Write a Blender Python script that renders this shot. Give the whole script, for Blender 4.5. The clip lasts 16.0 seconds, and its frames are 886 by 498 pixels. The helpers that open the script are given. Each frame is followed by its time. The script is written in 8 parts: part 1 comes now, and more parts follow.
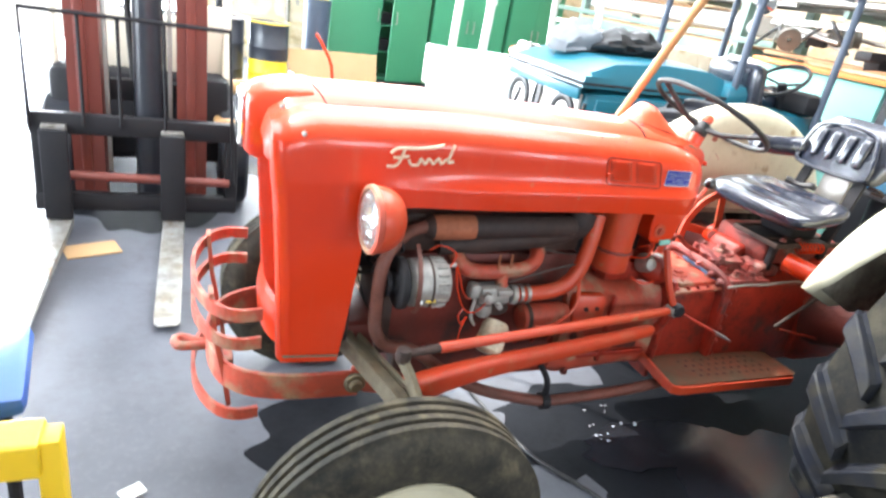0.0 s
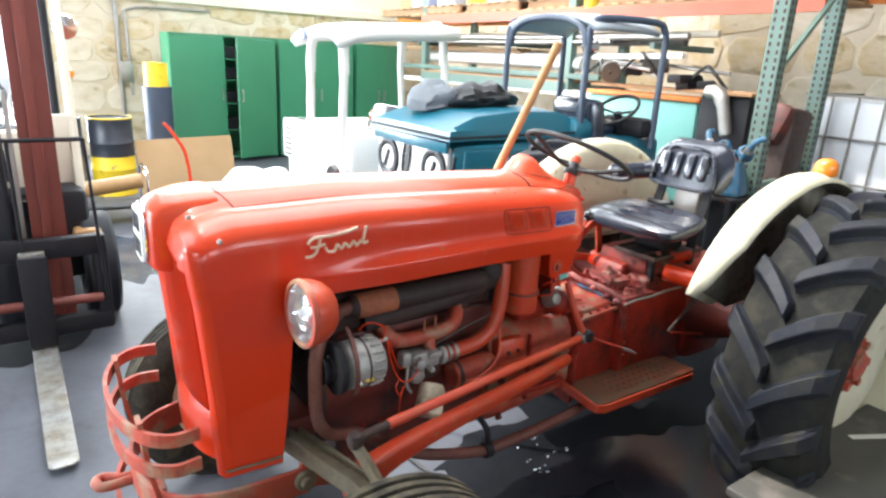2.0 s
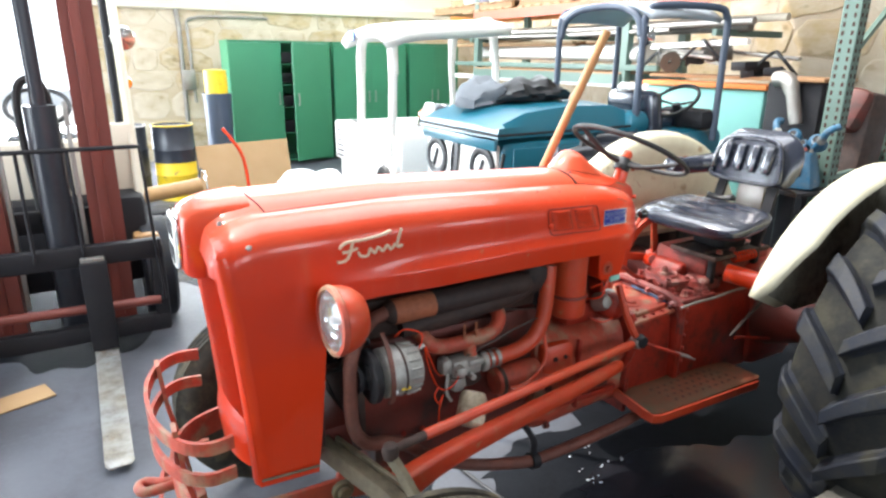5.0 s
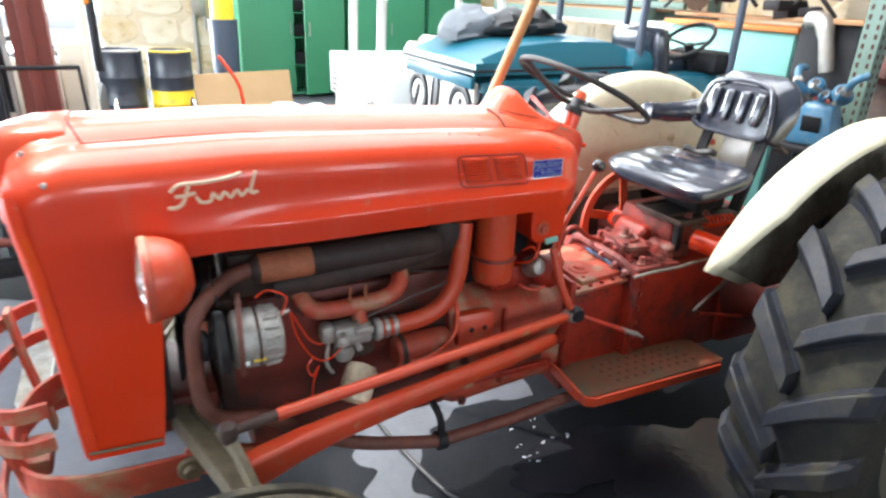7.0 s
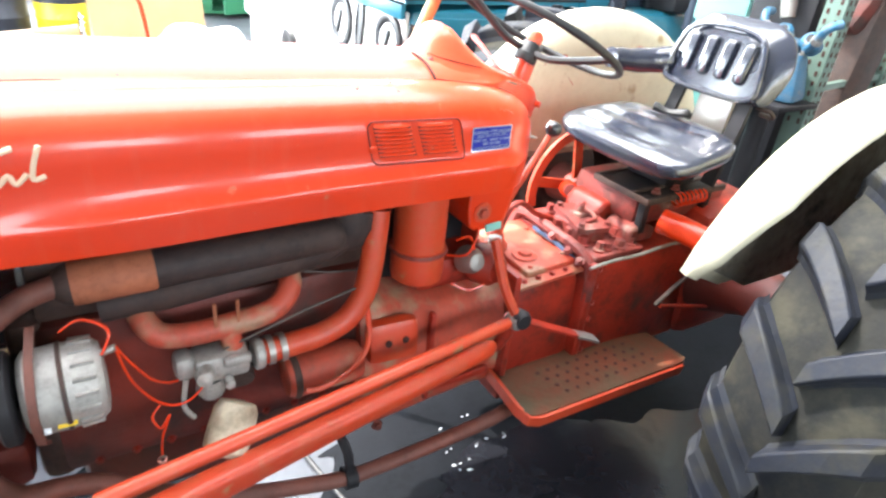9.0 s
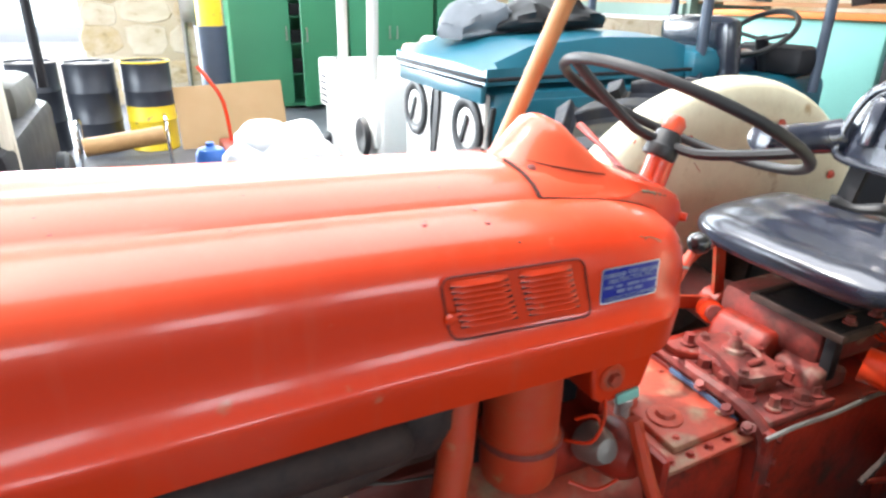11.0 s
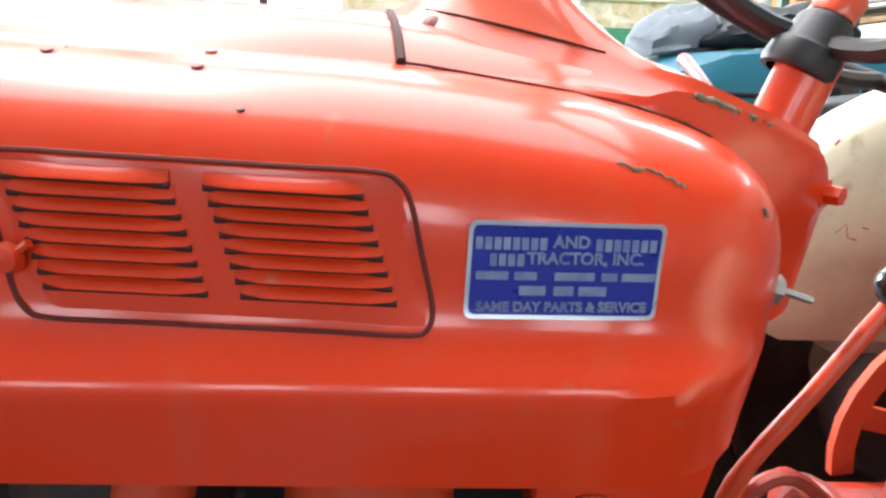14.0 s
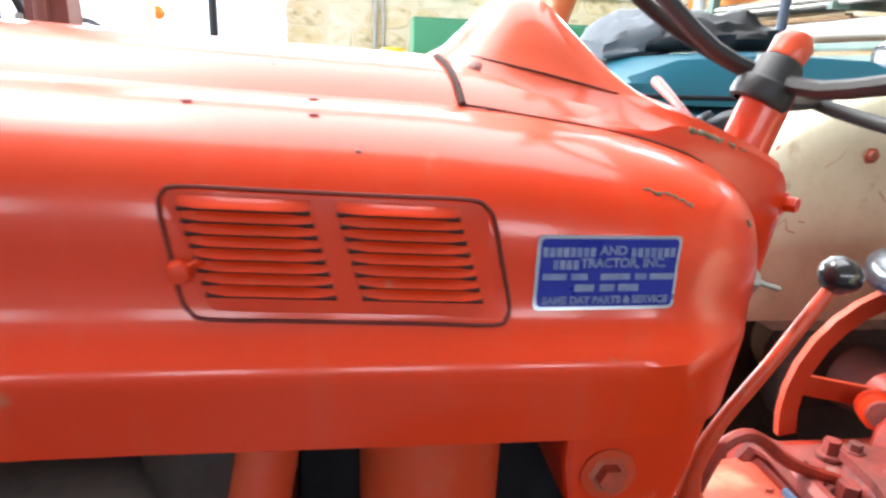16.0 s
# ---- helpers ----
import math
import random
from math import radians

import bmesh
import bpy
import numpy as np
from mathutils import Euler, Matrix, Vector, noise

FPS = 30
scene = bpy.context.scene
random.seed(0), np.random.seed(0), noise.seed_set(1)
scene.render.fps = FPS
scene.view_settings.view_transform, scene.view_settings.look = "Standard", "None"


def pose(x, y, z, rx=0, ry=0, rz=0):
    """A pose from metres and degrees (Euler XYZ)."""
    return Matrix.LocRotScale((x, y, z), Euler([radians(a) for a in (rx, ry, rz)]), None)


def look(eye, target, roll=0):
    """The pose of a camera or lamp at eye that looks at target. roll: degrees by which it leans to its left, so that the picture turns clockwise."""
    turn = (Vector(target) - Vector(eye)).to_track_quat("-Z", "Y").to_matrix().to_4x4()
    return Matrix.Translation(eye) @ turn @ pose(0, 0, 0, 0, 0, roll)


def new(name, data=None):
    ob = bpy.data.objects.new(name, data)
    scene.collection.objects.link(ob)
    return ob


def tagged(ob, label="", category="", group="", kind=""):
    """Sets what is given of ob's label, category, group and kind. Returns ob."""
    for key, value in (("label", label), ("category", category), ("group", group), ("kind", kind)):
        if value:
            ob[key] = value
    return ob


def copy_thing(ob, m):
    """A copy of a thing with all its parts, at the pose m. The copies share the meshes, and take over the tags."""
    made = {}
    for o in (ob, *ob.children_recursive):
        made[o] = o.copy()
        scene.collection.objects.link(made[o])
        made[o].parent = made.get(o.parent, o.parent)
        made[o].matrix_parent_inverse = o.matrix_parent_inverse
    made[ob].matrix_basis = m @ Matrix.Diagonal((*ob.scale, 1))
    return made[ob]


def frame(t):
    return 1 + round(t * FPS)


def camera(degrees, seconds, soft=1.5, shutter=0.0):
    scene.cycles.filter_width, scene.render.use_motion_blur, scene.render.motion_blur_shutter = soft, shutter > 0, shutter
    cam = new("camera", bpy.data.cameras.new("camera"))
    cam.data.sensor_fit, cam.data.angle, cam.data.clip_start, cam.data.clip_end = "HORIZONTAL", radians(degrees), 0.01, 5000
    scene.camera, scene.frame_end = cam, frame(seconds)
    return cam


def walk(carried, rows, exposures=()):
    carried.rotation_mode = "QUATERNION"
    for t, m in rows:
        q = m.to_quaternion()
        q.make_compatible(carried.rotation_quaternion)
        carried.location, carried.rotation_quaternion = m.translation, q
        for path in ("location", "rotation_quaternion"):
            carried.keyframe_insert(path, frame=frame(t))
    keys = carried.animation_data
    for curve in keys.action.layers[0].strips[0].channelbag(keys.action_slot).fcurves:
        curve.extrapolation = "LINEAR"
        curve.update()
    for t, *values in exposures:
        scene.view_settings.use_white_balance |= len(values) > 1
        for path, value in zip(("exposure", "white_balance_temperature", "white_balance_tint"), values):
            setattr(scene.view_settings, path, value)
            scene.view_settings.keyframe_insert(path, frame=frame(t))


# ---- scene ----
cam = camera(71.1, 16.0, soft=2.5, shutter=0.5)
PATH = [
    (0, (-0.151, -1.662, 1.592), (0.593, 0.023, 0.813), 9.8),
    (0.5, (-0.132, -1.681, 1.612), (0.644, 0.042, 0.958), 4.2),
    (1, (-0.326, -1.663, 1.639), (0.695, -0.049, 1.048), -1.0),
    (1.5, (-0.349, -1.659, 1.647), (0.713, -0.076, 1.042), 3.3),
    (2, (-0.28, -1.635, 1.647), (0.826, -0.074, 1.065), 2.9),
    (2.5, (-0.28, -1.623, 1.636), (0.727, 0.014, 1.083), 5.4),
    (3, (-0.258, -1.634, 1.628), (0.716, 0.02, 1.069), 3.6),
    (3.5, (-0.241, -1.627, 1.622), (0.742, 0.014, 1.036), 2.1),
    (4, (-0.227, -1.617, 1.643), (0.766, 0.012, 1.044), -0.5),
    (4.2, (-0.233, -1.615, 1.646), (0.759, 0.019, 1.061), 0.1),
    (6.3, (0.028, -1.587, 1.6), (0.844, 0.112, 0.931), 2.9),
    (6.5, (0.08, -1.602, 1.592), (0.875, 0.1, 0.906), 4.0),
    (7, (0.259, -1.536, 1.586), (1.088, 0.114, 0.818), 2.5),
    (7.5, (0.424, -1.371, 1.57), (1.237, 0.235, 0.698), 3.1),
    (8, (0.492, -1.296, 1.557), (1.346, 0.253, 0.625), 4.4),
    (8.2, (0.501, -1.285, 1.552), (1.363, 0.256, 0.613), 4.9),
    (10.3, (0.504, -0.793, 1.53), (1.671, 0.546, 0.611), 6.7),
    (10.5, (0.56, -0.747, 1.509), (1.547, 0.797, 0.708), 4.0),
    (11, (0.693, -0.778, 1.503), (1.473, 0.901, 0.747), 1.0),
    (11.5, (0.906, -0.745, 1.486), (1.518, 0.999, 0.721), -1.7),
    (12, (1.081, -0.653, 1.436), (1.416, 1.158, 0.657), -3.6),
    (12.5, (1.139, -0.573, 1.357), (1.36, 1.232, 0.525), -0.6),
    (13, (1.168, -0.536, 1.326), (1.377, 1.282, 0.519), 2.0),
    (13.5, (1.17, -0.518, 1.28), (1.291, 1.358, 0.597), 2.7),
    (14, (1.157, -0.498, 1.253), (1.237, 1.42, 0.693), 2.1),
    (14.5, (1.16, -0.495, 1.248), (1.222, 1.432, 0.716), 0.8),
    (15, (1.162, -0.501, 1.247), (1.221, 1.421, 0.698), 1.6),
    (15.5, (1.153, -0.522, 1.259), (1.247, 1.388, 0.673), 0.9),
    (16, (1.072, -0.573, 1.285), (1.329, 1.325, 0.707), 2.5),
]
EXPOSURES = [(0.0, 0.78), (0.6, 0.5), (1.2, 0.1), (2.0, 0.0), (4.2, 0.0), (6.3, 0.1), (7.0, 0.22), (7.6, 0.76), (8.2, 1.12), (10.3, 0.76), (10.8, 0.33), (11.5, -0.22), (12.0, -0.38), (12.5, -0.42), (13.0, -0.2), (14.0, 0.1), (15.0, 0.08), (16.0, 0.15)]
walk(cam, [(t, look(eye, target, roll)) for t, eye, target, roll in PATH], EXPOSURES)

# ---- daylight and the large openings ----
world = bpy.data.worlds.new("sky")
scene.world = world
world.use_nodes = True
wn = world.node_tree
sky = wn.nodes.new("ShaderNodeTexSky")
sky.sky_type = "NISHITA"
sky.sun_disc = False
sky.sun_elevation, sky.sun_rotation = radians(48), radians(-60)
wn.links.new(sky.outputs["Color"], wn.nodes["Background"].inputs["Color"])
wn.nodes["Background"].inputs["Strength"].default_value = 0.15

sun_lamp = new("sun", bpy.data.lights.new("sun", "SUN"))
sun_lamp.data.energy, sun_lamp.data.angle, sun_lamp.data.color = 5.0, radians(0.5), (1.0, 0.95, 0.88)
sun_lamp.matrix_basis = look((-8, 16, 14), (-1, 9, 0))


def opening_light(name, eye, target, width, height, watts, colour):
    lamp = new(name, bpy.data.lights.new(name, "AREA"))
    lamp.data.shape, lamp.data.size, lamp.data.size_y = "RECTANGLE", width, height
    lamp.data.energy, lamp.data.color = watts, colour
    lamp.matrix_basis = look(eye, target)
    return lamp


opening_light("door_daylight", (-2.1, 9.15, 1.65), (-1.9, 0, 1.0), 4.0, 3.2, 1400, (0.84, 0.92, 1.0))
opening_light("side_door_daylight", (-4.9, 2.0, 1.7), (0, 1.4, 0.9), 4.8, 3.2, 700, (0.82, 0.91, 1.0))
opening_light("skylight_daylight", (0.9, 1.2, 4.5), (0.9, 1.2, 0), 5.0, 3.6, 360, (0.95, 0.97, 1.0))
opening_light("skylight_daylight", (2.6, 5.0, 4.5), (2.6, 5.0, 0), 7.0, 1.6, 360, (0.86, 0.94, 1.0))
SOUTH_WINDOWS = (-1.6, -0.1, 1.4, 2.9, 4.4)
for window_x in SOUTH_WINDOWS:
    opening_light("south_window_daylight", (window_x, -4.98, 2.4), (window_x, 0, 1.0), 0.8, 1.0, 26, (0.86, 0.93, 1.0))
# two fill lamps in high wall openings, unseen and added to brighten
opening_light("east_fill_daylight", (6.86, 5.7, 3.5), (0, 2.0, 1.2), 5.2, 0.75, 260, (0.82, 0.92, 1.0))
opening_light("north_fill_daylight", (3.4, 9.1, 3.55), (3.0, 0, 1.4), 6.4, 1.1, 620, (0.90, 0.96, 1.0))


# ---- materials ----
def material(name, colour, rough=0.5, metal=0.0, second=None, scale=6.0, amount=0.5, detail_scale=60.0, bump=0.05, coat=0.0,
             dirt=None, dirt_scale=9.0, dirt_amount=0.0, spec=0.5, transmission=0.0, streak=None, mottle=0.0, mottle_scale=26.0, grime=None, coat_rough=0.17, faded=None):
    m = bpy.data.materials.new(name)
    m.use_nodes = True
    t, ns, ln = m.node_tree, m.node_tree.nodes, m.node_tree.links
    p = ns["Principled BSDF"]
    co = ns.new("ShaderNodeTexCoord")
    info = ns.new("ShaderNodeObjectInfo")
    shift = ns.new("ShaderNodeVectorMath")
    shift.operation = "ADD"
    ln.new(co.outputs["Object"], shift.inputs[0])
    ln.new(info.outputs["Random"], shift.inputs[1])

    def noise_node(s, d=4.0):
        n = ns.new("ShaderNodeTexNoise")
        n.inputs["Scale"].default_value, n.inputs["Detail"].default_value = s, d
        ln.new(shift.outputs[0], n.inputs["Vector"])
        return n

    def ramp(src, a, b):
        r = ns.new("ShaderNodeMapRange")
        r.inputs["From Min"].default_value, r.inputs["From Max"].default_value = a, b
        ln.new(src, r.inputs["Value"])
        return r.outputs["Result"]

    def mix(fac, a, b):
        x = ns.new("ShaderNodeMix")
        x.data_type = "RGBA"
        ln.new(fac, x.inputs["Factor"])
        for sock, v in ((x.inputs["A"], a), (x.inputs["B"], b)):
            if isinstance(v, tuple):
                sock.default_value = (*v, 1.0)
            else:
                ln.new(v, sock)
        return x.outputs["Result"]

    large, fine = noise_node(scale), noise_node(detail_scale, 6.0)
    second = second or tuple(c * 0.82 for c in colour)
    col = mix(ramp(large.outputs["Fac"], 0.5 - 0.25 / max(amount, 0.05), 0.5 + 0.25 / max(amount, 0.05)), colour, second)
    fine_dark = tuple(c * 0.86 for c in colour)
    col = mix(ramp(fine.outputs["Fac"], 0.5, 1.1), col, fine_dark)
    rough_out = ramp(large.outputs["Fac"], -0.6, 1.6)
    if dirt:
        spots = noise_node(dirt_scale, 8.0)
        f = ramp(spots.outputs["Fac"], 0.72 - dirt_amount * 0.4, 0.78 - dirt_amount * 0.2)
        col = mix(f, col, dirt)
    if mottle:
        # smudged grime at hand size, broken up by a second, finer noise
        smudge, grit = noise_node(mottle_scale, 9.0), noise_node(mottle_scale * 5.0, 5.0)
        smudge.inputs["Roughness"].default_value = 0.68
        both = ns.new("ShaderNodeMath")
        both.operation = "MULTIPLY"
        ln.new(ramp(smudge.outputs["Fac"], 0.42, 0.66), both.inputs[0])
        ln.new(ramp(grit.outputs["Fac"], 0.15, 0.62), both.inputs[1])
        weight = ns.new("ShaderNodeMath")
        weight.operation = "MULTIPLY"
        ln.new(both.outputs[0], weight.inputs[0])
        weight.inputs[1].default_value = mottle
        col = mix(weight.outputs[0], col, grime or dirt or tuple(c * 0.35 for c in colour))
    if streak:
        long = ns.new("ShaderNodeMapping")
        long.inputs["Scale"].default_value = (34.0, 34.0, 3.5)
        ln.new(shift.outputs[0], long.inputs["Vector"])
        lines = noise_node(1.0, 5.0)
        ln.new(long.outputs[0], lines.inputs["Vector"])
        fade = ns.new("ShaderNodeMath")
        fade.operation = "MULTIPLY"
        ln.new(ramp(lines.outputs["Fac"], 0.56, 0.82), fade.inputs[0])
        fade.inputs[1].default_value = 0.16
        col = mix(fade.outputs[0], col, streak)
    if faded:
        # sun-bleached, dusty paint above a given height, with an uneven border
        place = ns.new("ShaderNodeSeparateXYZ")
        ln.new(co.outputs["Object"], place.inputs[0])
        patches = noise_node(7.0, 6.0)
        edge = ns.new("ShaderNodeMath")
        edge.operation = "MULTIPLY_ADD"
        ln.new(patches.outputs["Fac"], edge.inputs[0])
        edge.inputs[1].default_value = 0.10
        ln.new(place.outputs["Z"], edge.inputs[2])
        amount_out = ramp(edge.outputs[0], faded[1] + 0.05, faded[2] + 0.05)
        weak = ns.new("ShaderNodeMath")
        weak.operation = "MULTIPLY"
        ln.new(amount_out, weak.inputs[0])
        weak.inputs[1].default_value = 0.75
        col = mix(weak.outputs[0], col, faded[0])
    ln.new(col, p.inputs["Base Color"])
    r2 = ns.new("ShaderNodeMath")
    r2.operation = "MULTIPLY_ADD"
    ln.new(large.outputs["Fac"], r2.inputs[0])
    r2.inputs[1].default_value, r2.inputs[2].default_value = rough * 0.5, rough * 0.75
    ln.new(r2.outputs[0], p.inputs["Roughness"])
    p.inputs["Metallic"].default_value = metal
    p.inputs["Coat Weight"].default_value = coat
    p.inputs["Coat Roughness"].default_value = coat_rough
    p.inputs["Specular IOR Level"].default_value = spec
    p.inputs["Transmission Weight"].default_value = transmission
    if bump:
        b = ns.new("ShaderNodeBump")
        b.inputs["Strength"].default_value, b.inputs["Distance"].default_value = bump, 0.004
        ln.new(fine.outputs["Fac"], b.inputs["Height"])
        ln.new(b.outputs["Normal"], p.inputs["Normal"])
    return m


RED = material("red_tractor_paint", (0.68, 0.042, 0.006), 0.38, second=(0.56, 0.030, 0.004), scale=2.2, amount=0.8, coat=0.6, coat_rough=0.13, spec=0.25, bump=0.012, detail_scale=140,
               dirt=(0.50, 0.12, 0.06), dirt_scale=30, dirt_amount=0.08, streak=(0.50, 0.16, 0.09), faded=((0.62, 0.095, 0.040), 1.20, 1.29))
RED_WORN = material("dusty_worn_red_paint", (0.58, 0.048, 0.011), 0.45, second=(0.42, 0.036, 0.010), scale=5.0, amount=0.9, coat=0.2, bump=0.12,
                    dirt=(0.36, 0.15, 0.07), dirt_scale=17, dirt_amount=0.16, mottle=0.30, mottle_scale=22)
BOARD = material("dirty_footboard_paint", (0.17, 0.036, 0.016), 0.7, second=(0.075, 0.045, 0.024), scale=7.0, amount=1.3, bump=0.3, spec=0.25, dirt=(0.075, 0.056, 0.033), dirt_scale=8, dirt_amount=0.5, mottle=0.7, mottle_scale=24)
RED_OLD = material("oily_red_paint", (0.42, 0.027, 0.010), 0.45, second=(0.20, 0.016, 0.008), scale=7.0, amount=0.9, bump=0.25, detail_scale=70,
                   dirt=(0.07, 0.03, 0.022), dirt_scale=7, dirt_amount=0.20, mottle=0.80, mottle_scale=13, grime=(0.045, 0.012, 0.008))
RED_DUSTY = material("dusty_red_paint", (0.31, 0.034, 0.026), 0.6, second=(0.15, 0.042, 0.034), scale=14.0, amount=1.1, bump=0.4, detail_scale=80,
                     dirt=(0.30, 0.20, 0.16), dirt_scale=13, dirt_amount=0.30, mottle=0.85, mottle_scale=15, grime=(0.06, 0.022, 0.017))
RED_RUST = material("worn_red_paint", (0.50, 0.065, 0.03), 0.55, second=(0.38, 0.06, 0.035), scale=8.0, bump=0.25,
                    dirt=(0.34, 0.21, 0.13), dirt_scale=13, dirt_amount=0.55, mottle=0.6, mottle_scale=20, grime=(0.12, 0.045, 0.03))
PIPE_BROWN = material("red_brown_pipe", (0.20, 0.055, 0.035), 0.6, second=(0.10, 0.045, 0.035), scale=9.0, amount=0.9, bump=0.25, mottle=0.8, mottle_scale=20)
GRIMY_RED = material("grime_covered_red_paint", (0.17, 0.019, 0.010), 0.55, second=(0.045, 0.018, 0.014), scale=6.0, amount=1.1, bump=0.4,
                     dirt=(0.025, 0.018, 0.014), dirt_scale=8, dirt_amount=0.5)
ENGINE_DARK = material("sooty_iron", (0.035, 0.026, 0.023), 0.7, second=(0.07, 0.03, 0.02), scale=7.0, amount=0.7, bump=0.4, mottle=0.8)
EXHAUST = material("heat_stained_steel", (0.026, 0.024, 0.027), 0.65, second=(0.070, 0.038, 0.028), scale=6.0, amount=0.6, bump=0.25, metal=0.1, spec=0.3, mottle=0.6)
MUFFLER_BARE = material("scorched_orange_primer", (0.42, 0.12, 0.05), 0.7, second=(0.25, 0.09, 0.05), scale=14.0, bump=0.2, mottle=0.7, mottle_scale=34)
ALU = material("cast_aluminium", (0.42, 0.41, 0.385), 0.55, metal=0.45, second=(0.34, 0.33, 0.31), scale=25.0, amount=0.9, bump=0.35, mottle=0.6, mottle_scale=40)
ROD_STEEL = material("tarnished_steel_rod", (0.10, 0.085, 0.075), 0.55, metal=0.5, second=(0.05, 0.035, 0.03), scale=14, bump=0.2)
# near-white base stands in for skylight glints on the wet floor
FLOOR_GLINT = material("pale_painted_glint", (0.72, 0.74, 0.76), 0.2, second=(0.6, 0.62, 0.66), scale=30, spec=0.6, bump=0.0)
STEEL = material("dull_steel", (0.42, 0.41, 0.39), 0.45, metal=0.8, second=(0.25, 0.22, 0.19), scale=10.0, bump=0.15)
CHROME = material("bright_chrome", (0.80, 0.80, 0.80), 0.12, metal=1.0, second=(0.72, 0.72, 0.72), bump=0.0)
CREAM = material("cream_fender_paint", (0.69, 0.66, 0.50), 0.40, second=(0.61, 0.56, 0.39), scale=3.0, coat=0.15, bump=0.05,
                 dirt=(0.34, 0.23, 0.11), dirt_scale=9, dirt_amount=0.20, mottle=0.22, mottle_scale=16)
RUBBER = material("dusty_rubber", (0.008, 0.011, 0.022), 0.6, second=(0.014, 0.016, 0.020), scale=4.0, amount=1.3, bump=0.35, spec=0.3,
                  dirt=(0.030, 0.029, 0.022), dirt_scale=9, dirt_amount=0.30, mottle=0.7, mottle_scale=13)
DRIED_MUD = material("dried_mud", (0.46, 0.43, 0.34), 0.9, second=(0.30, 0.27, 0.21), scale=5, amount=1.2, bump=0.5, mottle=0.95, mottle_scale=6, grime=(0.035, 0.030, 0.025))
TYRE_DUST = material("dust_covered_rubber", (0.016, 0.016, 0.013), 0.8, second=(0.007, 0.008, 0.011), scale=6.0, amount=1.3, bump=0.45, spec=0.25,
                     dirt=(0.036, 0.034, 0.024), dirt_scale=10, dirt_amount=0.36, mottle=0.75, mottle_scale=14)
FRONT_TYRE = material("muddy_brown_rubber", (0.040, 0.036, 0.027), 0.8, second=(0.016, 0.016, 0.015), scale=7.0, amount=1.2, bump=0.4, spec=0.25,
                      dirt=(0.10, 0.085, 0.055), dirt_scale=11, dirt_amount=0.40, mottle=0.6, mottle_scale=18)
RUBBER_BLACK = material("black_rubber", (0.010, 0.010, 0.012), 0.50, second=(0.018, 0.018, 0.018), bump=0.1)
VINYL = material("glossy_black_vinyl", (0.024, 0.029, 0.048), 0.24, second=(0.014, 0.017, 0.027), scale=12, amount=0.9, coat=0.8, bump=0.08, spec=0.6)
KNOB = material("polished_black_bakelite", (0.012, 0.012, 0.014), 0.14, second=(0.02, 0.02, 0.022), coat=0.6, bump=0.0)
BLACK_PAINT = material("worn_black_paint", (0.012, 0.012, 0.016), 0.55, second=(0.022, 0.021, 0.022), scale=8, bump=0.15, spec=0.22)
BLUE_LABEL = material("blue_label_foil", (0.010, 0.020, 0.24), 0.28, second=(0.016, 0.028, 0.30), scale=20, bump=0.02)
SILVER_INK = material("silver_print", (0.62, 0.65, 0.70), 0.32, metal=0.7, second=(0.50, 0.53, 0.60), scale=40, bump=0.0)
SCRIPT = material("faded_cream_script", (0.74, 0.60, 0.44), 0.5, second=(0.60, 0.42, 0.28), scale=40, bump=0.05)
# dark red that paints the soft shade in the louvre door's groove
DOOR_GROOVE_SHADE = material("shadowed_red_gap", (0.13, 0.014, 0.008), 0.8, bump=0.0)
GAP = material("dark_seam", (0.05, 0.012, 0.008), 0.8, bump=0.0)
WHITE_CAP = material("off_white_filter", (0.72, 0.66, 0.52), 0.5, second=(0.55, 0.46, 0.32), scale=12, bump=0.1,
                     dirt=(0.16, 0.09, 0.04), dirt_scale=9, dirt_amount=0.6, mottle=0.6, mottle_scale=16, grime=(0.10, 0.06, 0.03))
BLUE_COVER = material("blue_grease_cloth", (0.10, 0.17, 0.30), 0.8, second=(0.07, 0.11, 0.2), bump=0.2)
WOOD_STICK = material("varnished_ash_wood", (0.46, 0.27, 0.11), 0.45, second=(0.34, 0.18, 0.07), scale=20, bump=0.1)
AXLE_OLIVE = material("grimy_olive_iron", (0.22, 0.185, 0.12), 0.6, second=(0.09, 0.072, 0.046), scale=12, amount=0.8, bump=0.3, mottle=0.7)
CONCRETE = material("stained_concrete", (0.13, 0.136, 0.155), 0.48, second=(0.050, 0.054, 0.066), scale=1.3, amount=1.0, detail_scale=45, bump=0.12,
                    dirt=(0.06, 0.06, 0.068), dirt_scale=1.6, dirt_amount=0.4, spec=0.35, mottle=0.7, mottle_scale=5.0)
WET = material("wet_concrete", (0.055, 0.062, 0.078), 0.10, second=(0.09, 0.095, 0.105), scale=6.0, amount=0.9, bump=0.03)
YARD = material("pale_yard_concrete", (0.72, 0.71, 0.68), 0.8, second=(0.64, 0.63, 0.60), scale=0.5, bump=0.1)
# oil stain and the machines' floor shadow share this near-black
STAIN_AND_SHADE = material("oily_and_shaded_concrete", (0.006, 0.007, 0.010), 0.6, second=(0.013, 0.014, 0.017), scale=3.0, amount=1.0, bump=0.15, spec=0.10, mottle=0.6, mottle_scale=7.0)
INK_DULL = material("dull_silver_print", (0.26, 0.30, 0.44), 0.4, metal=0.3, second=(0.12, 0.16, 0.36), scale=90, amount=1.2, bump=0.0)
OIL = material("wet_oil", (0.010, 0.011, 0.015), 0.16, second=(0.020, 0.021, 0.026), scale=9, bump=0.25, detail_scale=30)
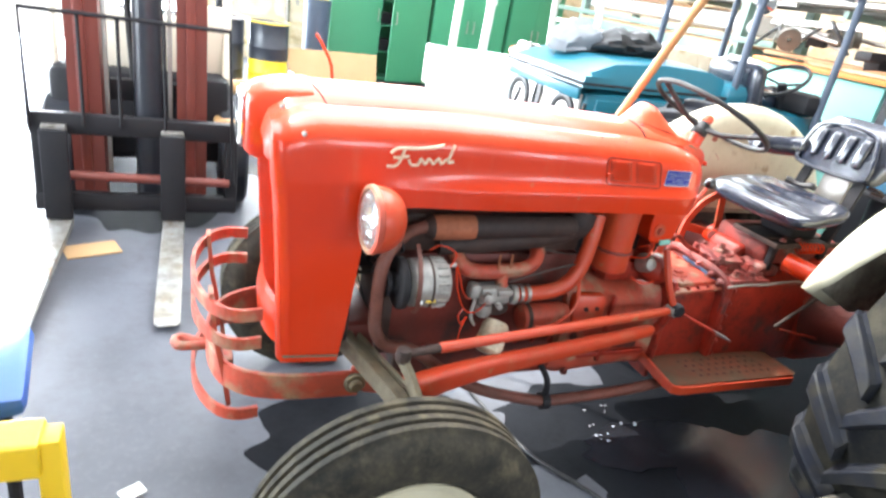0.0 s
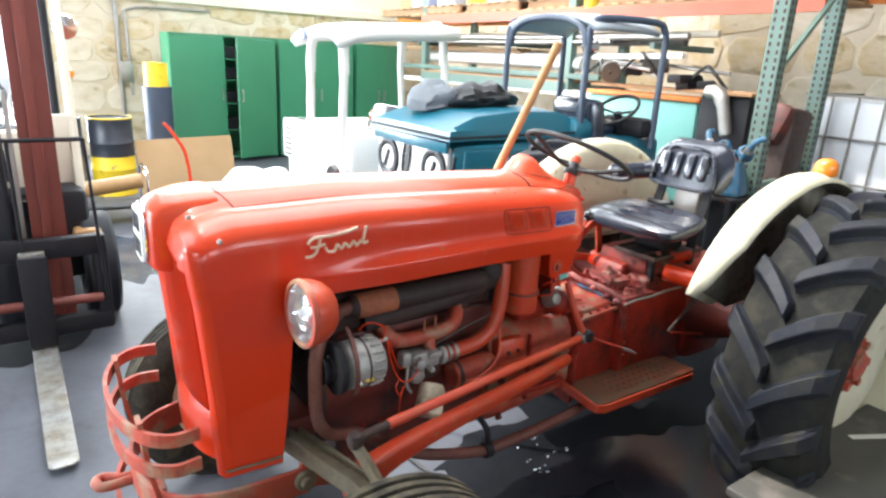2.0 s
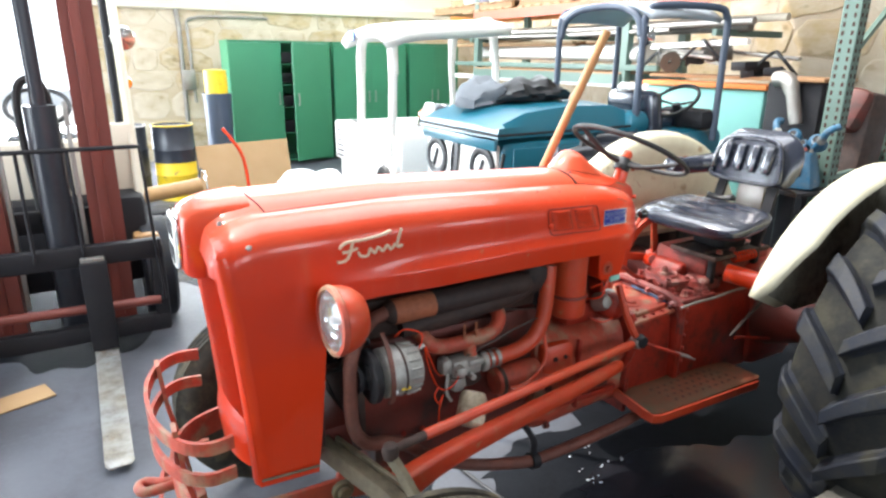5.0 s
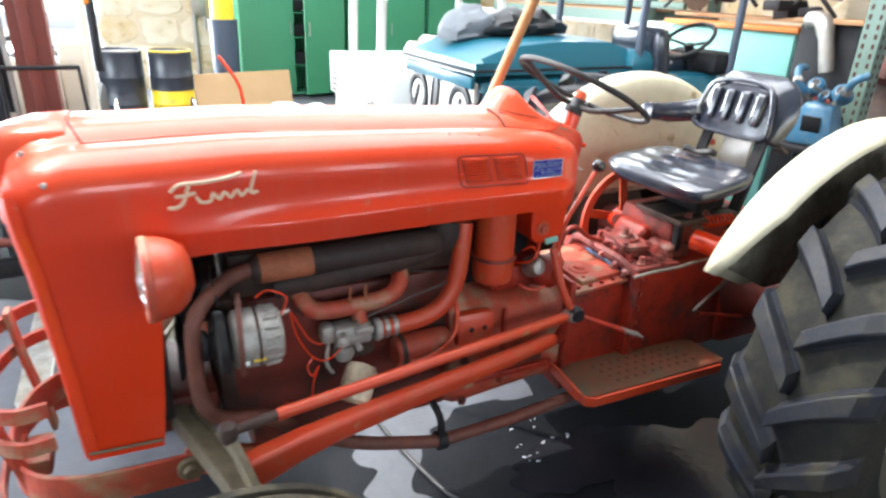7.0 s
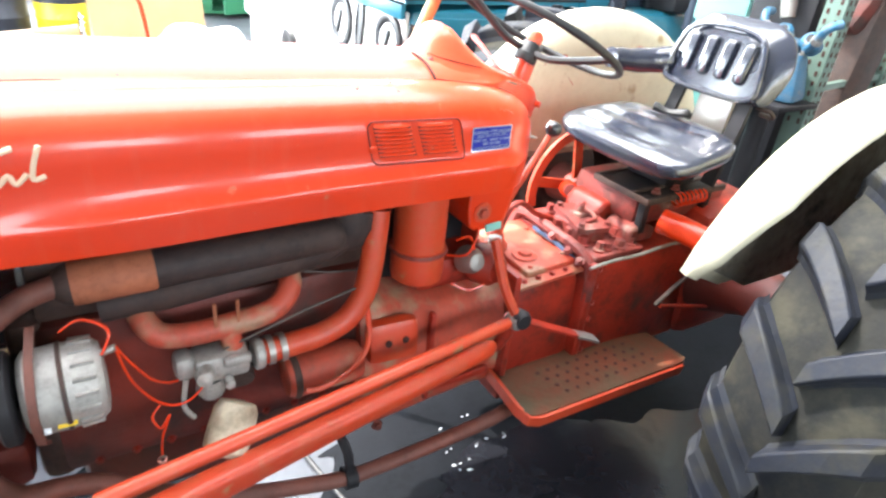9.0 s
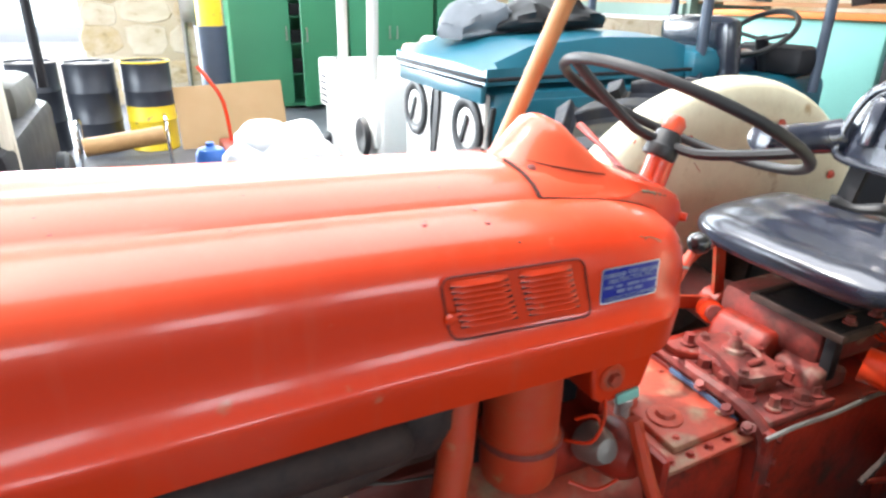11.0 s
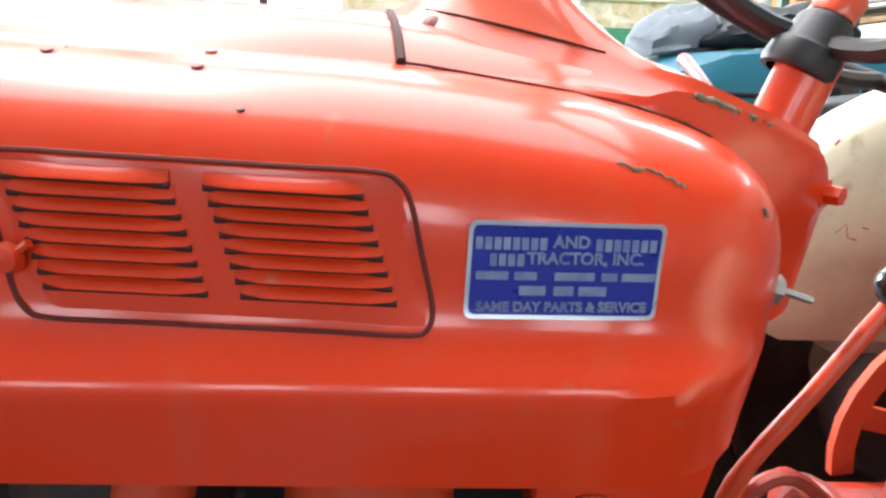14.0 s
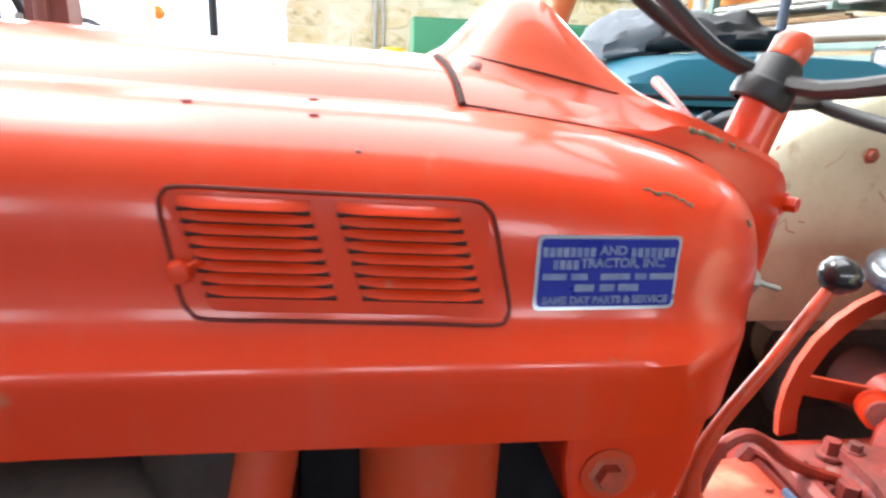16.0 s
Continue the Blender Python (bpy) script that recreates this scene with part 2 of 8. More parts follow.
STEEL_DECK = material("grey_deck_plate", (0.105, 0.10, 0.085), 0.6, second=(0.06, 0.058, 0.05), scale=5, bump=0.15,
                      dirt=(0.18, 0.16, 0.14), dirt_scale=6, dirt_amount=0.3)
LENS_GLASS = material("clear_glass", (0.92, 0.94, 0.95), 0.05, transmission=0.9, second=(0.9, 0.92, 0.93), bump=0.0)
STONE = material("rubble_stone", (0.66, 0.58, 0.46), 0.85, second=(0.50, 0.40, 0.27), scale=2.2, amount=1.2, bump=0.8, detail_scale=14,
                 dirt=(0.34, 0.26, 0.14), dirt_scale=2.2, dirt_amount=0.30)
STONE_OCHRE = material("ochre_stone", (0.48, 0.35, 0.18), 0.85, second=(0.60, 0.51, 0.38), scale=3.0, amount=1.2, bump=0.8, detail_scale=14,
                       dirt=(0.26, 0.19, 0.09), dirt_scale=2.2, dirt_amount=0.34)
MORTAR = material("ochre_mortar", (0.50, 0.40, 0.27), 0.9, second=(0.64, 0.56, 0.44), scale=1.4, amount=1.2, bump=0.4)
BLOCKWORK = material("bare_grey_blockwork", (0.17, 0.17, 0.17), 0.85, second=(0.12, 0.12, 0.12), scale=2, bump=0.3)
PLASTER = material("cream_wall_paint", (0.72, 0.66, 0.54), 0.7, second=(0.62, 0.56, 0.44), scale=1.5, bump=0.1)
CEIL = material("pale_ceiling_board", (0.34, 0.33, 0.30), 0.8, second=(0.28, 0.27, 0.25), scale=1.0, bump=0.05)
GREEN_CAB = material("green_cabinet_enamel", (0.040, 0.22, 0.110), 0.42, second=(0.030, 0.17, 0.088), scale=2.0, bump=0.04)
CARDBOARD = material("brown_cardboard", (0.42, 0.27, 0.14), 0.85, second=(0.34, 0.21, 0.10), scale=4, bump=0.1)
YELLOW = material("yellow_enamel", (0.75, 0.52, 0.02), 0.45, second=(0.62, 0.42, 0.02), scale=6, bump=0.1, dirt=(0.2, 0.15, 0.06), dirt_scale=12, dirt_amount=0.2)
DRUM_BLACK = material("black_drum_paint", (0.02, 0.022, 0.03), 0.35, second=(0.035, 0.04, 0.05), bump=0.05)
TEAL = material("teal_gelcoat", (0.014, 0.15, 0.215), 0.35, second=(0.010, 0.12, 0.175), scale=3, coat=0.2, bump=0.03)
WHITE_PAINT = material("white_gelcoat", (0.80, 0.79, 0.75), 0.4, second=(0.72, 0.71, 0.66), scale=3, bump=0.04)
AQUA = material("pale_aqua_paint", (0.24, 0.56, 0.48), 0.5, second=(0.20, 0.48, 0.42), scale=3, bump=0.06)
TARP = material("grey_tarpaulin", (0.17, 0.19, 0.21), 0.6, second=(0.10, 0.115, 0.13), scale=9, bump=0.2)
PALE_SLATE = material("pale_slate_sheet", (0.42, 0.46, 0.50), 0.45, second=(0.34, 0.38, 0.42), scale=4, bump=0.05)
ROPS_PAINT = material("slate_blue_frame", (0.055, 0.075, 0.11), 0.4, second=(0.04, 0.055, 0.085), scale=6, bump=0.05)
RACK_GREEN = material("grey_green_rack", (0.13, 0.20, 0.165), 0.5, second=(0.10, 0.155, 0.13), scale=6, bump=0.1)
RACK_ORANGE = material("orange_rack_beam", (0.72, 0.22, 0.04), 0.5, second=(0.60, 0.17, 0.03), scale=4, bump=0.08)
RACK_RED = material("faded_red_beam", (0.55, 0.12, 0.06), 0.5, second=(0.45, 0.10, 0.05), scale=4, bump=0.08)
MAST_RED = material("red_brown_mast", (0.20, 0.040, 0.028), 0.5, second=(0.14, 0.035, 0.025), scale=6, bump=0.15)
FORK_STEEL = material("worn_fork_steel", (0.40, 0.41, 0.42), 0.45, metal=0.6, second=(0.30, 0.26, 0.18), scale=7, amount=0.8, bump=0.2, dirt=(0.30, 0.15, 0.055), dirt_scale=9, dirt_amount=0.32, mottle=0.7, mottle_scale=14, grime=(0.10, 0.085, 0.075))
PLASTIC_WHITE = material("translucent_white_plastic", (0.82, 0.84, 0.86), 0.35, second=(0.74, 0.77, 0.80), scale=3, bump=0.03)
AMBER = material("amber_lens", (0.85, 0.25, 0.02), 0.2, second=(0.75, 0.2, 0.02), coat=0.4, bump=0.0)
LILAC = material("violet_grey_carton", (0.36, 0.37, 0.50), 0.7, second=(0.30, 0.31, 0.42), scale=4, bump=0.08)
PINE = material("pale_pine_board", (0.56, 0.42, 0.25), 0.75, second=(0.42, 0.29, 0.16), scale=9, amount=0.9, bump=0.15, mottle=0.4)
PLYWOOD = material("brown_plywood", (0.38, 0.21, 0.10), 0.7, second=(0.28, 0.15, 0.07), scale=5, bump=0.1)
HAZE = bpy.data.materials.new("bright_sky_haze")
HAZE.use_nodes = True
HAZE.node_tree.nodes["Principled BSDF"].inputs["Base Color"].default_value = (0.8, 0.85, 0.9, 1)
HAZE.node_tree.nodes["Principled BSDF"].inputs["Emission Color"].default_value = (0.90, 0.95, 1.0, 1)
HAZE.node_tree.nodes["Principled BSDF"].inputs["Emission Strength"].default_value = 2.2
BLUE_CAST = material("chipped_blue_enamel", (0.018, 0.13, 0.24), 0.45, second=(0.012, 0.09, 0.17), scale=8, bump=0.2, dirt=(0.16, 0.14, 0.12), dirt_scale=14, dirt_amount=0.28, mottle=0.5)
BLUE_PAINT = material("blue_enamel", (0.02, 0.12, 0.42), 0.4, second=(0.02, 0.09, 0.34), bump=0.05)


# ---- shapes ----
def thing(name, at, label, category, group="", kind=""):
    ob = new(name)
    ob.empty_display_size = 0.1
    ob.location = at
    ob.matrix_basis = Matrix.Translation(at)
    return tagged(ob, label, category, group, kind)


def part(name, bm, mat, parent=None, label="", smooth=True, mats=(), bevel=0.0, solid=0.0, angle=40):
    """Links a bmesh given in world coordinates as one mesh under a thing or part."""
    m = Matrix.Identity(4)
    up = parent
    while up is not None:
        m = up.matrix_basis @ m
        up = up.parent
    bmesh.ops.recalc_face_normals(bm, faces=bm.faces)
    if parent is not None:
        bm.transform(m.inverted())
    me = bpy.data.meshes.new(name)
    for f in bm.faces:
        f.smooth = smooth
    if smooth:
        for e in bm.edges:
            if len(e.link_faces) == 2 and e.calc_face_angle(0.0) > radians(angle):
                e.smooth = False
    bm.to_mesh(me)
    bm.free()
    me.materials.append(mat)
    for extra in mats:
        me.materials.append(extra)
    ob = new(name, me)
    ob.parent = parent
    if solid:
        s = ob.modifiers.new("thickness", "SOLIDIFY")
        s.thickness, s.offset = solid, -1.0
    if bevel:
        b = ob.modifiers.new("edges", "BEVEL")
        b.width, b.segments, b.limit_method, b.angle_limit = bevel, 2, "ANGLE", radians(40)
    return tagged(ob, label)


def box(cx, cy, cz, sx, sy, sz, bm=None, bevel=0.0, rot=(0, 0, 0), taper=1.0):
    """A box about its centre, with its edges rounded; taper narrows the top."""
    own = bmesh.new()
    bmesh.ops.create_cube(own, size=1.0)
    for v in own.verts:
        k = taper if v.co.z > 0 else 1.0
        v.co = Vector((v.co.x * sx * k, v.co.y * sy * k, v.co.z * sz))
    if bevel:
        bmesh.ops.bevel(own, geom=own.edges[:], offset=min(bevel, 0.45 * min(sx, sy, sz)), segments=2, profile=0.5, affect="EDGES")
    own.transform(pose(cx, cy, cz, *rot))
    return merge(own, bm)


def merge(own, bm):
    if bm is None:
        return own
    me = bpy.data.meshes.new("tmp")
    own.to_mesh(me)
    own.free()
    bm.from_mesh(me)
    bpy.data.meshes.remove(me)
    return bm


def rows_mesh(rows, bm=None, close_u=False, close_v=False, caps=False):
    """A skin over rows of points; close_v joins each row's end to its start."""
    bm = bm or bmesh.new()
    vs = [[bm.verts.new(p) for p in r] for r in rows]
    n, k = len(vs), len(vs[0])
    for i in range(n if close_u else n - 1):
        for j in range(k if close_v else k - 1):
            a, b = vs[i], vs[(i + 1) % n]
            try:
                bm.faces.new((a[j], a[(j + 1) % k], b[(j + 1) % k], b[j]))
            except ValueError:
                pass
    if caps:
        bm.faces.new(vs[0])
        bm.faces.new(vs[-1][::-1])
    return bm


def smooth_line(pts, steps=5, closed=False):
    p = [Vector(q) for q in pts]
    n, out = len(p), []
    for i in range(n if closed else n - 1):
        a, b, c, d = (p[(i - 1) % n] if closed or i else p[0]), p[i], p[(i + 1) % n], (p[(i + 2) % n] if closed or i < n - 2 else p[-1])
        for s in range(steps):
            u = s / steps
            out.append(0.5 * (2 * b + (c - a) * u + (2 * a - 5 * b + 4 * c - d) * u * u + (3 * b - a - 3 * c + d) * u ** 3))
    return out if closed else out + [p[-1]]


def tube(pts, r, seg=10, bm=None, closed=False, smooth=0, square=None):
    """A pipe along points; r is one radius or one for each point; square: (width, height) of a flat bar instead."""
    pts = [Vector(q) for q in pts]
    radii = r if isinstance(r, (list, tuple)) else [r] * len(pts)
    if smooth:
        old = radii
        n0 = len(pts)
        pts = smooth_line(pts, smooth, closed)
        radii = [old[min(int(i / smooth), n0 - 1)] for i in range(len(pts))]
    n = len(pts)
    rows, side = [], None
    for i, q in enumerate(pts):
        a = pts[(i - 1) % n] if closed or i else q
        b = pts[(i + 1) % n] if closed or i < n - 1 else q
        d = (b - a).normalized()
        if side is None:
            ref = Vector((0, 0, 1)) if abs(d.z) < 0.9 else Vector((1, 0, 0))
            side = d.cross(ref).normalized()
        else:
            side = (side - d * side.dot(d)).normalized()
        up = side.cross(d)
        if square:
            w, h = square[0] / 2, square[1] / 2
            rows.append([q + side * x + up * y for x, y in ((-w, -h), (w, -h), (w, h), (-w, h))])
        else:
            rows.append([q + (side * math.cos(2 * math.pi * k / seg) + up * math.sin(2 * math.pi * k / seg)) * radii[i] for k in range(seg)])
    return rows_mesh(rows, bm, close_u=closed, close_v=True, caps=not closed)


def lathe(profile, at, axis, seg=24, bm=None, start=0.0, end=360.0):
    """Turns (radius, height) pairs about an axis through a point."""
    z = Vector(axis).normalized()
    x = z.cross(Vector((0, 0, 1)) if abs(z.z) < 0.9 else Vector((1, 0, 0))).normalized()
    y = z.cross(x)
    full = end - start >= 359.9
    count = seg if full else seg + 1
    rows = []
    for k in range(count):
        a = radians(start + (end - start) * k / seg)
        d = x * math.cos(a) + y * math.sin(a)
        rows.append([Vector(at) + d * max(r, 1e-4) + z * h for r, h in profile])
    return rows_mesh(rows, bm, close_u=full)


def disc(at, axis, r, thick, seg=24, bm=None, round_edge=0.0):
    e = min(round_edge, thick * 0.45, r * 0.45)
    prof = [(0, 0), (r - e, 0), (r, e), (r, thick - e), (r - e, thick), (0, thick)] if e else [(0, 0), (r, 0), (r, thick), (0, thick)]
    return lathe(prof, at, axis, seg, bm)


def prism(poly, plane, a, b, bm=None):
    """A polygon in a plane ('xz' or 'xy' or 'yz') drawn out from a to b along the third axis."""
    def at(p, c):
        return {"xz": (p[0], c, p[1]), "xy": (p[0], p[1], c), "yz": (c, p[0], p[1])}[plane]
    own = bmesh.new()
    va, vb = [own.verts.new(at(p, a)) for p in poly], [own.verts.new(at(p, b)) for p in poly]
    n = len(poly)
    own.faces.new(va)
    own.faces.new(vb[::-1])
    for i in range(n):
        own.faces.new((va[i], va[(i + 1) % n], vb[(i + 1) % n], vb[i]))
    return merge(own, bm)


def bolt(at, axis, r=0.008, h=0.008, bm=None):
    return lathe([(0, 0), (r * 1.5, 0), (r * 1.5, h * 0.25), (r, h * 0.3), (r * 0.95, h), (0, h)], at, axis, 6, bm)


def lettering(text, size, m, mat, parent, name="lettering", depth=0.0005, shear=0.0, align="CENTER", bold=0.0):
    cu = bpy.data.curves.new("text", "FONT")
    cu.body, cu.size, cu.extrude, cu.shear, cu.align_x, cu.offset = text, size, depth, shear, align, bold
    tmp = bpy.data.objects.new("text", cu)
    me = bpy.data.meshes.new_from_object(tmp)
    bpy.data.objects.remove(tmp)
    bpy.data.curves.remove(cu)
    bm = bmesh.new()
    bm.from_mesh(me)
    bpy.data.meshes.remove(me)
    bm.transform(m)
    return part(name, bm, mat, parent, smooth=False)


# ---- the workshop: floor, walls, ceiling ----
def structure(name, bm, mat, label, smooth=False, mats=()):
    ob = part(name, bm, mat, None, label, smooth=smooth, mats=mats)
    return tagged(ob, label, name.split("_")[0], kind="structure")


floor_rows = [[(x, y, 0.0) for x in np.linspace(-5.2, 7.1, 42)] for y in np.linspace(-5.2, 9.4, 50)]
structure("floor", rows_mesh(floor_rows), CONCRETE, "worn grey concrete workshop floor with dark stains")
structure("ground", box(-3, 25, -0.16, 90, 90, 0.2), YARD, "sunlit concrete yard outside the door")

structure("backdrop", box(-8, 34, 10, 60, 0.2, 24), HAZE, "bright hazy sky beyond the yard")
back_wall = box(3.5, 9.35, 1.45, 7.1, 0.3, 2.9)
box(3.5, 9.35, 4.4, 7.1, 0.3, 0.5, back_wall)
box(6.85, 9.35, 3.5, 0.4, 0.3, 1.3, back_wall)
box(0.07, 9.35, 3.5, 0.24, 0.3, 1.3, back_wall)
box(-4.7, 9.35, 2.3, 1.0, 0.3, 4.6, back_wall)
box(-2.12, 9.35, 3.95, 4.16, 0.3, 1.3, back_wall)
wall_north = structure("wall_north", back_wall, MORTAR, "cream rubble-stone wall with a wide open doorway")
# gap left above 3.1 m is added for the east fill lamp
east = box(7.05, 2.1, 1.55, 0.3, 14.5, 3.1)
box(7.05, 2.1, 4.25, 0.3, 14.5, 0.7, east)
box(7.05, -1.05, 3.5, 0.3, 8.2, 0.8, east)
box(7.05, 8.85, 3.5, 0.3, 1.0, 0.8, east)
wall_east = structure("wall_east", east, MORTAR, "cream rubble-stone side wall with an added high opening for fill light")
side = box(-5.15, -2.85, 2.3, 0.3, 4.7, 4.6)
box(-5.15, 6.95, 2.3, 0.3, 4.9, 4.6, side)
box(-5.15, 2.0, 4.0, 0.3, 5.0, 1.2, side)
structure("wall_west", side, BLOCKWORK, "painted wall with a wide side doorway")
south = box(0.95, -5.15, 0.95, 12.5, 0.3, 1.9)
box(0.95, -5.15, 3.75, 12.5, 0.3, 1.7, south)
piers = [-5.3] + [x + d for x in SOUTH_WINDOWS for d in (-0.42, 0.42)] + [7.2]
for x0, x1 in zip(piers[::2], piers[1::2]):
    box((x0 + x1) / 2, -5.15, 2.4, x1 - x0, 0.3, 1.0, south)
structure("wall_south", south, BLOCKWORK, "bare block wall with five small windows")
roof = bmesh.new()
for x0, x1, y0, y1 in ((-5.2, 7.1, -5.2, -0.65), (-5.2, -1.65, -0.65, 3.05), (3.45, 7.1, -0.65, 3.05), (-5.2, 7.1, 3.05, 4.15), (-5.2, -0.95, 4.15, 5.85), (6.15, 7.1, 4.15, 5.85), (-5.2, 7.1, 5.85, 9.4)):
    box((x0 + x1) / 2, (y0 + y1) / 2, 4.6, x1 - x0, y1 - y0, 0.12, roof)
structure("ceiling", roof, CEIL, "pale boarded ceiling with two skylights")
structure("trim", box(3.4, 9.16, 2.36, 6.6, 0.10, 0.14, None, 0.01), PLASTER, "painted timber rail along the stone wall")
structure("trim", box(3.4, 9.185, 2.66, 6.6, 0.05, 0.46, None, 0.01), PLASTER, "painted boarding above the rail")
structure("trim", box(6.88, 2.6, 2.72, 0.05, 12.9, 0.64, None, 0.01), PLASTER, "painted boarding above the stone")

slab = random.Random(3)
oil = bmesh.new()
for cx, cy, rx, ry in ((1.62, -0.14, 0.34, 0.15), (2.02, -0.42, 0.46, 0.30)):
    ring = [(cx + rx * math.cos(a) * slab.uniform(0.82, 1.1), cy + ry * math.sin(a) * slab.uniform(0.82, 1.1)) for a in [2 * math.pi * k / 26 for k in range(26)]]
    prism([(p.x, p.y) for p in smooth_line([(x, y, 0) for x, y in ring], 3, True)], "xy", 0.002, 0.004 + 0.002 * (cx > 2), oil)
# oily patches that also paint in the shade below tractor and forklift
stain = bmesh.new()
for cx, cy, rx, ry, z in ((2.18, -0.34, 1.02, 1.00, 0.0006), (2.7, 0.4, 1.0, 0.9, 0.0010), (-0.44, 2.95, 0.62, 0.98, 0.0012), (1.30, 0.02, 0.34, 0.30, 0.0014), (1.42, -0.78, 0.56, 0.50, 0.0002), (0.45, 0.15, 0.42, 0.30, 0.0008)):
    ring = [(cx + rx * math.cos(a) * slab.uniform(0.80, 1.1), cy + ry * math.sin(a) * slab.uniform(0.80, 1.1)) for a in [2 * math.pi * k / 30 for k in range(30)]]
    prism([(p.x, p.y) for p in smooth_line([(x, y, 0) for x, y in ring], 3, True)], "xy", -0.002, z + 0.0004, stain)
tagged(part("floor_stain", stain, STAIN_AND_SHADE, None, "dark patch of concrete, oil stain and painted shadow together", smooth=False), category="stain", kind="structure")
wet = bmesh.new()
for cx, cy, rx, ry in ((0.32, 3.75, 0.40, 0.75), (-0.05, 2.95, 0.22, 0.35)):
    ring = [(cx + rx * math.cos(a) * slab.uniform(0.75, 1.1), cy + ry * math.sin(a) * slab.uniform(0.75, 1.1)) for a in [2 * math.pi * k / 22 for k in range(22)]]
    prism([(p.x, p.y) for p in smooth_line([(x, y, 0) for x, y in ring], 3, True)], "xy", -0.002, 0.0012, wet)
tagged(part("wet_patch", wet, WET, None, "damp shining patch of concrete", smooth=False), category="puddle", kind="structure")
# flattened pale beads, reflected glints put in as colour
glints = bmesh.new()
for i in range(16):
    cx, cy, r = 1.38 + 0.30 * slab.random(), -0.10 + 0.24 * slab.random(), slab.uniform(0.0025, 0.006)
    blob = lathe([(0, r * 0.34), (r * 0.4, r * 0.30), (r * 0.75, r * 0.18), (r, 0.0)], (0, 0, 0), (0, 0, 1), 10)
    blob.transform(Matrix.Translation((cx, cy, 0.0040)) @ Matrix.Rotation(slab.uniform(-0.5, 0.5), 4, "Z") @ Matrix.Diagonal((slab.uniform(1.0, 2.2), 0.8, 1.0, 1.0)))
    spare = bpy.data.meshes.new("glint")
    blob.to_mesh(spare)
    glints.from_mesh(spare)
    bpy.data.meshes.remove(spare)
    blob.free()
tagged(part("paint_drips", glints, FLOOR_GLINT, None, "small pale beads painting light glints on the oily concrete"), category="drips", kind="stuff")
tagged(part("oil_puddle", oil, OIL, None, "glossy black oil puddle on the concrete", smooth=False), category="puddle", kind="structure")


# rubble stones set in the two walls
def stone_mesh(seed):
    rng = random.Random(seed)
    n = 11
    ring = []
    for a in [2 * math.pi * (k + rng.uniform(-0.3, 0.3)) / n for k in range(n)]:
        s = rng.uniform(0.88, 1.06) / max(abs(math.cos(a)), abs(math.sin(a))) ** 0.72
        ring.append((0.49 * math.cos(a) * s, 0.49 * math.sin(a) * s))
    bm = bmesh.new()
    rows = [[bm.verts.new((x * s, h, z * s)) for x, z in ring] for s, h in ((1.0, 0.0), (0.975, -0.6), (0.90, -1.0))]
    for a, b in zip(rows, rows[1:]):
        for k in range(n):
            bm.faces.new((a[k], a[(k + 1) % n], b[(k + 1) % n], b[k]))
    mid = bm.verts.new((0.05, -1.05, 0.04))
    for k in range(n):
        bm.faces.new((rows[2][k], rows[2][(k + 1) % n], mid))
    bmesh.ops.recalc_face_normals(bm, faces=bm.faces)
    me = bpy.data.meshes.new("stone")
    bm.to_mesh(me)
    bm.free()
    me.materials.append((STONE, STONE_OCHRE, STONE)[seed % 3])
    return me


stone_meshes = [stone_mesh(k) for k in range(9)]
lay = random.Random(21)


def lay_stones(wall, start, stop, top, place):
    z = 0.02
    while z < top - 0.15:
        h = lay.uniform(0.26, 0.46)
        u = start + lay.uniform(-0.1, 0.1)
        while u < stop:
            w = lay.uniform(0.36, 0.95)
            ob = new("stone", lay.choice(stone_meshes))
            ob.parent = wall
            ob.matrix_basis = place(u + w / 2, z + h / 2 + lay.uniform(-0.03, 0.03)) @ pose(0, 0, 0, 0, lay.uniform(-7, 7), 0) @ Matrix.Diagonal((w * 1.0, lay.uniform(0.006, 0.016), h * 1.04, 1))
            u += w
        z += h


lay_stones(wall_north, 0.0, 6.85, 2.28, lambda u, z: Matrix.Translation((u, 9.2, z)))
lay_stones(wall_east, 0.0, 9.1, 2.4, lambda u, z: Matrix.Translation((6.9, u, z)) @ Matrix.Rotation(radians(-90), 4, "Z"))


# ---- the tractor: nose towards -x, rear towards +x, its middle on y = 0 ----
tractor = thing("tractor", (1.2, 0, 0), "old orange-red farm tractor with cream fenders standing on concrete", "tractor")

HOOD_PROFILE = [(0.0, 0.0), (0.042, -0.003), (0.075, -0.010), (0.098, -0.020), (0.110, -0.030), (0.116, -0.035), (0.124, -0.036), (0.145, -0.040),
                (0.168, -0.047), (0.188, -0.058), (0.202, -0.073), (0.211, -0.090), (0.216, -0.108)]


def lerp_table(x, table):
    if x <= table[0][0]:
        return table[0][1]
    for (a, u), (b, v) in zip(table, table[1:]):
        if x <= b:
            return u + (v - u) * (x - a) / (b - a)
    return table[-1][1]


HOOD_TOP = [(0.0, 1.196), (0.006, 1.225), (0.016, 1.254), (0.032, 1.278), (0.06, 1.297), (0.12, 1.311), (0.45, 1.316), (1.15, 1.290), (1.21, 1.282),
            (1.25, 1.277), (1.29, 1.269), (1.32, 1.261), (1.345, 1.251), (1.362, 1.240), (1.375, 1.227), (1.384, 1.211), (1.388, 1.195)]
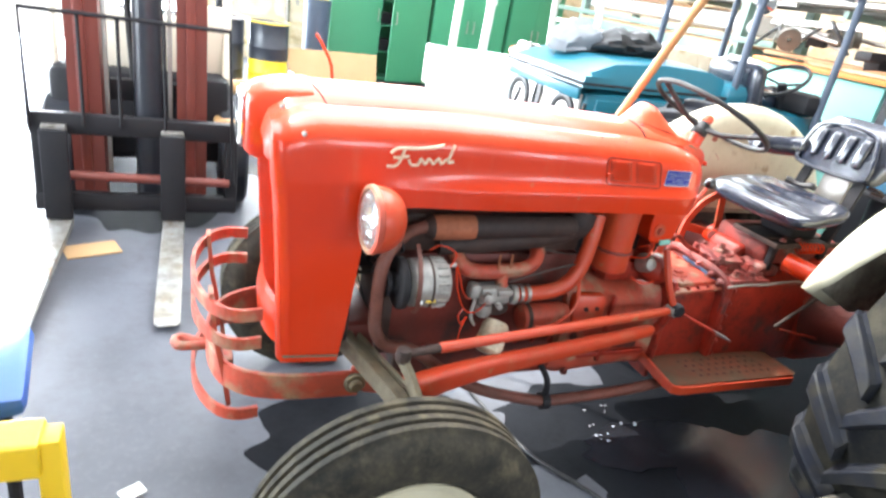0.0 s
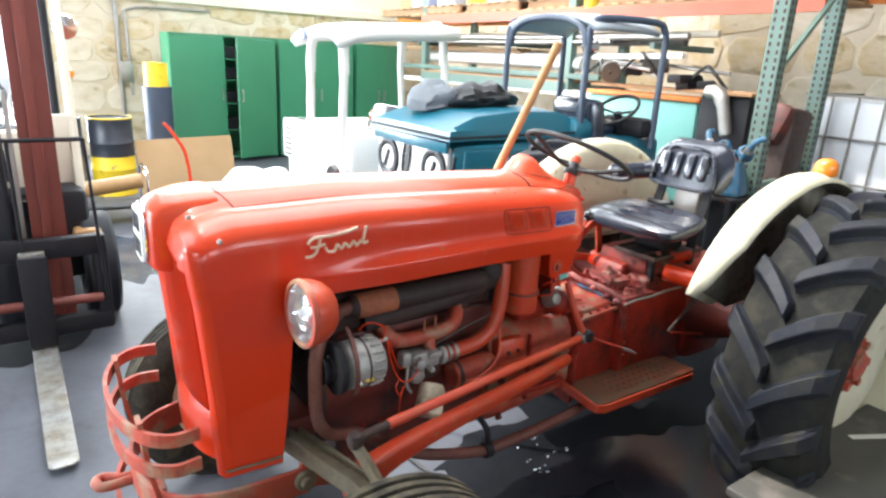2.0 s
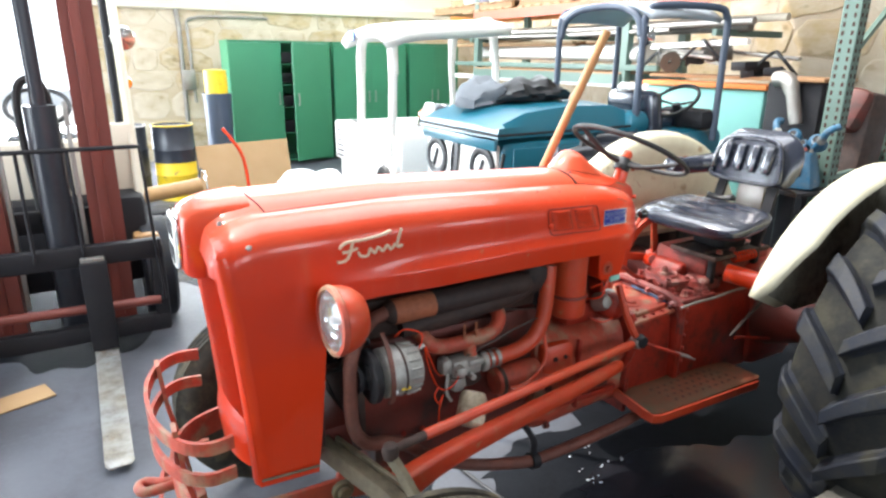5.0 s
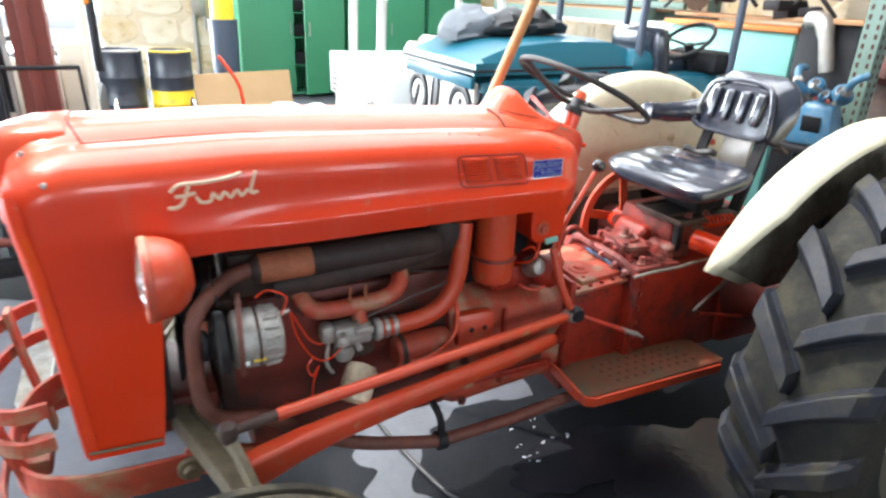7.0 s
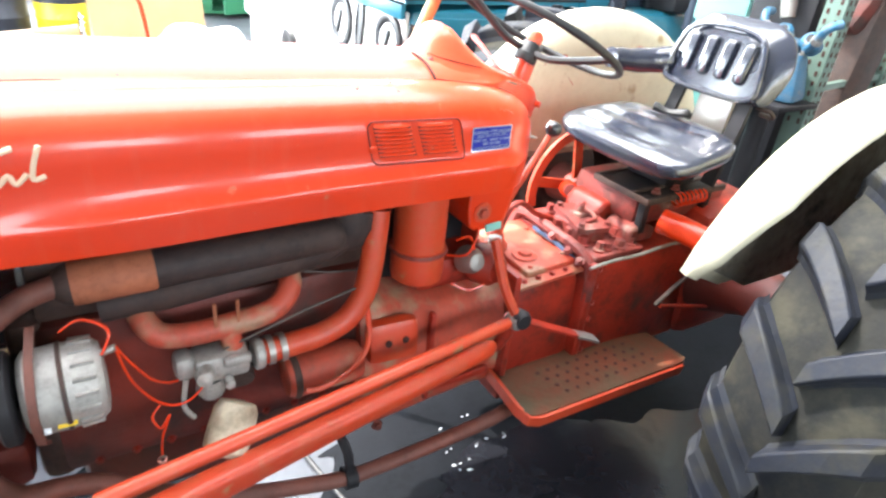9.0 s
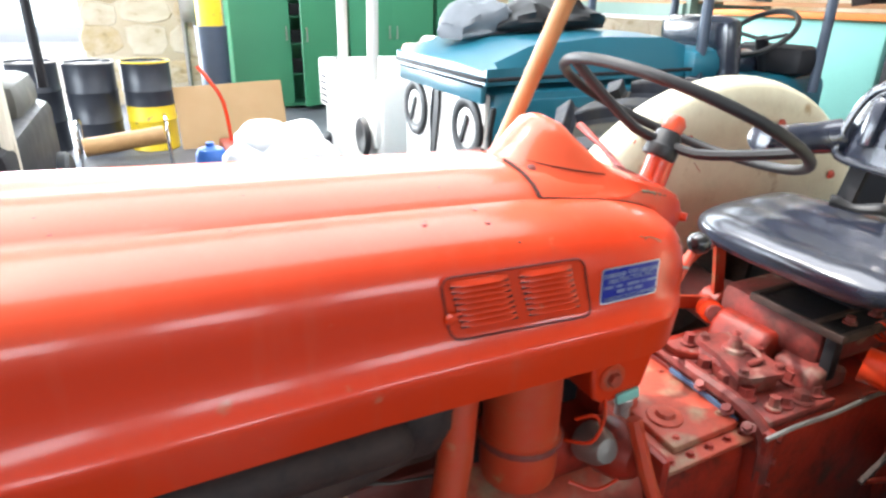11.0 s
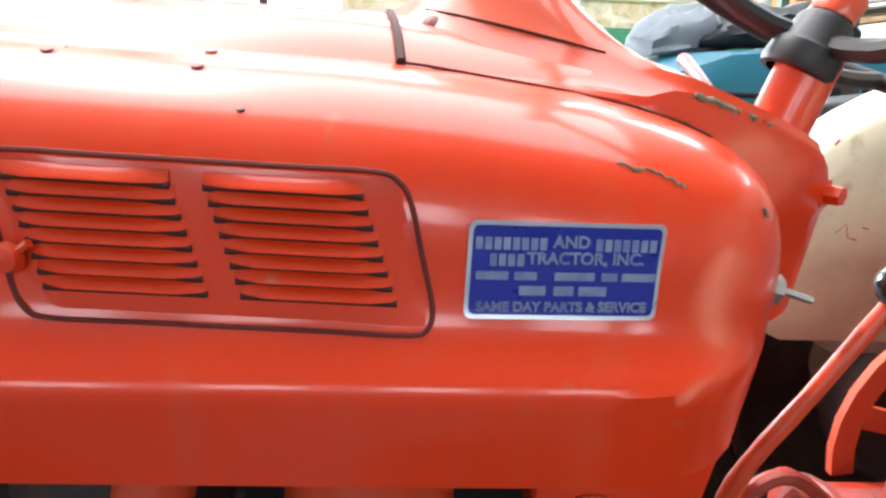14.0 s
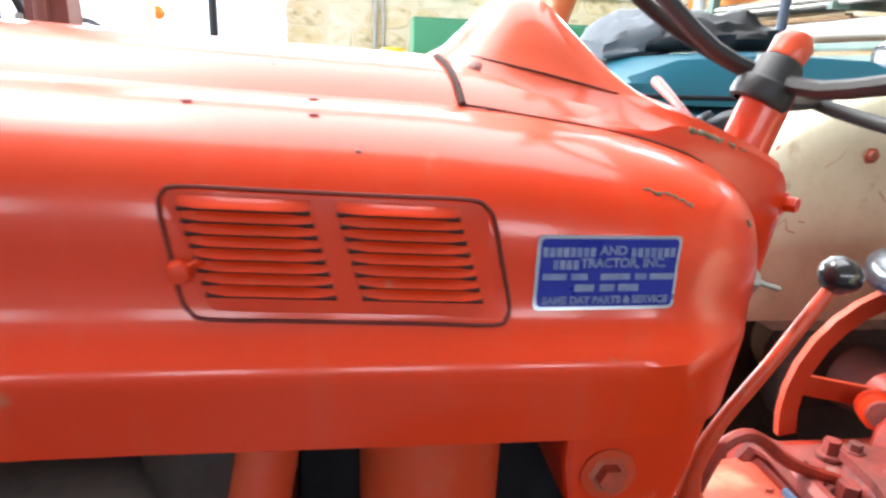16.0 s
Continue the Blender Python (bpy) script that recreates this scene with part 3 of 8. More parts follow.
HOOD_WIDTH = [(0.0, 0.198), (0.006, 0.220), (0.016, 0.234), (0.035, 0.243), (0.06, 0.247), (0.30, 0.248), (0.9, 0.220), (1.20, 0.218),
              (1.27, 0.2165), (1.30, 0.213), (1.325, 0.2075), (1.345, 0.200), (1.362, 0.189), (1.375, 0.174), (1.384, 0.157), (1.388, 0.142)]
HOOD_FOOT = [(0.0, 1.160), (0.006, 1.155), (0.016, 1.150), (0.020, 1.13), (0.035, 1.00), (0.05, 0.82), (0.062, 0.60), (0.214, 0.594), (0.228, 0.70),
             (0.243, 0.857), (0.25, 0.94), (0.262, 1.005), (0.282, 1.040), (0.32, 1.052), (0.40, 1.055), (0.60, 1.050), (1.28, 1.046), (1.388, 1.046)]


def hood_side(x, z):
    """Half width of the hood's flank at a place."""
    w = lerp_table(x, HOOD_WIDTH)
    k = w / 0.226
    top = lerp_table(x, HOOD_TOP)
    crease = 1.105
    fade = min(1.0, max(0.0, (x - 0.24) / 0.30)) * min(1.0, max(0.0, (1.375 - x) / 0.08))
    flare = 0.020 * fade
    if z > crease:
        u = min(1.0, max(0.0, (top - 0.108 - z) / max(top - 0.108 - crease, 0.01)))
        return k * (0.216 + 0.006 * u + flare * max(0.0, (u - 0.45) / 0.55) ** 2)
    return k * (0.222 + flare - 0.006 * fade * min(1.0, (crease - z) / 0.055) ** 1.5)


stations = [0.0, 0.006, 0.016, 0.020, 0.035, 0.05, 0.062, 0.09, 0.12, 0.16, 0.20, 0.214, 0.228, 0.243, 0.25, 0.262, 0.282, 0.32, 0.40]
stations += [0.40 + 0.06 * i for i in range(1, 14)] + [1.21, 1.23, 1.25, 1.27, 1.285, 1.30, 1.312, 1.325, 1.336, 1.345, 1.354, 1.362, 1.369, 1.375, 1.380, 1.384, 1.388]
rows = []
for x in stations:
    top, foot, w = lerp_table(x, HOOD_TOP), lerp_table(x, HOOD_FOOT), lerp_table(x, HOOD_WIDTH)
    k = w / 0.226
    drop = min(1.0, (top - foot) / 0.2)
    half = [(y * k, top + dz * drop) for y, dz in HOOD_PROFILE]
    z0 = half[-1][1]
    crease = max(min(1.105, z0 - 0.004), foot + 0.004)
    levels = [z0 + (crease - z0) * i / 10 for i in (2, 4, 6, 7, 8, 9)] + [crease + 0.003, crease - 0.003]
    levels += [crease + (foot - crease) * i / 5 for i in range(1, 6)]
    half += [(hood_side(x, z), z) for z in levels]
    half.append((half[-1][0] - 0.012, foot - 0.001))
    tail = min(1.0, max(0.0, (x - 1.26) / 0.11))
    lean = [x - 0.022 * tail * min(1.0, max(0.0, (1.20 - z) / 0.15)) for y, z in half]
    rows.append([(xx, -y, z) for xx, (y, z) in reversed(list(zip(lean, half)))] + [(xx, y, z) for xx, (y, z) in list(zip(lean, half))[1:]])
hood = part("hood", rows_mesh(rows), RED, tractor, "glossy orange-red sheet-metal hood with faded dusty top", angle=32)

# seams of the hood's lid
def on_hood(x, y, lift=0.0):
    """A point on the hood's top at x, y."""
    k = lerp_table(x, HOOD_WIDTH) / 0.226
    a = abs(y) / k
    for (ya, za), (yb, zb) in zip(HOOD_PROFILE, HOOD_PROFILE[1:]):
        if a <= yb:
            return Vector((x, y, lerp_table(x, HOOD_TOP) + za + (zb - za) * (a - ya) / (yb - ya) + lift))
    return Vector((x, y, lerp_table(x, HOOD_TOP) - 0.108))


for s in (-1, 1):
    front = [on_hood(0.121 + 0.03 * (i / 7) ** 2, s * 0.128 * i / 7, 0.0005) for i in range(8)]
    part("seam", tube(front, 0.0022, 6), GAP, hood, "dark panel gap")
    side = [on_hood(0.148 + 0.04 * i, s * (0.128 - 0.0008 * i), 0.0002) for i in range(10)]
    part("seam", tube(side, [0.0013 - 0.00009 * i for i in range(10)], 6), GAP, hood, "dark panel gap")
    rear = [on_hood(1.128 + 0.016 * i / 7, s * 0.113 * i / 7, 0.0006) for i in range(2, 8)]
    part("seam", tube(rear, 0.0032, 6), GAP, hood, "dark panel gap")
    run = [on_hood(1.144 + 0.016 * i, s * (0.113 + 0.0003 * i), 0.0004) for i in range(13)]
    part("seam", tube(run, 0.0011, 6), GAP, hood, "dark panel gap")

# front of the hood's shoulders, closing it down to the grille
front = []
for i in range(17):
    y = -0.215 + 0.43 * i / 16
    edge = abs(y) / 0.215
    front.append([(0.018 + 0.03 * edge ** 6, y, 1.236 - 0.03 * edge ** 5), (0.004 + 0.03 * edge ** 6, y, 1.205 - 0.02 * edge ** 5), (0.004 + 0.03 * edge ** 6, y, 1.175), (0.016 + 0.02 * edge ** 6, y, 1.145), (0.05, y, 1.140)])
part("brow", rows_mesh(front), RED, tractor, "curved red brow above the grille")
# protruding snout that carries the emblem
rows = []
for x, w, zt, zb in ((-0.038, 0.050, 1.262, 1.140), (-0.034, 0.066, 1.274, 1.128), (-0.024, 0.076, 1.285, 1.119), (-0.008, 0.083, 1.294, 1.114), (0.012, 0.090, 1.302, 1.112), (0.05, 0.103, 1.309, 1.14),
                     (0.09, 0.111, 1.3125, 1.20), (0.122, 0.114, 1.3135, 1.24)):
    half = [(0, zt), (w * 0.5, zt - 0.0025), (w * 0.8, zt - 0.009), (w * 0.94, zt - 0.020), (w, zt - 0.040), (w * 1.01, (zt + zb) / 2), (w * 0.99, zb + 0.03), (w * 0.93, zb + 0.008), (w * 0.8, zb)]
    rows.append([(x, -y, z) for y, z in reversed(half)] + [(x, y, z) for y, z in half[1:]])
snout = part("snout", rows_mesh(rows, caps=True), RED, tractor, "rounded red snout at the front of the hood", angle=40)
plate = []
for k in range(28):
    a = 2 * math.pi * k / 28
    plate.append((0.057 * math.copysign(abs(math.cos(a)) ** 0.5, math.cos(a)), 1.203 + 0.070 * math.copysign(abs(math.sin(a)) ** 0.6, math.sin(a))))
emblem = part("emblem", prism(plate, "yz", -0.050, -0.036), WHITE_PAINT, snout, "upright cream emblem plate with black windows", smooth=False, bevel=0.004)
part("emblem_rim", tube([(-0.040, y * 1.03, 1.203 + (z - 1.203) * 1.03) for y, z in plate], 0.0045, 8, closed=True), CHROME, emblem, "bright rim")
for y, z in ((-0.024, 1.235), (0.024, 1.235), (-0.024, 1.172), (0.024, 1.172)):
    part("emblem_window", box(-0.0505, y, z, 0.004, 0.034, 0.042, None, 0.001), BLACK_PAINT, emblem, "black window", smooth=False)

# rolled lips of the nose round the grille
for s in (-1, 1):
    rows = []
    for i in range(17):
        z = 0.605 + (1.205 - 0.605) * i / 16
        xf = lerp_table(z, [(0.60, 0.062), (0.84, 0.05), (1.06, 0.032), (1.16, 0.018), (1.205, 0.012)])
        w = lerp_table(xf + 0.02, HOOD_WIDTH) - 0.012 * max(0.0, (z - 1.14) / 0.065) ** 2
        fold = 1.0 - 0.5 * max(0.0, (z - 1.12) / 0.085)
        rows.append([(xf + 0.024, s * w, z), (xf + 0.006, s * (w - 0.002), z), (xf - 0.006 * fold, s * (w - 0.012), z), (xf - 0.010 * fold, s * (w - 0.030), z),
                     (xf - 0.002, s * (w - 0.054), z), (xf + 0.018, s * (w - 0.066), z), (xf + 0.055, s * (w - 0.068), z)])
    part("grille_lip", rows_mesh(rows), RED, tractor, "rolled red edge of the nose")
apron = []
for i in range(13):
    a = i / 12 * 2 - 1
    y = 0.172 * a
    x0 = 0.012 + 0.045 * abs(a) ** 2.5
    apron.append([(x0 + 0.05, y, 0.772), (x0 + 0.028, y, 0.766), (x0 + 0.012, y, 0.735), (x0 + 0.006, y, 0.69), (x0 + 0.010, y, 0.64), (x0 + 0.014, y, 0.606),
                  (x0 + 0.04, y, 0.60)])
part("apron", rows_mesh(apron), RED, tractor, "rounded red apron under the grille")
for i in range(23):
    y = -0.154 + 0.014 * i
    bow = 0.020 * (1 - (y / 0.16) ** 2)
    part("grille_bar", tube([(0.060 - bow, y, 0.755), (0.044 - bow, y, 0.95), (0.030 - bow, y, 1.16)], 0, square=(0.009, 0.016)), RED, tractor)
part("fan_shroud", box(0.232, 0, 0.87, 0.025, 0.44, 0.46, None, 0.008), BLACK_PAINT, tractor, "black fan shroud")
part("radiator", box(0.165, 0, 0.86, 0.09, 0.40, 0.50, None, 0.01), BLACK_PAINT, tractor, "black radiator core behind the grille")

for s in (-1, 1):
    part("dirt_seam", tube([(0.066, s * 0.248, 0.622), (0.14, s * 0.2495, 0.619), (0.214, s * 0.2495, 0.616)], 0.0035, 6), AXLE_OLIVE, tractor, "dirt-filled seam along the lower edge")

# fuel tank cowl and dash
COWL = [(1.126, 0.020, 1.287, 0.098, 1.250), (1.142, 0.026, 1.295, 0.106, 1.250), (1.158, 0.029, 1.311, 0.109, 1.250), (1.174, 0.032, 1.328, 0.111, 1.249),
        (1.190, 0.036, 1.339, 0.113, 1.248), (1.208, 0.041, 1.342, 0.114, 1.246), (1.226, 0.046, 1.334, 0.115, 1.244), (1.250, 0.053, 1.312, 0.116, 1.242),
        (1.275, 0.062, 1.289, 0.116, 1.239), (1.295, 0.072, 1.273, 0.115, 1.236), (1.312, 0.086, 1.263, 0.112, 1.238), (1.330, 0.093, 1.257, 0.107, 1.236),
        (1.360, 0.090, 1.246, 0.101, 1.228), (1.389, 0.083, 1.236, 0.094, 1.219), (1.420, 0.072, 1.224, 0.084, 1.206), (1.438, 0.063, 1.216, 0.076, 1.197),
        (1.448, 0.054, 1.206, 0.069, 1.187), (1.454, 0.044, 1.192, 0.062, 1.176)]
rows = []
for x, wt, zt, wb, zb in COWL:
    dz = zt - zb
    cone = min(1.0, max(0.0, (1.312 - x) / 0.03))
    skirt = lerp_table(x, [(1.29, zb - 0.02), (1.34, 1.165), (1.46, 1.163)])
    low = lerp_table(x, [(1.29, zb - 0.03), (1.34, 1.05), (1.46, 1.08)])
    half = [(0, zt + 0.003), (wt * 0.6, zt + 0.001), (wt, zt - 0.004 - dz * 0.04)]
    half += [(wt + (wb - wt) * fy, zb + dz * fz) for fy, fz in ((0.18, 0.76), (0.35, 0.53), (0.52, 0.33), (0.70, 0.17), (0.86, 0.06))]
    half += [(wb - 0.003, zb + 0.003 + 0.004 * (1 - cone)), (wb, zb - 0.003 * (1 - cone)), (wb - 0.001, skirt), (wb - 0.004, skirt - 0.004), (wb - 0.020, low)]
    rows.append([(x, -y, z) for y, z in reversed(half)] + [(x, y, z) for y, z in half[1:]])
cowl = part("fuel_tank_cowl", rows_mesh(rows, caps=True), RED, tractor, "raised red cowl tapering back to the steering column", angle=34)
for s in (-1, 1):
    line = []
    for x, wt, zt, wb, zb in COWL[2:9]:
        level = (1.291 - 0.21 * (x - 1.158) - zb) / (zt - zb)
        line.append((x, s * (wt + (wb - wt) * lerp_table(level, [(0.0, 1.0), (0.17, 0.70), (0.33, 0.52), (0.53, 0.35), (0.76, 0.18), (1.0, 0.0)]) + 0.0006), zb + (zt - zb) * level))
    part("lap_seam", tube(line, [0.0005] + [0.0010] * (len(line) - 2) + [0.0005], 6), GAP, cowl, "thin dark lap seam")
dent = COWL[2]
part("weld_bead", lathe([(0, 0.004), (0.006, 0.003), (0.010, 0.0)], (dent[0] + 0.004, -(dent[1] + 0.030), dent[4] + 0.030), (-0.4, -0.7, 0.7), 10), RED_DUSTY, cowl, "rough weld bead")
dash_side = [(1.27, 1.10), (1.30, 1.185), (1.362, 1.178), (1.372, 1.150), (1.374, 1.10), (1.362, 1.02), (1.352, 0.965), (1.342, 0.930), (1.320, 0.915), (1.265, 0.912),
             (1.245, 0.925), (1.238, 0.97), (1.24, 1.06)]
part("dash_panel", prism(dash_side, "xz", -0.150, 0.150), RED, tractor, "red dash panel closing the rear of the hood", bevel=0.006, smooth=False)
part("dash_bolt", bolt((1.446, -0.066, 1.176), (0.55, -0.83, 0), 0.0075, 0.015), RED, tractor)
part("bracket_bolt", bolt((1.277, -0.149, 0.960), (0, -1, 0), 0.012, 0.014), RED_RUST, tractor)
part("bracket_washer", disc((1.277, -0.1495, 0.960), (0, -1, 0), 0.024, 0.003, 20), RED_WORN, tractor)
part("inspection_tab", box(1.310, -0.154, 0.920, 0.044, 0.008, 0.019, None, 0.003, rot=(0, -6, 0)), AQUA, tractor, "small pale green plastic tab")
part("toggle_switch", tube([(1.378, -0.146, 1.130), (1.399, -0.149, 1.124)], 0.0026, 8, lathe([(0, 0), (0.010, 0), (0.010, 0.008), (0, 0.012)], (1.370, -0.145, 1.131), (1, 0, -0.25), 8)),
     STEEL, tractor, "chrome toggle switch")
part("gauge_rim", lathe([(0.0, 0.001), (0.026, 0.001), (0.029, 0.005), (0.033, 0.005), (0.035, 0.0)], (1.372, -0.028, 1.2405), (0.36, -0.1, 0.93), 28), RED_DUSTY, tractor, "dusty red gauge rim")

# rivets, scratches
for x, y in ((1.038, -0.128), (1.040, -0.158), (0.96, -0.15)):
    part("rivet", bolt(on_hood(x, y, -0.0005), (0, -0.3, 1), 0.0032, 0.002), RED_DUSTY, tractor)
for x, y, z in ((0.085, 0.236, 1.225), (0.045, 0.13, 1.262)):
    part("rivet", lathe([(0, 0.004), (0.005, 0.003), (0.007, 0)], (x, -y, z), (-0.2, -1, 0.5), 10), STEEL, tractor)
scuff = random.Random(12)
for x0, x1, y0 in ((1.256, 1.268, 0.1875), (1.266, 1.278, 0.1870), (1.277, 1.288, 0.1865), (1.287, 1.294, 0.1875), (1.345, 1.348, 0.172)):
    line = [on_hood(x0 + (x1 - x0) * k / 4, -y0 + scuff.uniform(-0.0014, 0.0014), 0.0001) for k in range(5)]
    part("scratch", tube(line, [0.0004, 0.0013, 0.0005, 0.0014, 0.0004], 5), AXLE_OLIVE, tractor, "paint scratch down to bare metal")
for i in range(16):
    x = scuff.uniform(0.35, 1.34)
    part("dirt_speck", lathe([(0, 0.0005), (scuff.uniform(0.0008, 0.0022), 0.0002), (0.0024, -0.0006)], on_hood(x, -scuff.uniform(0.03, 0.19), 0.0), (0, -0.35, 1), 6), ENGINE_DARK, tractor, "small dirt speck on the paint")
chips = random.Random(4)
EDGE = [(x, wb, zb) for x, wt, zt, wb, zb in COWL]
for x0, x1, wide in ((1.322, 1.338, 1.0), (1.328, 1.352, 1.3), (1.346, 1.362, 0.9), (1.368, 1.376, 1.0), (1.379, 1.389, 0.9)):
    line = []
    for k in range(9):
        x = x0 + (x1 - x0) * k / 8
        w, z = lerp_table(x, [(e[0], e[1]) for e in EDGE]), lerp_table(x, [(e[0], e[2]) for e in EDGE])
        line.append((x, -(w - 0.0035 + chips.uniform(-0.0012, 0.0012)), z + 0.0050 + chips.uniform(-0.0014, 0.0012)))
    part("paint_chip", tube(line, [chips.uniform(0.0012, 0.0030) * wide for k in range(9)], 6), AXLE_OLIVE, tractor, "chipped paint showing dull metal")

# louvre door in the flank
def flank(x, z, out=0.0):
    return Vector((x, -(hood_side(x, z) + out), z))


def slanted(u, v):
    """Places on the louvre door: u along it, v down."""
    x0 = 0.954 + 0.013 * v
    x1 = 1.150 + 0.018 * v
    return x0 + (x1 - x0) * u, 1.2115 - 0.0065 * u - 0.0790 * v


outline = []
for u, v in ((0.07, 0), (0.28, 0), (0.5, 0), (0.72, 0), (0.93, 0), (0.98, 0.05), (1, 0.18), (1, 0.5), (1, 0.82), (0.98, 0.95), (0.93, 1), (0.72, 1), (0.5, 1), (0.28, 1), (0.07, 1), (0.02, 0.95), (0, 0.82), (0, 0.5), (0, 0.18), (0.02, 0.05)):
    outline.append(flank(*slanted(u, v), 0.0004))
louvre_door = part("louvre_door", tube(outline, 0.0015, 6, closed=True, smooth=3), DOOR_GROOVE_SHADE, tractor, "louvred side door outlined by a dark line painting its groove's shade")
inner = [[flank(*slanted(0.02 + 0.96 * i / 12, 0.03 + 0.94 * j / 6), 0.0016 if 0 < i < 12 and 0 < j < 6 else -0.0005) for i in range(13)] for j in range(7)]
part("door_skin", rows_mesh(inner), RED, louvre_door, "red pressed door skin")
for a, b in ((0.068, 0.450), (0.528, 0.905)):
    for j in range(8):
        v = 0.13 + 0.094 * j
        lip, slot = [], []
        for i in range(7):
            u = a + (b - a) * i / 6 + 0.012 * (j - 4) * 0.3
            x, z = slanted(u, v)
            puff = 0.0062 if 0 < i < 6 else 0.0010
            lip.append([flank(x, z + 0.0055, 0.0012), flank(x, z + 0.002, 0.0012 + puff * 0.8), flank(x, z - 0.0005, 0.0012 + puff), flank(x, z - 0.0012, 0.0008)])
            slot.append(flank(x, z - 0.0018, 0.0017))
        louvre = part("louvre", rows_mesh(lip), RED, louvre_door)
        part("slot", tube(slot[0:7], 0.0019, 5), GAP, louvre, "dark slot")
latch = flank(0.966, 1.161, 0.003)
part("latch", lathe([(0, 0.006), (0.006, 0.005), (0.008, 0.0)], latch, (0, -1, 0), 12, tube([latch, latch + Vector((0.012, -0.003, 0.008))], 0.0022, 6)), RED, louvre_door, "small red turn latch")

# dealer label
def sticker(u0, u1, v0, v1, round_u, round_v, lift):
    """A thin rounded sheet laid on the flank; u and v run along and down the sticker."""
    rows = []
    for j in range(13):
        c = -math.cos(math.pi * j / 12)
        v = (v0 + v1) / 2 + (v1 - v0) / 2 * c
        over = max(0.0, (abs(v - (v0 + v1) / 2) - ((v1 - v0) / 2 - round_v)) / round_v)
        pull = round_u * (1 - math.sqrt(max(0.0, 1 - over * over)))
        rows.append([flank(1.1815 + 0.0975 * u - 0.0015 * v, 1.1838 - 0.0490 * v - 0.0005 * u, lift) for u in [u0 + pull + (u1 - u0 - 2 * pull) * i / 8 for i in range(9)]])
    return rows_mesh(rows)


dealer = part("dealer_label", sticker(0, 1, 0, 1, 0.035, 0.07, 0.0012), SILVER_INK, tractor, "blue and silver dealer sticker with printed lettering", smooth=True)
part("blue_field", sticker(0.022, 0.978, 0.045, 0.955, 0.028, 0.055, 0.0016), BLUE_LABEL, dealer, "deep blue printed field")
edge_a, edge_b = flank(1.1785, 1.1640), flank(1.277, 1.1640)
along = (edge_b - edge_a).normalized()
down = (flank(1.228, 1.14) - flank(1.228, 1.19)).normalized()
out = along.cross(-down).normalized()


def label_pose(u, v):
    p = flank(1.1815 + 0.0975 * u - 0.0015 * v, 1.1838 - 0.0490 * v - 0.0005 * u, 0.0021)
    m = Matrix((along, -down, out)).transposed().to_4x4()
    m.translation = p
    return m


def printed_bar(u, v, w, h):
    b = box(0, 0, 0, w, h, 0.0004)
    b.transform(label_pose(u, v))
    part("printed_bar", b, INK_DULL, dealer, smooth=False)


def word_bars(u, v, count):
    for k in range(count):
        printed_bar(u + 0.046 * k, v, 0.0034, 0.0061)


word_bars(0.055, 0.225, 8)
lettering("AND", 0.0083, label_pose(0.52, 0.255), INK_DULL, dealer, "label_text", bold=0.00022)
word_bars(0.66, 0.225, 7)
word_bars(0.13, 0.39, 4)
lettering("TRACTOR, INC.", 0.0083, label_pose(0.60, 0.42), INK_DULL, dealer, "label_text", bold=0.00022)
for u, w in ((0.13, 0.016), (0.30, 0.011), (0.55, 0.020), (0.73, 0.008), (0.88, 0.017)):
    printed_bar(u, 0.55, w, 0.0042)
for u, w in ((0.34, 0.013), (0.50, 0.010), (0.65, 0.014)):
    printed_bar(u, 0.70, w, 0.0048)
lettering("SAME DAY PARTS & SERVICE", 0.0068, label_pose(0.5, 0.91), INK_DULL, dealer, "label_text", bold=0.00022)

# maker's script on the flank: plain strokes
def script_point(u, v):
    x = 0.285 + 0.185 * u
    return flank(x, 1.160 + 0.052 * v + 0.012 * u, 0.0015)


strokes = [[(0.02, 0.02), (0.10, -0.02), (0.17, 0.10), (0.22, 0.45), (0.25, 0.78)], [(0.06, 0.62), (0.16, 0.86), (0.40, 0.82), (0.66, 0.86), (0.82, 0.98)],
           [(0.10, 0.42), (0.20, 0.40), (0.32, 0.46)], [(0.32, 0.30), (0.36, 0.05), (0.46, 0.02), (0.50, 0.32), (0.56, 0.05), (0.62, 0.30), (0.68, 0.05), (0.76, 0.30), (0.80, 0.04), (0.88, 0.28)],
           [(0.98, 0.96), (0.93, 0.50), (0.91, 0.10), (0.99, 0.14)]]
script = part("script_emblem", tube([script_point(*p) for p in strokes[0]], 0.0042, 6, smooth=4), SCRIPT, tractor, "faded cream script lettering strokes")
for line in strokes[1:]:
    part("script_stroke", tube([script_point(*p) for p in line], 0.0040, 6, smooth=4), SCRIPT, script)

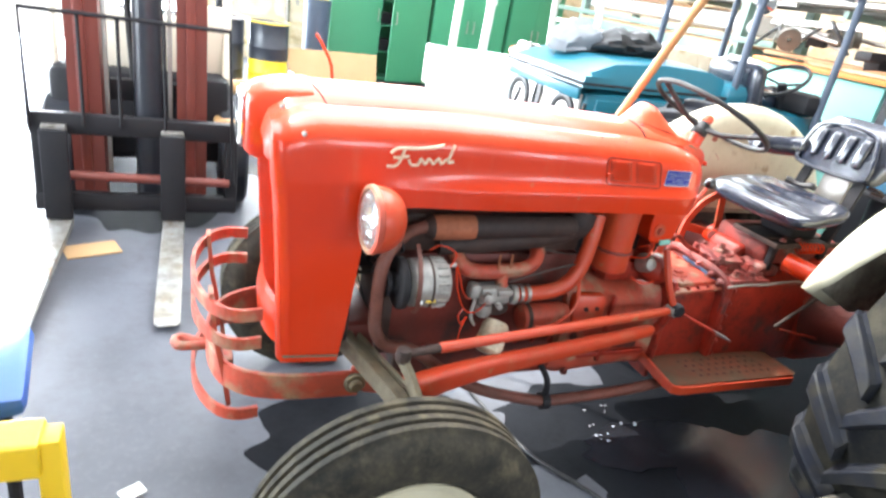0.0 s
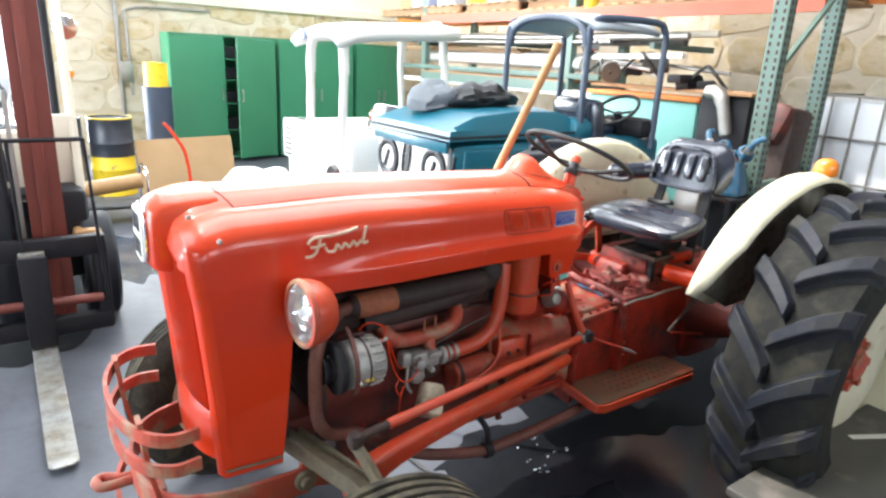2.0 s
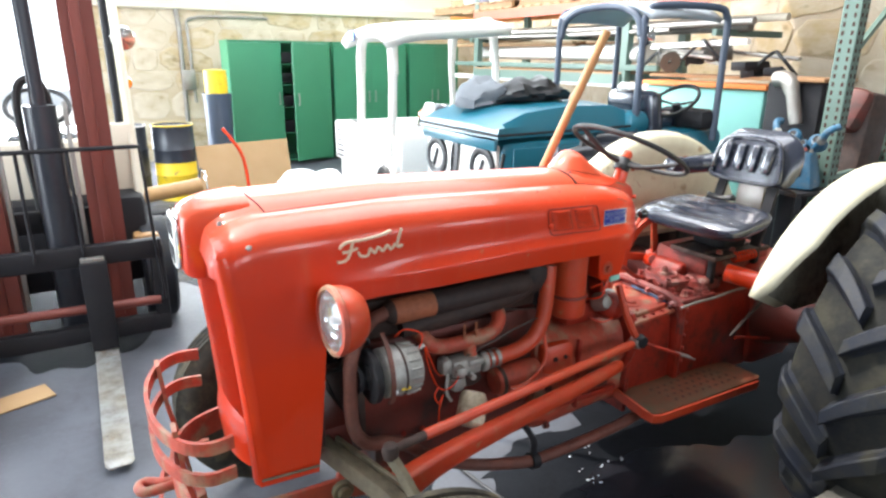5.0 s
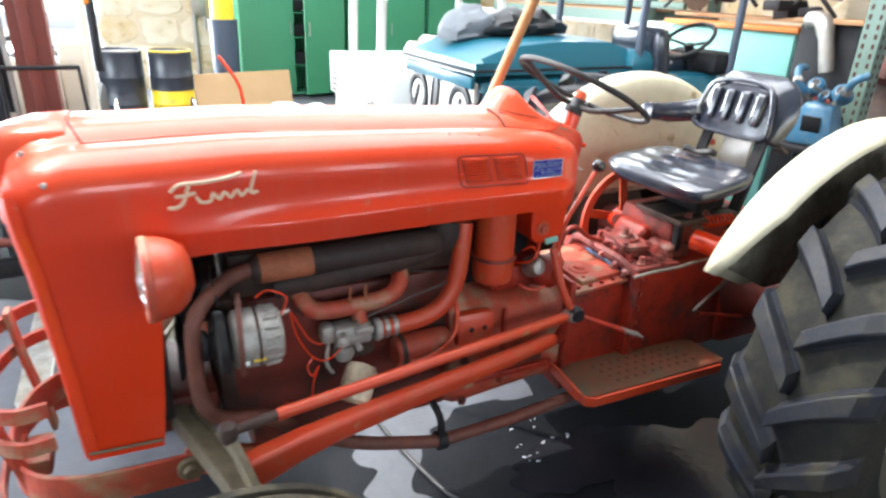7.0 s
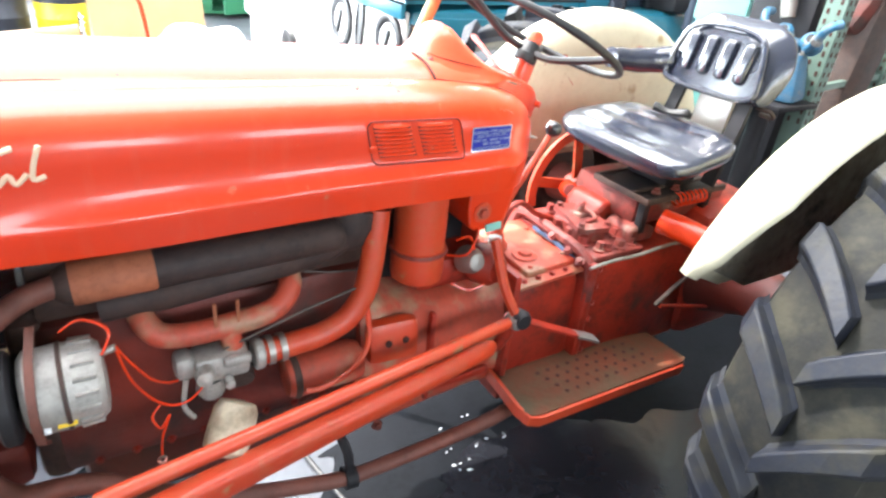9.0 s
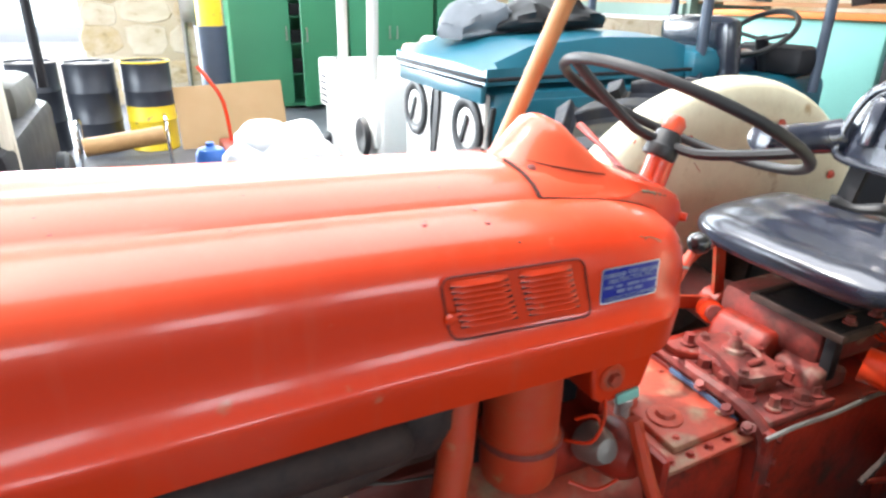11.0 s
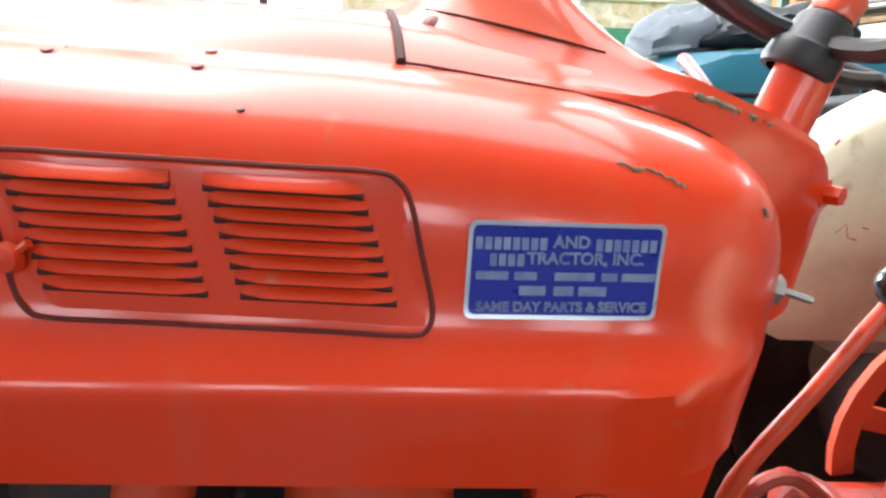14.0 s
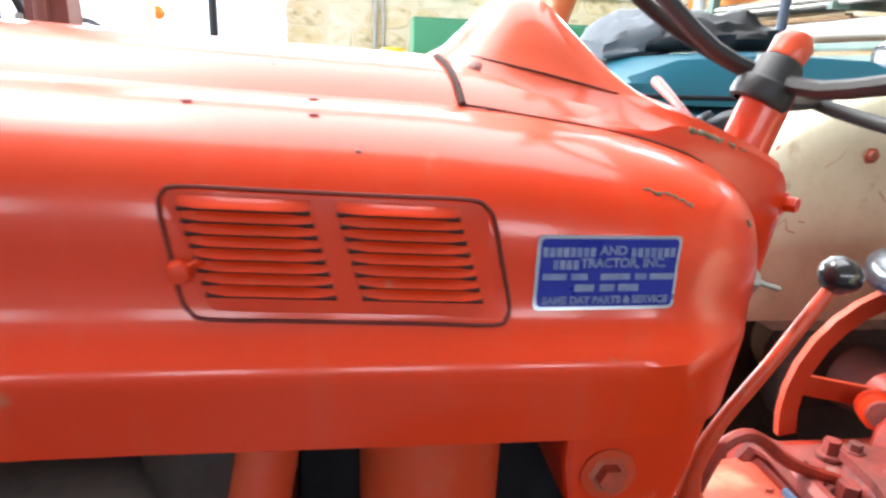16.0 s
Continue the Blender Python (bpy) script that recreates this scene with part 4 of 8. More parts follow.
# headlamps
def headlamp(s):
    c, ax = Vector((0.236, s * 0.352, 1.062)), Vector((-1, s * 0.06, 0.02)).normalized()
    shell = part("headlamp", lathe([(0.080, 0.0), (0.081, -0.010), (0.078, -0.028), (0.070, -0.048), (0.054, -0.066), (0.030, -0.077), (0, -0.080)], c - ax * 0.0, ax, 28),
                 RED_WORN, tractor, "round red headlamp shell")
    part("bezel", lathe([(0.079, -0.008), (0.084, 0.0), (0.082, 0.010), (0.073, 0.012), (0.070, 0.004)], c, ax, 28), RED_RUST, shell, "worn bezel with bare metal edge")
    part("reflector", lathe([(0.071, 0.002), (0.055, -0.03), (0.03, -0.048), (0.0, -0.052)], c, ax, 24), CHROME, shell, "bright reflector bowl")
    glass = part("lens", lathe([(0.072, 0.006), (0.055, 0.014), (0.03, 0.019), (0, 0.021)], c, ax, 24), LENS_GLASS, shell, "clear ribbed glass lens")
    part("bulb", lathe([(0, 0.012), (0.010, 0.008), (0.012, -0.005), (0.006, -0.03)], c - ax * 0.02, ax, 10), PLASTIC_WHITE, shell)
    part("lamp_bracket", tube([c + Vector((0.055, 0, -0.02)), c + Vector((0.07, -s * 0.05, -0.01)), c + Vector((0.06, -s * 0.11, 0.02))], 0.012, 8, smooth=3), RED, shell)
    return shell


headlamp(-1)
headlamp(1)

# under the hood
part("fuel_tank", box(1.10, 0, 1.13, 0.44, 0.30, 0.20, None, 0.03), RED_OLD, tractor, "dark fuel tank under the hood")
part("battery_box", box(1.16, 0.07, 0.90, 0.30, 0.22, 0.28, None, 0.01), BLACK_PAINT, tractor, "black battery box")
part("bulkhead", box(1.31, 0.02, 0.92, 0.012, 0.24, 0.30, None, 0.003), RED_OLD, tractor)
part("shift_rail", box(1.24, -0.02, 0.80, 0.22, 0.22, 0.08, None, 0.02), RED_OLD, tractor)

# engine
part("engine_block", box(0.70, 0, 0.70, 0.62, 0.26, 0.34, None, 0.02), GRIMY_RED, tractor, "oil-stained red engine block")
part("cylinder_head", box(0.70, 0, 0.93, 0.60, 0.24, 0.12, None, 0.015), ENGINE_DARK, tractor, "sooty cylinder head")
part("valve_cover", box(0.70, 0.01, 1.015, 0.56, 0.17, 0.06, None, 0.025), ENGINE_DARK, tractor)
part("timing_cover", box(0.385, 0, 0.70, 0.06, 0.25, 0.36, None, 0.02), ENGINE_DARK, tractor)
part("oil_pan", box(0.72, 0, 0.475, 0.60, 0.24, 0.16, None, 0.03), GRIMY_RED, tractor, "dark red oil pan")
for i in range(9):
    part("pan_bolt", bolt((0.45 + 0.065 * i, -0.128, 0.545), (0, -1, 0), 0.007, 0.008), RED_OLD, tractor)
part("fan_hub", disc((0.275, 0, 0.82), (1, 0, 0), 0.05, 0.09, 16), BLACK_PAINT, tractor)
for k in range(6):
    a = math.radians(60 * k + 15)
    d = Vector((0, math.cos(a), math.sin(a)))
    n = Vector((0.35, -math.sin(a), math.cos(a))).normalized()
    c = Vector((0.285, 0, 0.82))
    blade = rows_mesh([[c + d * r + n * w, c + d * r - n * w] for r, w in ((0.04, 0.02), (0.09, 0.036), (0.15, 0.044), (0.185, 0.036))])
    part("fan_blade", blade, BLACK_PAINT, tractor, solid=0.003)
part("water_pump", lathe([(0, -0.05), (0.05, -0.048), (0.06, -0.03), (0.085, -0.01), (0.095, 0.02), (0.095, 0.05), (0, 0.052)], (0.335, 0.02, 0.86), (1, 0, 0), 20), KNOB, tractor, "oily black water pump")
part("radiator_hose", tube([(0.235, 0.02, 1.060), (0.29, 0.02, 1.058), (0.35, 0.02, 1.040), (0.395, 0.02, 1.005), (0.41, 0.02, 0.965)], 0.030, 12, smooth=3), KNOB, tractor, "glossy black radiator hose")
part("regulator_box", box(0.315, 0.17, 0.83, 0.09, 0.07, 0.20, None, 0.01), BLACK_PAINT, tractor)
part("fan_belt", tube([(0.30, -0.24, 0.90), (0.30, -0.19, 0.845), (0.30, -0.05, 0.77), (0.30, 0.05, 0.80), (0.30, 0.0, 0.88), (0.30, -0.2, 0.915)], 0.007, 6, closed=True), RUBBER_BLACK, tractor)

alternator = part("alternator", lathe([(0, 0), (0.055, 0.0), (0.066, 0.008), (0.068, 0.05), (0.069, 0.052), (0.069, 0.058), (0.067, 0.060), (0.066, 0.098), (0.056, 0.110), (0.03, 0.114), (0, 0.115)],
                                      (0.378, -0.262, 0.846), (1, 0, 0), 28), ALU, tractor, "cast aluminium alternator with cooling slots")
for k in range(18):
    a = math.radians(20 * k)
    d = Vector((0, math.cos(a), math.sin(a)))
    part("cooling_rib", tube([Vector((0.447, -0.262, 0.846)) + d * 0.0675, Vector((0.478, -0.262, 0.846)) + d * 0.066], 0, square=(0.006, 0.006)), ALU, alternator)
part("pulley", lathe([(0, 0), (0.036, 0), (0.034, 0.010), (0.024, 0.017), (0.034, 0.024), (0.036, 0.032), (0, 0.032)], (0.318, -0.262, 0.846), (1, 0, 0), 20), BLACK_PAINT, alternator)
part("cooling_fan", lathe([(0.0, -0.004), (0.066, -0.004), (0.072, 0.0), (0.072, 0.016), (0.066, 0.020), (0.02, 0.020)], (0.350, -0.262, 0.846), (1, 0, 0), 20), BLACK_PAINT, alternator, "black fan disc")
part("sticker", box(0.43, -0.3245, 0.826, 0.026, 0.002, 0.016, rot=(-18, 0, 0)), YELLOW, alternator, "small yellow sticker", smooth=False)
part("sticker", box(0.398, -0.3230, 0.823, 0.020, 0.002, 0.020, rot=(-20, 0, 0)), PLASTIC_WHITE, alternator, "small white sticker", smooth=False)
part("strap", tube([(0.405, -0.235, 0.945), (0.398, -0.290, 0.922), (0.394, -0.322, 0.885), (0.392, -0.334, 0.846), (0.393, -0.326, 0.800), (0.396, -0.300, 0.775)], 0, square=(0.012, 0.006)), PIPE_BROWN, alternator, "rust-brown adjusting strap")
part("parting_band", lathe([(0.0690, 0.0), (0.0702, 0.001), (0.0702, 0.006), (0.0690, 0.007)], (0.430, -0.262, 0.846), (1, 0, 0), 28), ENGINE_DARK, alternator)
part("terminal", tube([(0.485, -0.27, 0.895), (0.51, -0.275, 0.905)], 0.006, 8), STEEL, alternator)
part("adjusting_arm", tube([(0.36, -0.25, 0.93), (0.355, -0.22, 0.965), (0.36, -0.16, 0.98)], 0, square=(0.004, 0.022)), BLACK_PAINT, tractor)
part("generator_bracket", box(0.40, -0.16, 0.80, 0.10, 0.10, 0.05, None, 0.01), BLACK_PAINT, tractor)
for pts in ([(0.49, -0.28, 0.90), (0.505, -0.27, 0.935), (0.47, -0.24, 0.945), (0.44, -0.24, 0.93)],
            [(0.51, -0.275, 0.905), (0.53, -0.27, 0.86), (0.56, -0.25, 0.80), (0.60, -0.22, 0.765), (0.66, -0.2, 0.78)],
            [(0.51, -0.275, 0.90), (0.525, -0.275, 0.83), (0.56, -0.26, 0.76), (0.60, -0.25, 0.735), (0.64, -0.24, 0.76), (0.67, -0.2, 0.80)],
            [(0.56, -0.262, 0.755), (0.545, -0.27, 0.74), (0.555, -0.275, 0.715), (0.572, -0.27, 0.735), (0.556, -0.278, 0.70), (0.550, -0.285, 0.665)]):
    part("red_wire", tube(pts, 0.0022, 6, smooth=5), RED, tractor, "thin red electric wire")
part("wire_terminal", lathe([(0.004, 0), (0.009, 0), (0.009, 0.003), (0.004, 0.003)], (0.549, -0.286, 0.655), (0, -1, 0.2), 12), CHROME, tractor)

# exhaust with its muffler, and the tail pipe under the tractor
part("muffler", lathe([(0.02, -0.012), (0.031, 0.0), (0.035, 0.012), (0.035, 0.30), (0.034, 0.45), (0.030, 0.47), (0.02, 0.48)], (0.452, -0.168, 0.968), (1, 0, 0.022), 20), EXHAUST, tractor, "sooty horizontal muffler")
part("muffler_sleeve", lathe([(0.0352, 0.014), (0.0365, 0.016), (0.0365, 0.135), (0.0352, 0.138)], (0.452, -0.168, 0.968), (1, 0, 0.022), 20), MUFFLER_BARE, tractor, "orange scorched sleeve of the muffler")
part("exhaust_manifold", tube([(0.50, -0.15, 0.905), (0.60, -0.158, 0.915), (0.80, -0.158, 0.935), (0.90, -0.155, 0.955), (0.955, -0.15, 0.985)], [0.028, 0.032, 0.034, 0.036, 0.034], 12, smooth=4), EXHAUST, tractor)
part("manifold_elbow", lathe([(0, -0.05), (0.035, -0.045), (0.05, -0.02), (0.052, 0.02), (0.04, 0.05), (0, 0.055)], (0.955, -0.145, 0.985), (0.3, -0.2, 1), 14), EXHAUST, tractor)
part("exhaust_pipe", tube([(0.46, -0.168, 0.972), (0.40, -0.19, 0.968), (0.34, -0.235, 0.945), (0.306, -0.262, 0.90), (0.300, -0.268, 0.82), (0.300, -0.27, 0.74), (0.312, -0.275, 0.69), (0.345, -0.275, 0.655),
                          (0.40, -0.262, 0.635), (0.46, -0.25, 0.60), (0.56, -0.25, 0.52), (0.68, -0.25, 0.455), (0.80, -0.25, 0.415), (0.92, -0.25, 0.385), (1.05, -0.25, 0.385), (1.20, -0.25, 0.392),
                          (1.34, -0.245, 0.40), (1.60, -0.2, 0.40)], 0.0185, 12, smooth=4), PIPE_BROWN, tractor, "rusty exhaust pipe running below the engine")
part("pipe_clamp", tube([(0.925, -0.25, 0.36), (0.925, -0.25, 0.41), (0.918, -0.25, 0.47), (0.91, -0.2, 0.50)], 0.011, 8, smooth=3), BLACK_PAINT, tractor)
part("pipe_clamp", lathe([(0.022, -0.014), (0.028, -0.014), (0.028, 0.014), (0.022, 0.014)], (0.925, -0.25, 0.385), (1, 0, -0.05), 14), BLACK_PAINT, tractor)

part("intake_manifold", tube([(0.555, -0.13, 0.885), (0.562, -0.175, 0.870), (0.585, -0.195, 0.850), (0.64, -0.20, 0.843), (0.70, -0.20, 0.846), (0.76, -0.198, 0.850), (0.80, -0.188, 0.862), (0.825, -0.165, 0.885), (0.83, -0.13, 0.90)],
                             0.0225, 12, smooth=4), RED_RUST, tractor, "orange-red tubular intake manifold")
part("manifold_riser", tube([(0.695, -0.20, 0.85), (0.70, -0.205, 0.80)], 0.020, 10), RED_RUST, tractor)
for x in (0.672, 0.712):
    part("manifold_stud", tube([(x, -0.215, 0.85), (x, -0.215, 0.905)], 0.0035, 6), MUFFLER_BARE, tractor)
carb = part("carburettor", box(0.675, -0.205, 0.775, 0.10, 0.06, 0.055, None, 0.012), ALU, tractor, "grey cast carburettor")
for b in (disc((0.735, -0.205, 0.768), (1, 0, -0.03), 0.031, 0.02, 18, None, 0.004), lathe([(0, 0), (0.024, 0.004), (0.028, 0.03), (0.02, 0.045), (0, 0.05)], (0.655, -0.205, 0.745), (0, 0, -1), 14),
          lathe([(0, 0), (0.016, 0), (0.014, 0.03), (0, 0.034)], (0.645, -0.235, 0.78), (-0.3, -1, 0.1), 10), box(0.70, -0.235, 0.79, 0.05, 0.02, 0.02, None, 0.006),
          box(0.612, -0.205, 0.785, 0.035, 0.045, 0.05, None, 0.012), tube([(0.61, -0.23, 0.77), (0.60, -0.24, 0.72), (0.615, -0.245, 0.69)], 0.005, 6, smooth=3),
          lathe([(0, 0), (0.009, 0), (0.009, 0.02), (0, 0.022)], (0.68, -0.24, 0.755), (0, -1, 0), 8)):
    part("casting", b, ALU, carb)
for x in (0.768, 0.792):
    part("hose_clamp", lathe([(0.027, -0.006), (0.0295, -0.006), (0.0295, 0.006), (0.027, 0.006)], (x, -0.203, 0.768), (1, 0, 0), 18), STEEL, tractor, "dull steel hose clamp")
part("intake_hose", tube([(0.755, -0.203, 0.767), (0.81, -0.203, 0.768), (0.88, -0.202, 0.775), (0.935, -0.20, 0.800), (0.968, -0.196, 0.845), (0.985, -0.190, 0.905), (0.995, -0.182, 0.965), (1.004, -0.172, 1.02)],
                         0.0245, 14, smooth=4), RED_WORN, tractor, "red painted intake hose")
cleaner = part("air_cleaner", lathe([(0, 0), (0.050, 0.0), (0.058, 0.006), (0.060, 0.02), (0.060, 0.068), (0.0635, 0.070), (0.0635, 0.080), (0.058, 0.083), (0.058, 0.26), (0, 0.27)],
                                    (1.128, -0.13, 0.815), (0, 0, 1), 26), RED_WORN, tractor, "red cylindrical air cleaner canister")
part("clamp_band", lathe([(0.0635, 0.0), (0.066, 0.002), (0.066, 0.009), (0.0635, 0.011)], (1.128, -0.13, 0.886), (0, 0, 1), 26), RED_DUSTY, cleaner)
part("oil_filter", lathe([(0, 0), (0.030, 0.002), (0.041, 0.012), (0.043, 0.03), (0.042, 0.085), (0.034, 0.10), (0, 0.105)], (0.650, -0.285, 0.615), (0.42, 0.42, 0.72), 22), WHITE_CAP, tractor, "stained off-white oil filter canister")
part("filter_housing", tube([(0.70, -0.21, 0.72), (0.71, -0.15, 0.75)], 0.035, 12), ENGINE_DARK, tractor)
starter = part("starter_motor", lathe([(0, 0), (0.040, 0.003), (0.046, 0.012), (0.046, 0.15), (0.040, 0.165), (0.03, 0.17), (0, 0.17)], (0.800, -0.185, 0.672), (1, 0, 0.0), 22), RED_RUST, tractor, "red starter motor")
part("cap", lathe([(0.0462, 0.0), (0.049, 0.004), (0.049, 0.012), (0.0462, 0.015)], (0.812, -0.185, 0.672), (1, 0, 0), 22), ENGINE_DARK, starter)
part("starter_cable", tube([(0.83, -0.235, 0.668), (0.86, -0.242, 0.668), (0.92, -0.238, 0.685), (0.968, -0.225, 0.73), (0.975, -0.205, 0.80), (0.965, -0.19, 0.845)], 0.006, 8, smooth=4), RED_WORN, tractor, "red starter cable")
part("throttle_rod", tube([(0.68, -0.22, 0.808), (0.85, -0.21, 0.85), (1.00, -0.19, 0.868)], 0.0026, 6), ROD_STEEL, tractor)
part("throttle_rod", tube([(0.86, -0.13, 0.885), (0.92, -0.14, 0.875), (1.0, -0.15, 0.872)], 0.0026, 6), ROD_STEEL, tractor)

# clutch housing, gearbox, rear housing
bell = []
for x, w, z0, z1 in ((0.985, 0.165, 0.40, 0.79), (1.02, 0.185, 0.385, 0.80), (1.06, 0.18, 0.385, 0.775), (1.20, 0.165, 0.39, 0.745), (1.34, 0.155, 0.395, 0.735), (1.38, 0.16, 0.39, 0.76), (1.40, 0.168, 0.385, 0.79)):
    c = (z0 + z1) / 2
    h = (z1 - z0) / 2
    bell.append([(x, w * math.copysign(abs(math.cos(a)) ** 0.6, math.cos(a)), c + h * math.copysign(abs(math.sin(a)) ** 0.6, math.sin(a))) for a in [2 * math.pi * k / 24 for k in range(24)]])
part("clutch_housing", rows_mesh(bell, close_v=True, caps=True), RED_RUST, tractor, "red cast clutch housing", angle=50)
lug = part("mounting_boss", box(1.05, -0.178, 0.695, 0.125, 0.05, 0.105, None, 0.022, rot=(-8, 0, -4)), RED_WORN, tractor, "bright red cast boss with two bolt holes")
for dx in (-0.02, 0.022):
    part("bolt_hole", disc((1.05 + dx, -0.2035, 0.702), (0.05, -1, 0.14), 0.008, 0.004, 10), GAP, lug, smooth=False)
for z in (0.45, 0.52, 0.59, 0.66):
    part("housing_bolt", bolt((1.022, -0.185, z), (0, -1, 0), 0.010, 0.012), GRIMY_RED, tractor)
part("housing_rib", box(1.20, -0.168, 0.50, 0.30, 0.016, 0.022, None, 0.006), RED_OLD, tractor)
part("housing_rib", box(1.16, -0.170, 0.60, 0.014, 0.020, 0.26, None, 0.005), RED_OLD, tractor)
part("inspection_plate", box(1.26, -0.166, 0.555, 0.10, 0.012, 0.075, None, 0.006), GRIMY_RED, tractor, "grimy inspection plate")
for x in (1.22, 1.30):
    part("plate_bolt", bolt((x, -0.172, 0.575), (0, -1, 0), 0.007, 0.008), RED_OLD, tractor)
def cast_part(name, bm, mat, parent, label="", **more):
    """A piece of the gearbox or its top, on castings that stand a little lower over the sump."""
    bm.transform(Matrix.Translation((0, 0, 0.40)) @ Matrix.Diagonal((1, 1, 0.965, 1)) @ Matrix.Translation((0, 0, -0.40)))
    return part(name, bm, mat, parent, label, **more)


cast_part("gearbox", box(1.515, 0, 0.57, 0.25, 0.34, 0.34, None, 0.025, taper=0.94), RED_OLD, tractor, "oil-streaked red gearbox casting")
cast_part("gearbox_flange", box(1.645, 0, 0.58, 0.030, 0.39, 0.40, None, 0.010), RED_OLD, tractor)
cast_part("gearbox_flange", box(1.395, 0, 0.59, 0.022, 0.37, 0.41, None, 0.010), RED_OLD, tractor)
cast_part("rear_housing", box(1.87, 0, 0.595, 0.45, 0.37, 0.36, None, 0.02, taper=0.96), RED_OLD, tractor, "red rear axle centre housing")
part("rear_housing_back", box(2.22, 0, 0.63, 0.34, 0.44, 0.46, None, 0.07), RED_OLD, tractor)
for i in range(7):
    z = 0.43 + 0.055 * i
    cast_part("flange_bolt", bolt((1.660, -0.185, z), (0.6, -1, 0), 0.009, 0.012), RED_OLD, tractor)
for s in (-1, 1):
    part("axle_trumpet", lathe([(0.10, 0.18), (0.15, 0.20), (0.13, 0.24), (0.085, 0.34), (0.068, 0.50), (0.080, 0.56), (0.085, 0.62)], (2.19, 0, 0.64), (0, s, 0), 20), GRIMY_RED, tractor)
cast_part("top_cover", box(1.545, -0.005, 0.758, 0.165, 0.26, 0.022, None, 0.008, rot=(0, -4, 0)), RED_RUST, tractor, "flat worn orange-red inspection cover")
cast_part("cover_rim", box(1.53, -0.005, 0.744, 0.22, 0.32, 0.012, None, 0.004, rot=(0, -4, 0)), RED_RUST, tractor)
cast_part("filler_plug", lathe([(0, 0.016), (0.016, 0.014), (0.020, 0.006), (0.034, 0.004), (0.036, 0)], (1.508, -0.06, 0.766), (0, 0, 1), 16), RED_RUST, tractor)
for x, y in ((1.445, -0.145), (1.49, -0.148), (1.535, -0.148), (1.58, -0.148), (1.62, -0.148), (1.44, 0.10), (1.58, 0.13), (1.438, -0.06)):
    cast_part("cover_bolt", bolt((x, y, 0.748 + (x - 1.53) * 0.07), (0, 0, 1), 0.007, 0.010), RED_OLD, tractor)
for x, y in ((1.486, 0.085), (1.605, 0.06), (1.605, -0.10), (1.484, -0.115)):
    cast_part("cover_bolt", bolt((x, y, 0.768 + (x - 1.545) * 0.07), (0, 0, 1), 0.006, 0.006), RED_RUST, tractor)
cast_part("gasket_arch", tube([(1.645, -0.182, 0.66), (1.643, -0.176, 0.755), (1.634, -0.13, 0.796), (1.628, 0.0, 0.805), (1.634, 0.13, 0.796), (1.645, 0.18, 0.66)], 0.016, 8, smooth=3), RED_DUSTY, tractor, "dusty pink cast flange")
for y in (-0.16, -0.11, -0.04):
    cast_part("flange_bolt", bolt((1.616, y, 0.778 + 0.025 * (1 - abs(y) / 0.16)), (-0.6, 0, 0.8), 0.010, 0.012), RED_DUSTY, tractor)
cast_part("gasket", tube([(1.612, 0.04, 0.788), (1.616, -0.06, 0.783), (1.622, -0.13, 0.770)], 0, square=(0.006, 0.010)), BLUE_COVER, tractor, "blue strip of grease cloth")
valve = cast_part("valve_base", box(1.745, -0.02, 0.780, 0.19, 0.31, 0.022, None, 0.006), RED_DUSTY, tractor, "dusty pink hydraulic valve casting")
tilt = Matrix.Translation((1.722, -0.028, 0.0)) @ Matrix.Rotation(radians(-14), 4, "Z")


def on_valve(name, bm, mat=None, label=""):
    bm.transform(tilt)
    return cast_part(name, bm, mat or RED_DUSTY, valve, label)


on_valve("valve_block", box(0, 0, 0.806, 0.095, 0.145, 0.045, None, 0.012))
on_valve("cover_plate", prism([(-0.05, -0.075), (-0.03, -0.088), (0.045, -0.082), (0.06, -0.065), (0.052, 0.0), (0.062, 0.05), (0.045, 0.085), (-0.02, 0.088), (-0.052, 0.07), (-0.042, 0.01)], "xy", 0.826, 0.840), None, "dusty cast cover plate")
for x, y in ((-0.036, -0.068), (0.045, -0.066), (0.045, 0.066), (-0.035, 0.070), (0.047, 0.0)):
    on_valve("cover_bolt", bolt((x, y, 0.838), (0, 0, 1), 0.009, 0.014))
on_valve("banjo_fitting", lathe([(0.0, 0.034), (0.010, 0.032), (0.014, 0.022), (0.014, 0.012), (0.024, 0.010), (0.026, 0.0)], (0.0, 0.015, 0.838), (0, 0, 1), 14))
on_valve("banjo_pipe", tube([(0.0, 0.015, 0.850), (0.025, -0.01, 0.852), (0.02, -0.04, 0.848), (-0.01, -0.045, 0.844)], 0.006, 8, smooth=3))
for x, y, r, h in ((1.672, -0.10, 0.016, 0.026), (1.665, -0.05, 0.014, 0.03), (1.672, 0.01, 0.015, 0.03), (1.664, 0.06, 0.013, 0.024), (1.72, -0.145, 0.014, 0.022), (1.765, -0.150, 0.016, 0.024), (1.81, -0.145, 0.014, 0.022),
                   (1.69, -0.148, 0.011, 0.030), (1.80, -0.10, 0.013, 0.030), (1.72, 0.10, 0.012, 0.03)):
    cast_part("cover_bolt", bolt((x, y, 0.790), (0.05, 0.02, 1), r, h), RED_DUSTY, valve)
    cast_part("washer", disc((x, y, 0.792), (0, 0, 1), r * 1.5, 0.004, 12), RED_DUSTY, valve)
cast_part("lift_casting", prism([(1.77, 0.79), (1.775, 0.845), (1.80, 0.872), (1.86, 0.875), (1.90, 0.86), (1.90, 0.79)], "xz", -0.04, 0.10), RED_OLD, valve, "dusty pink lift cover casting", bevel=0.010)
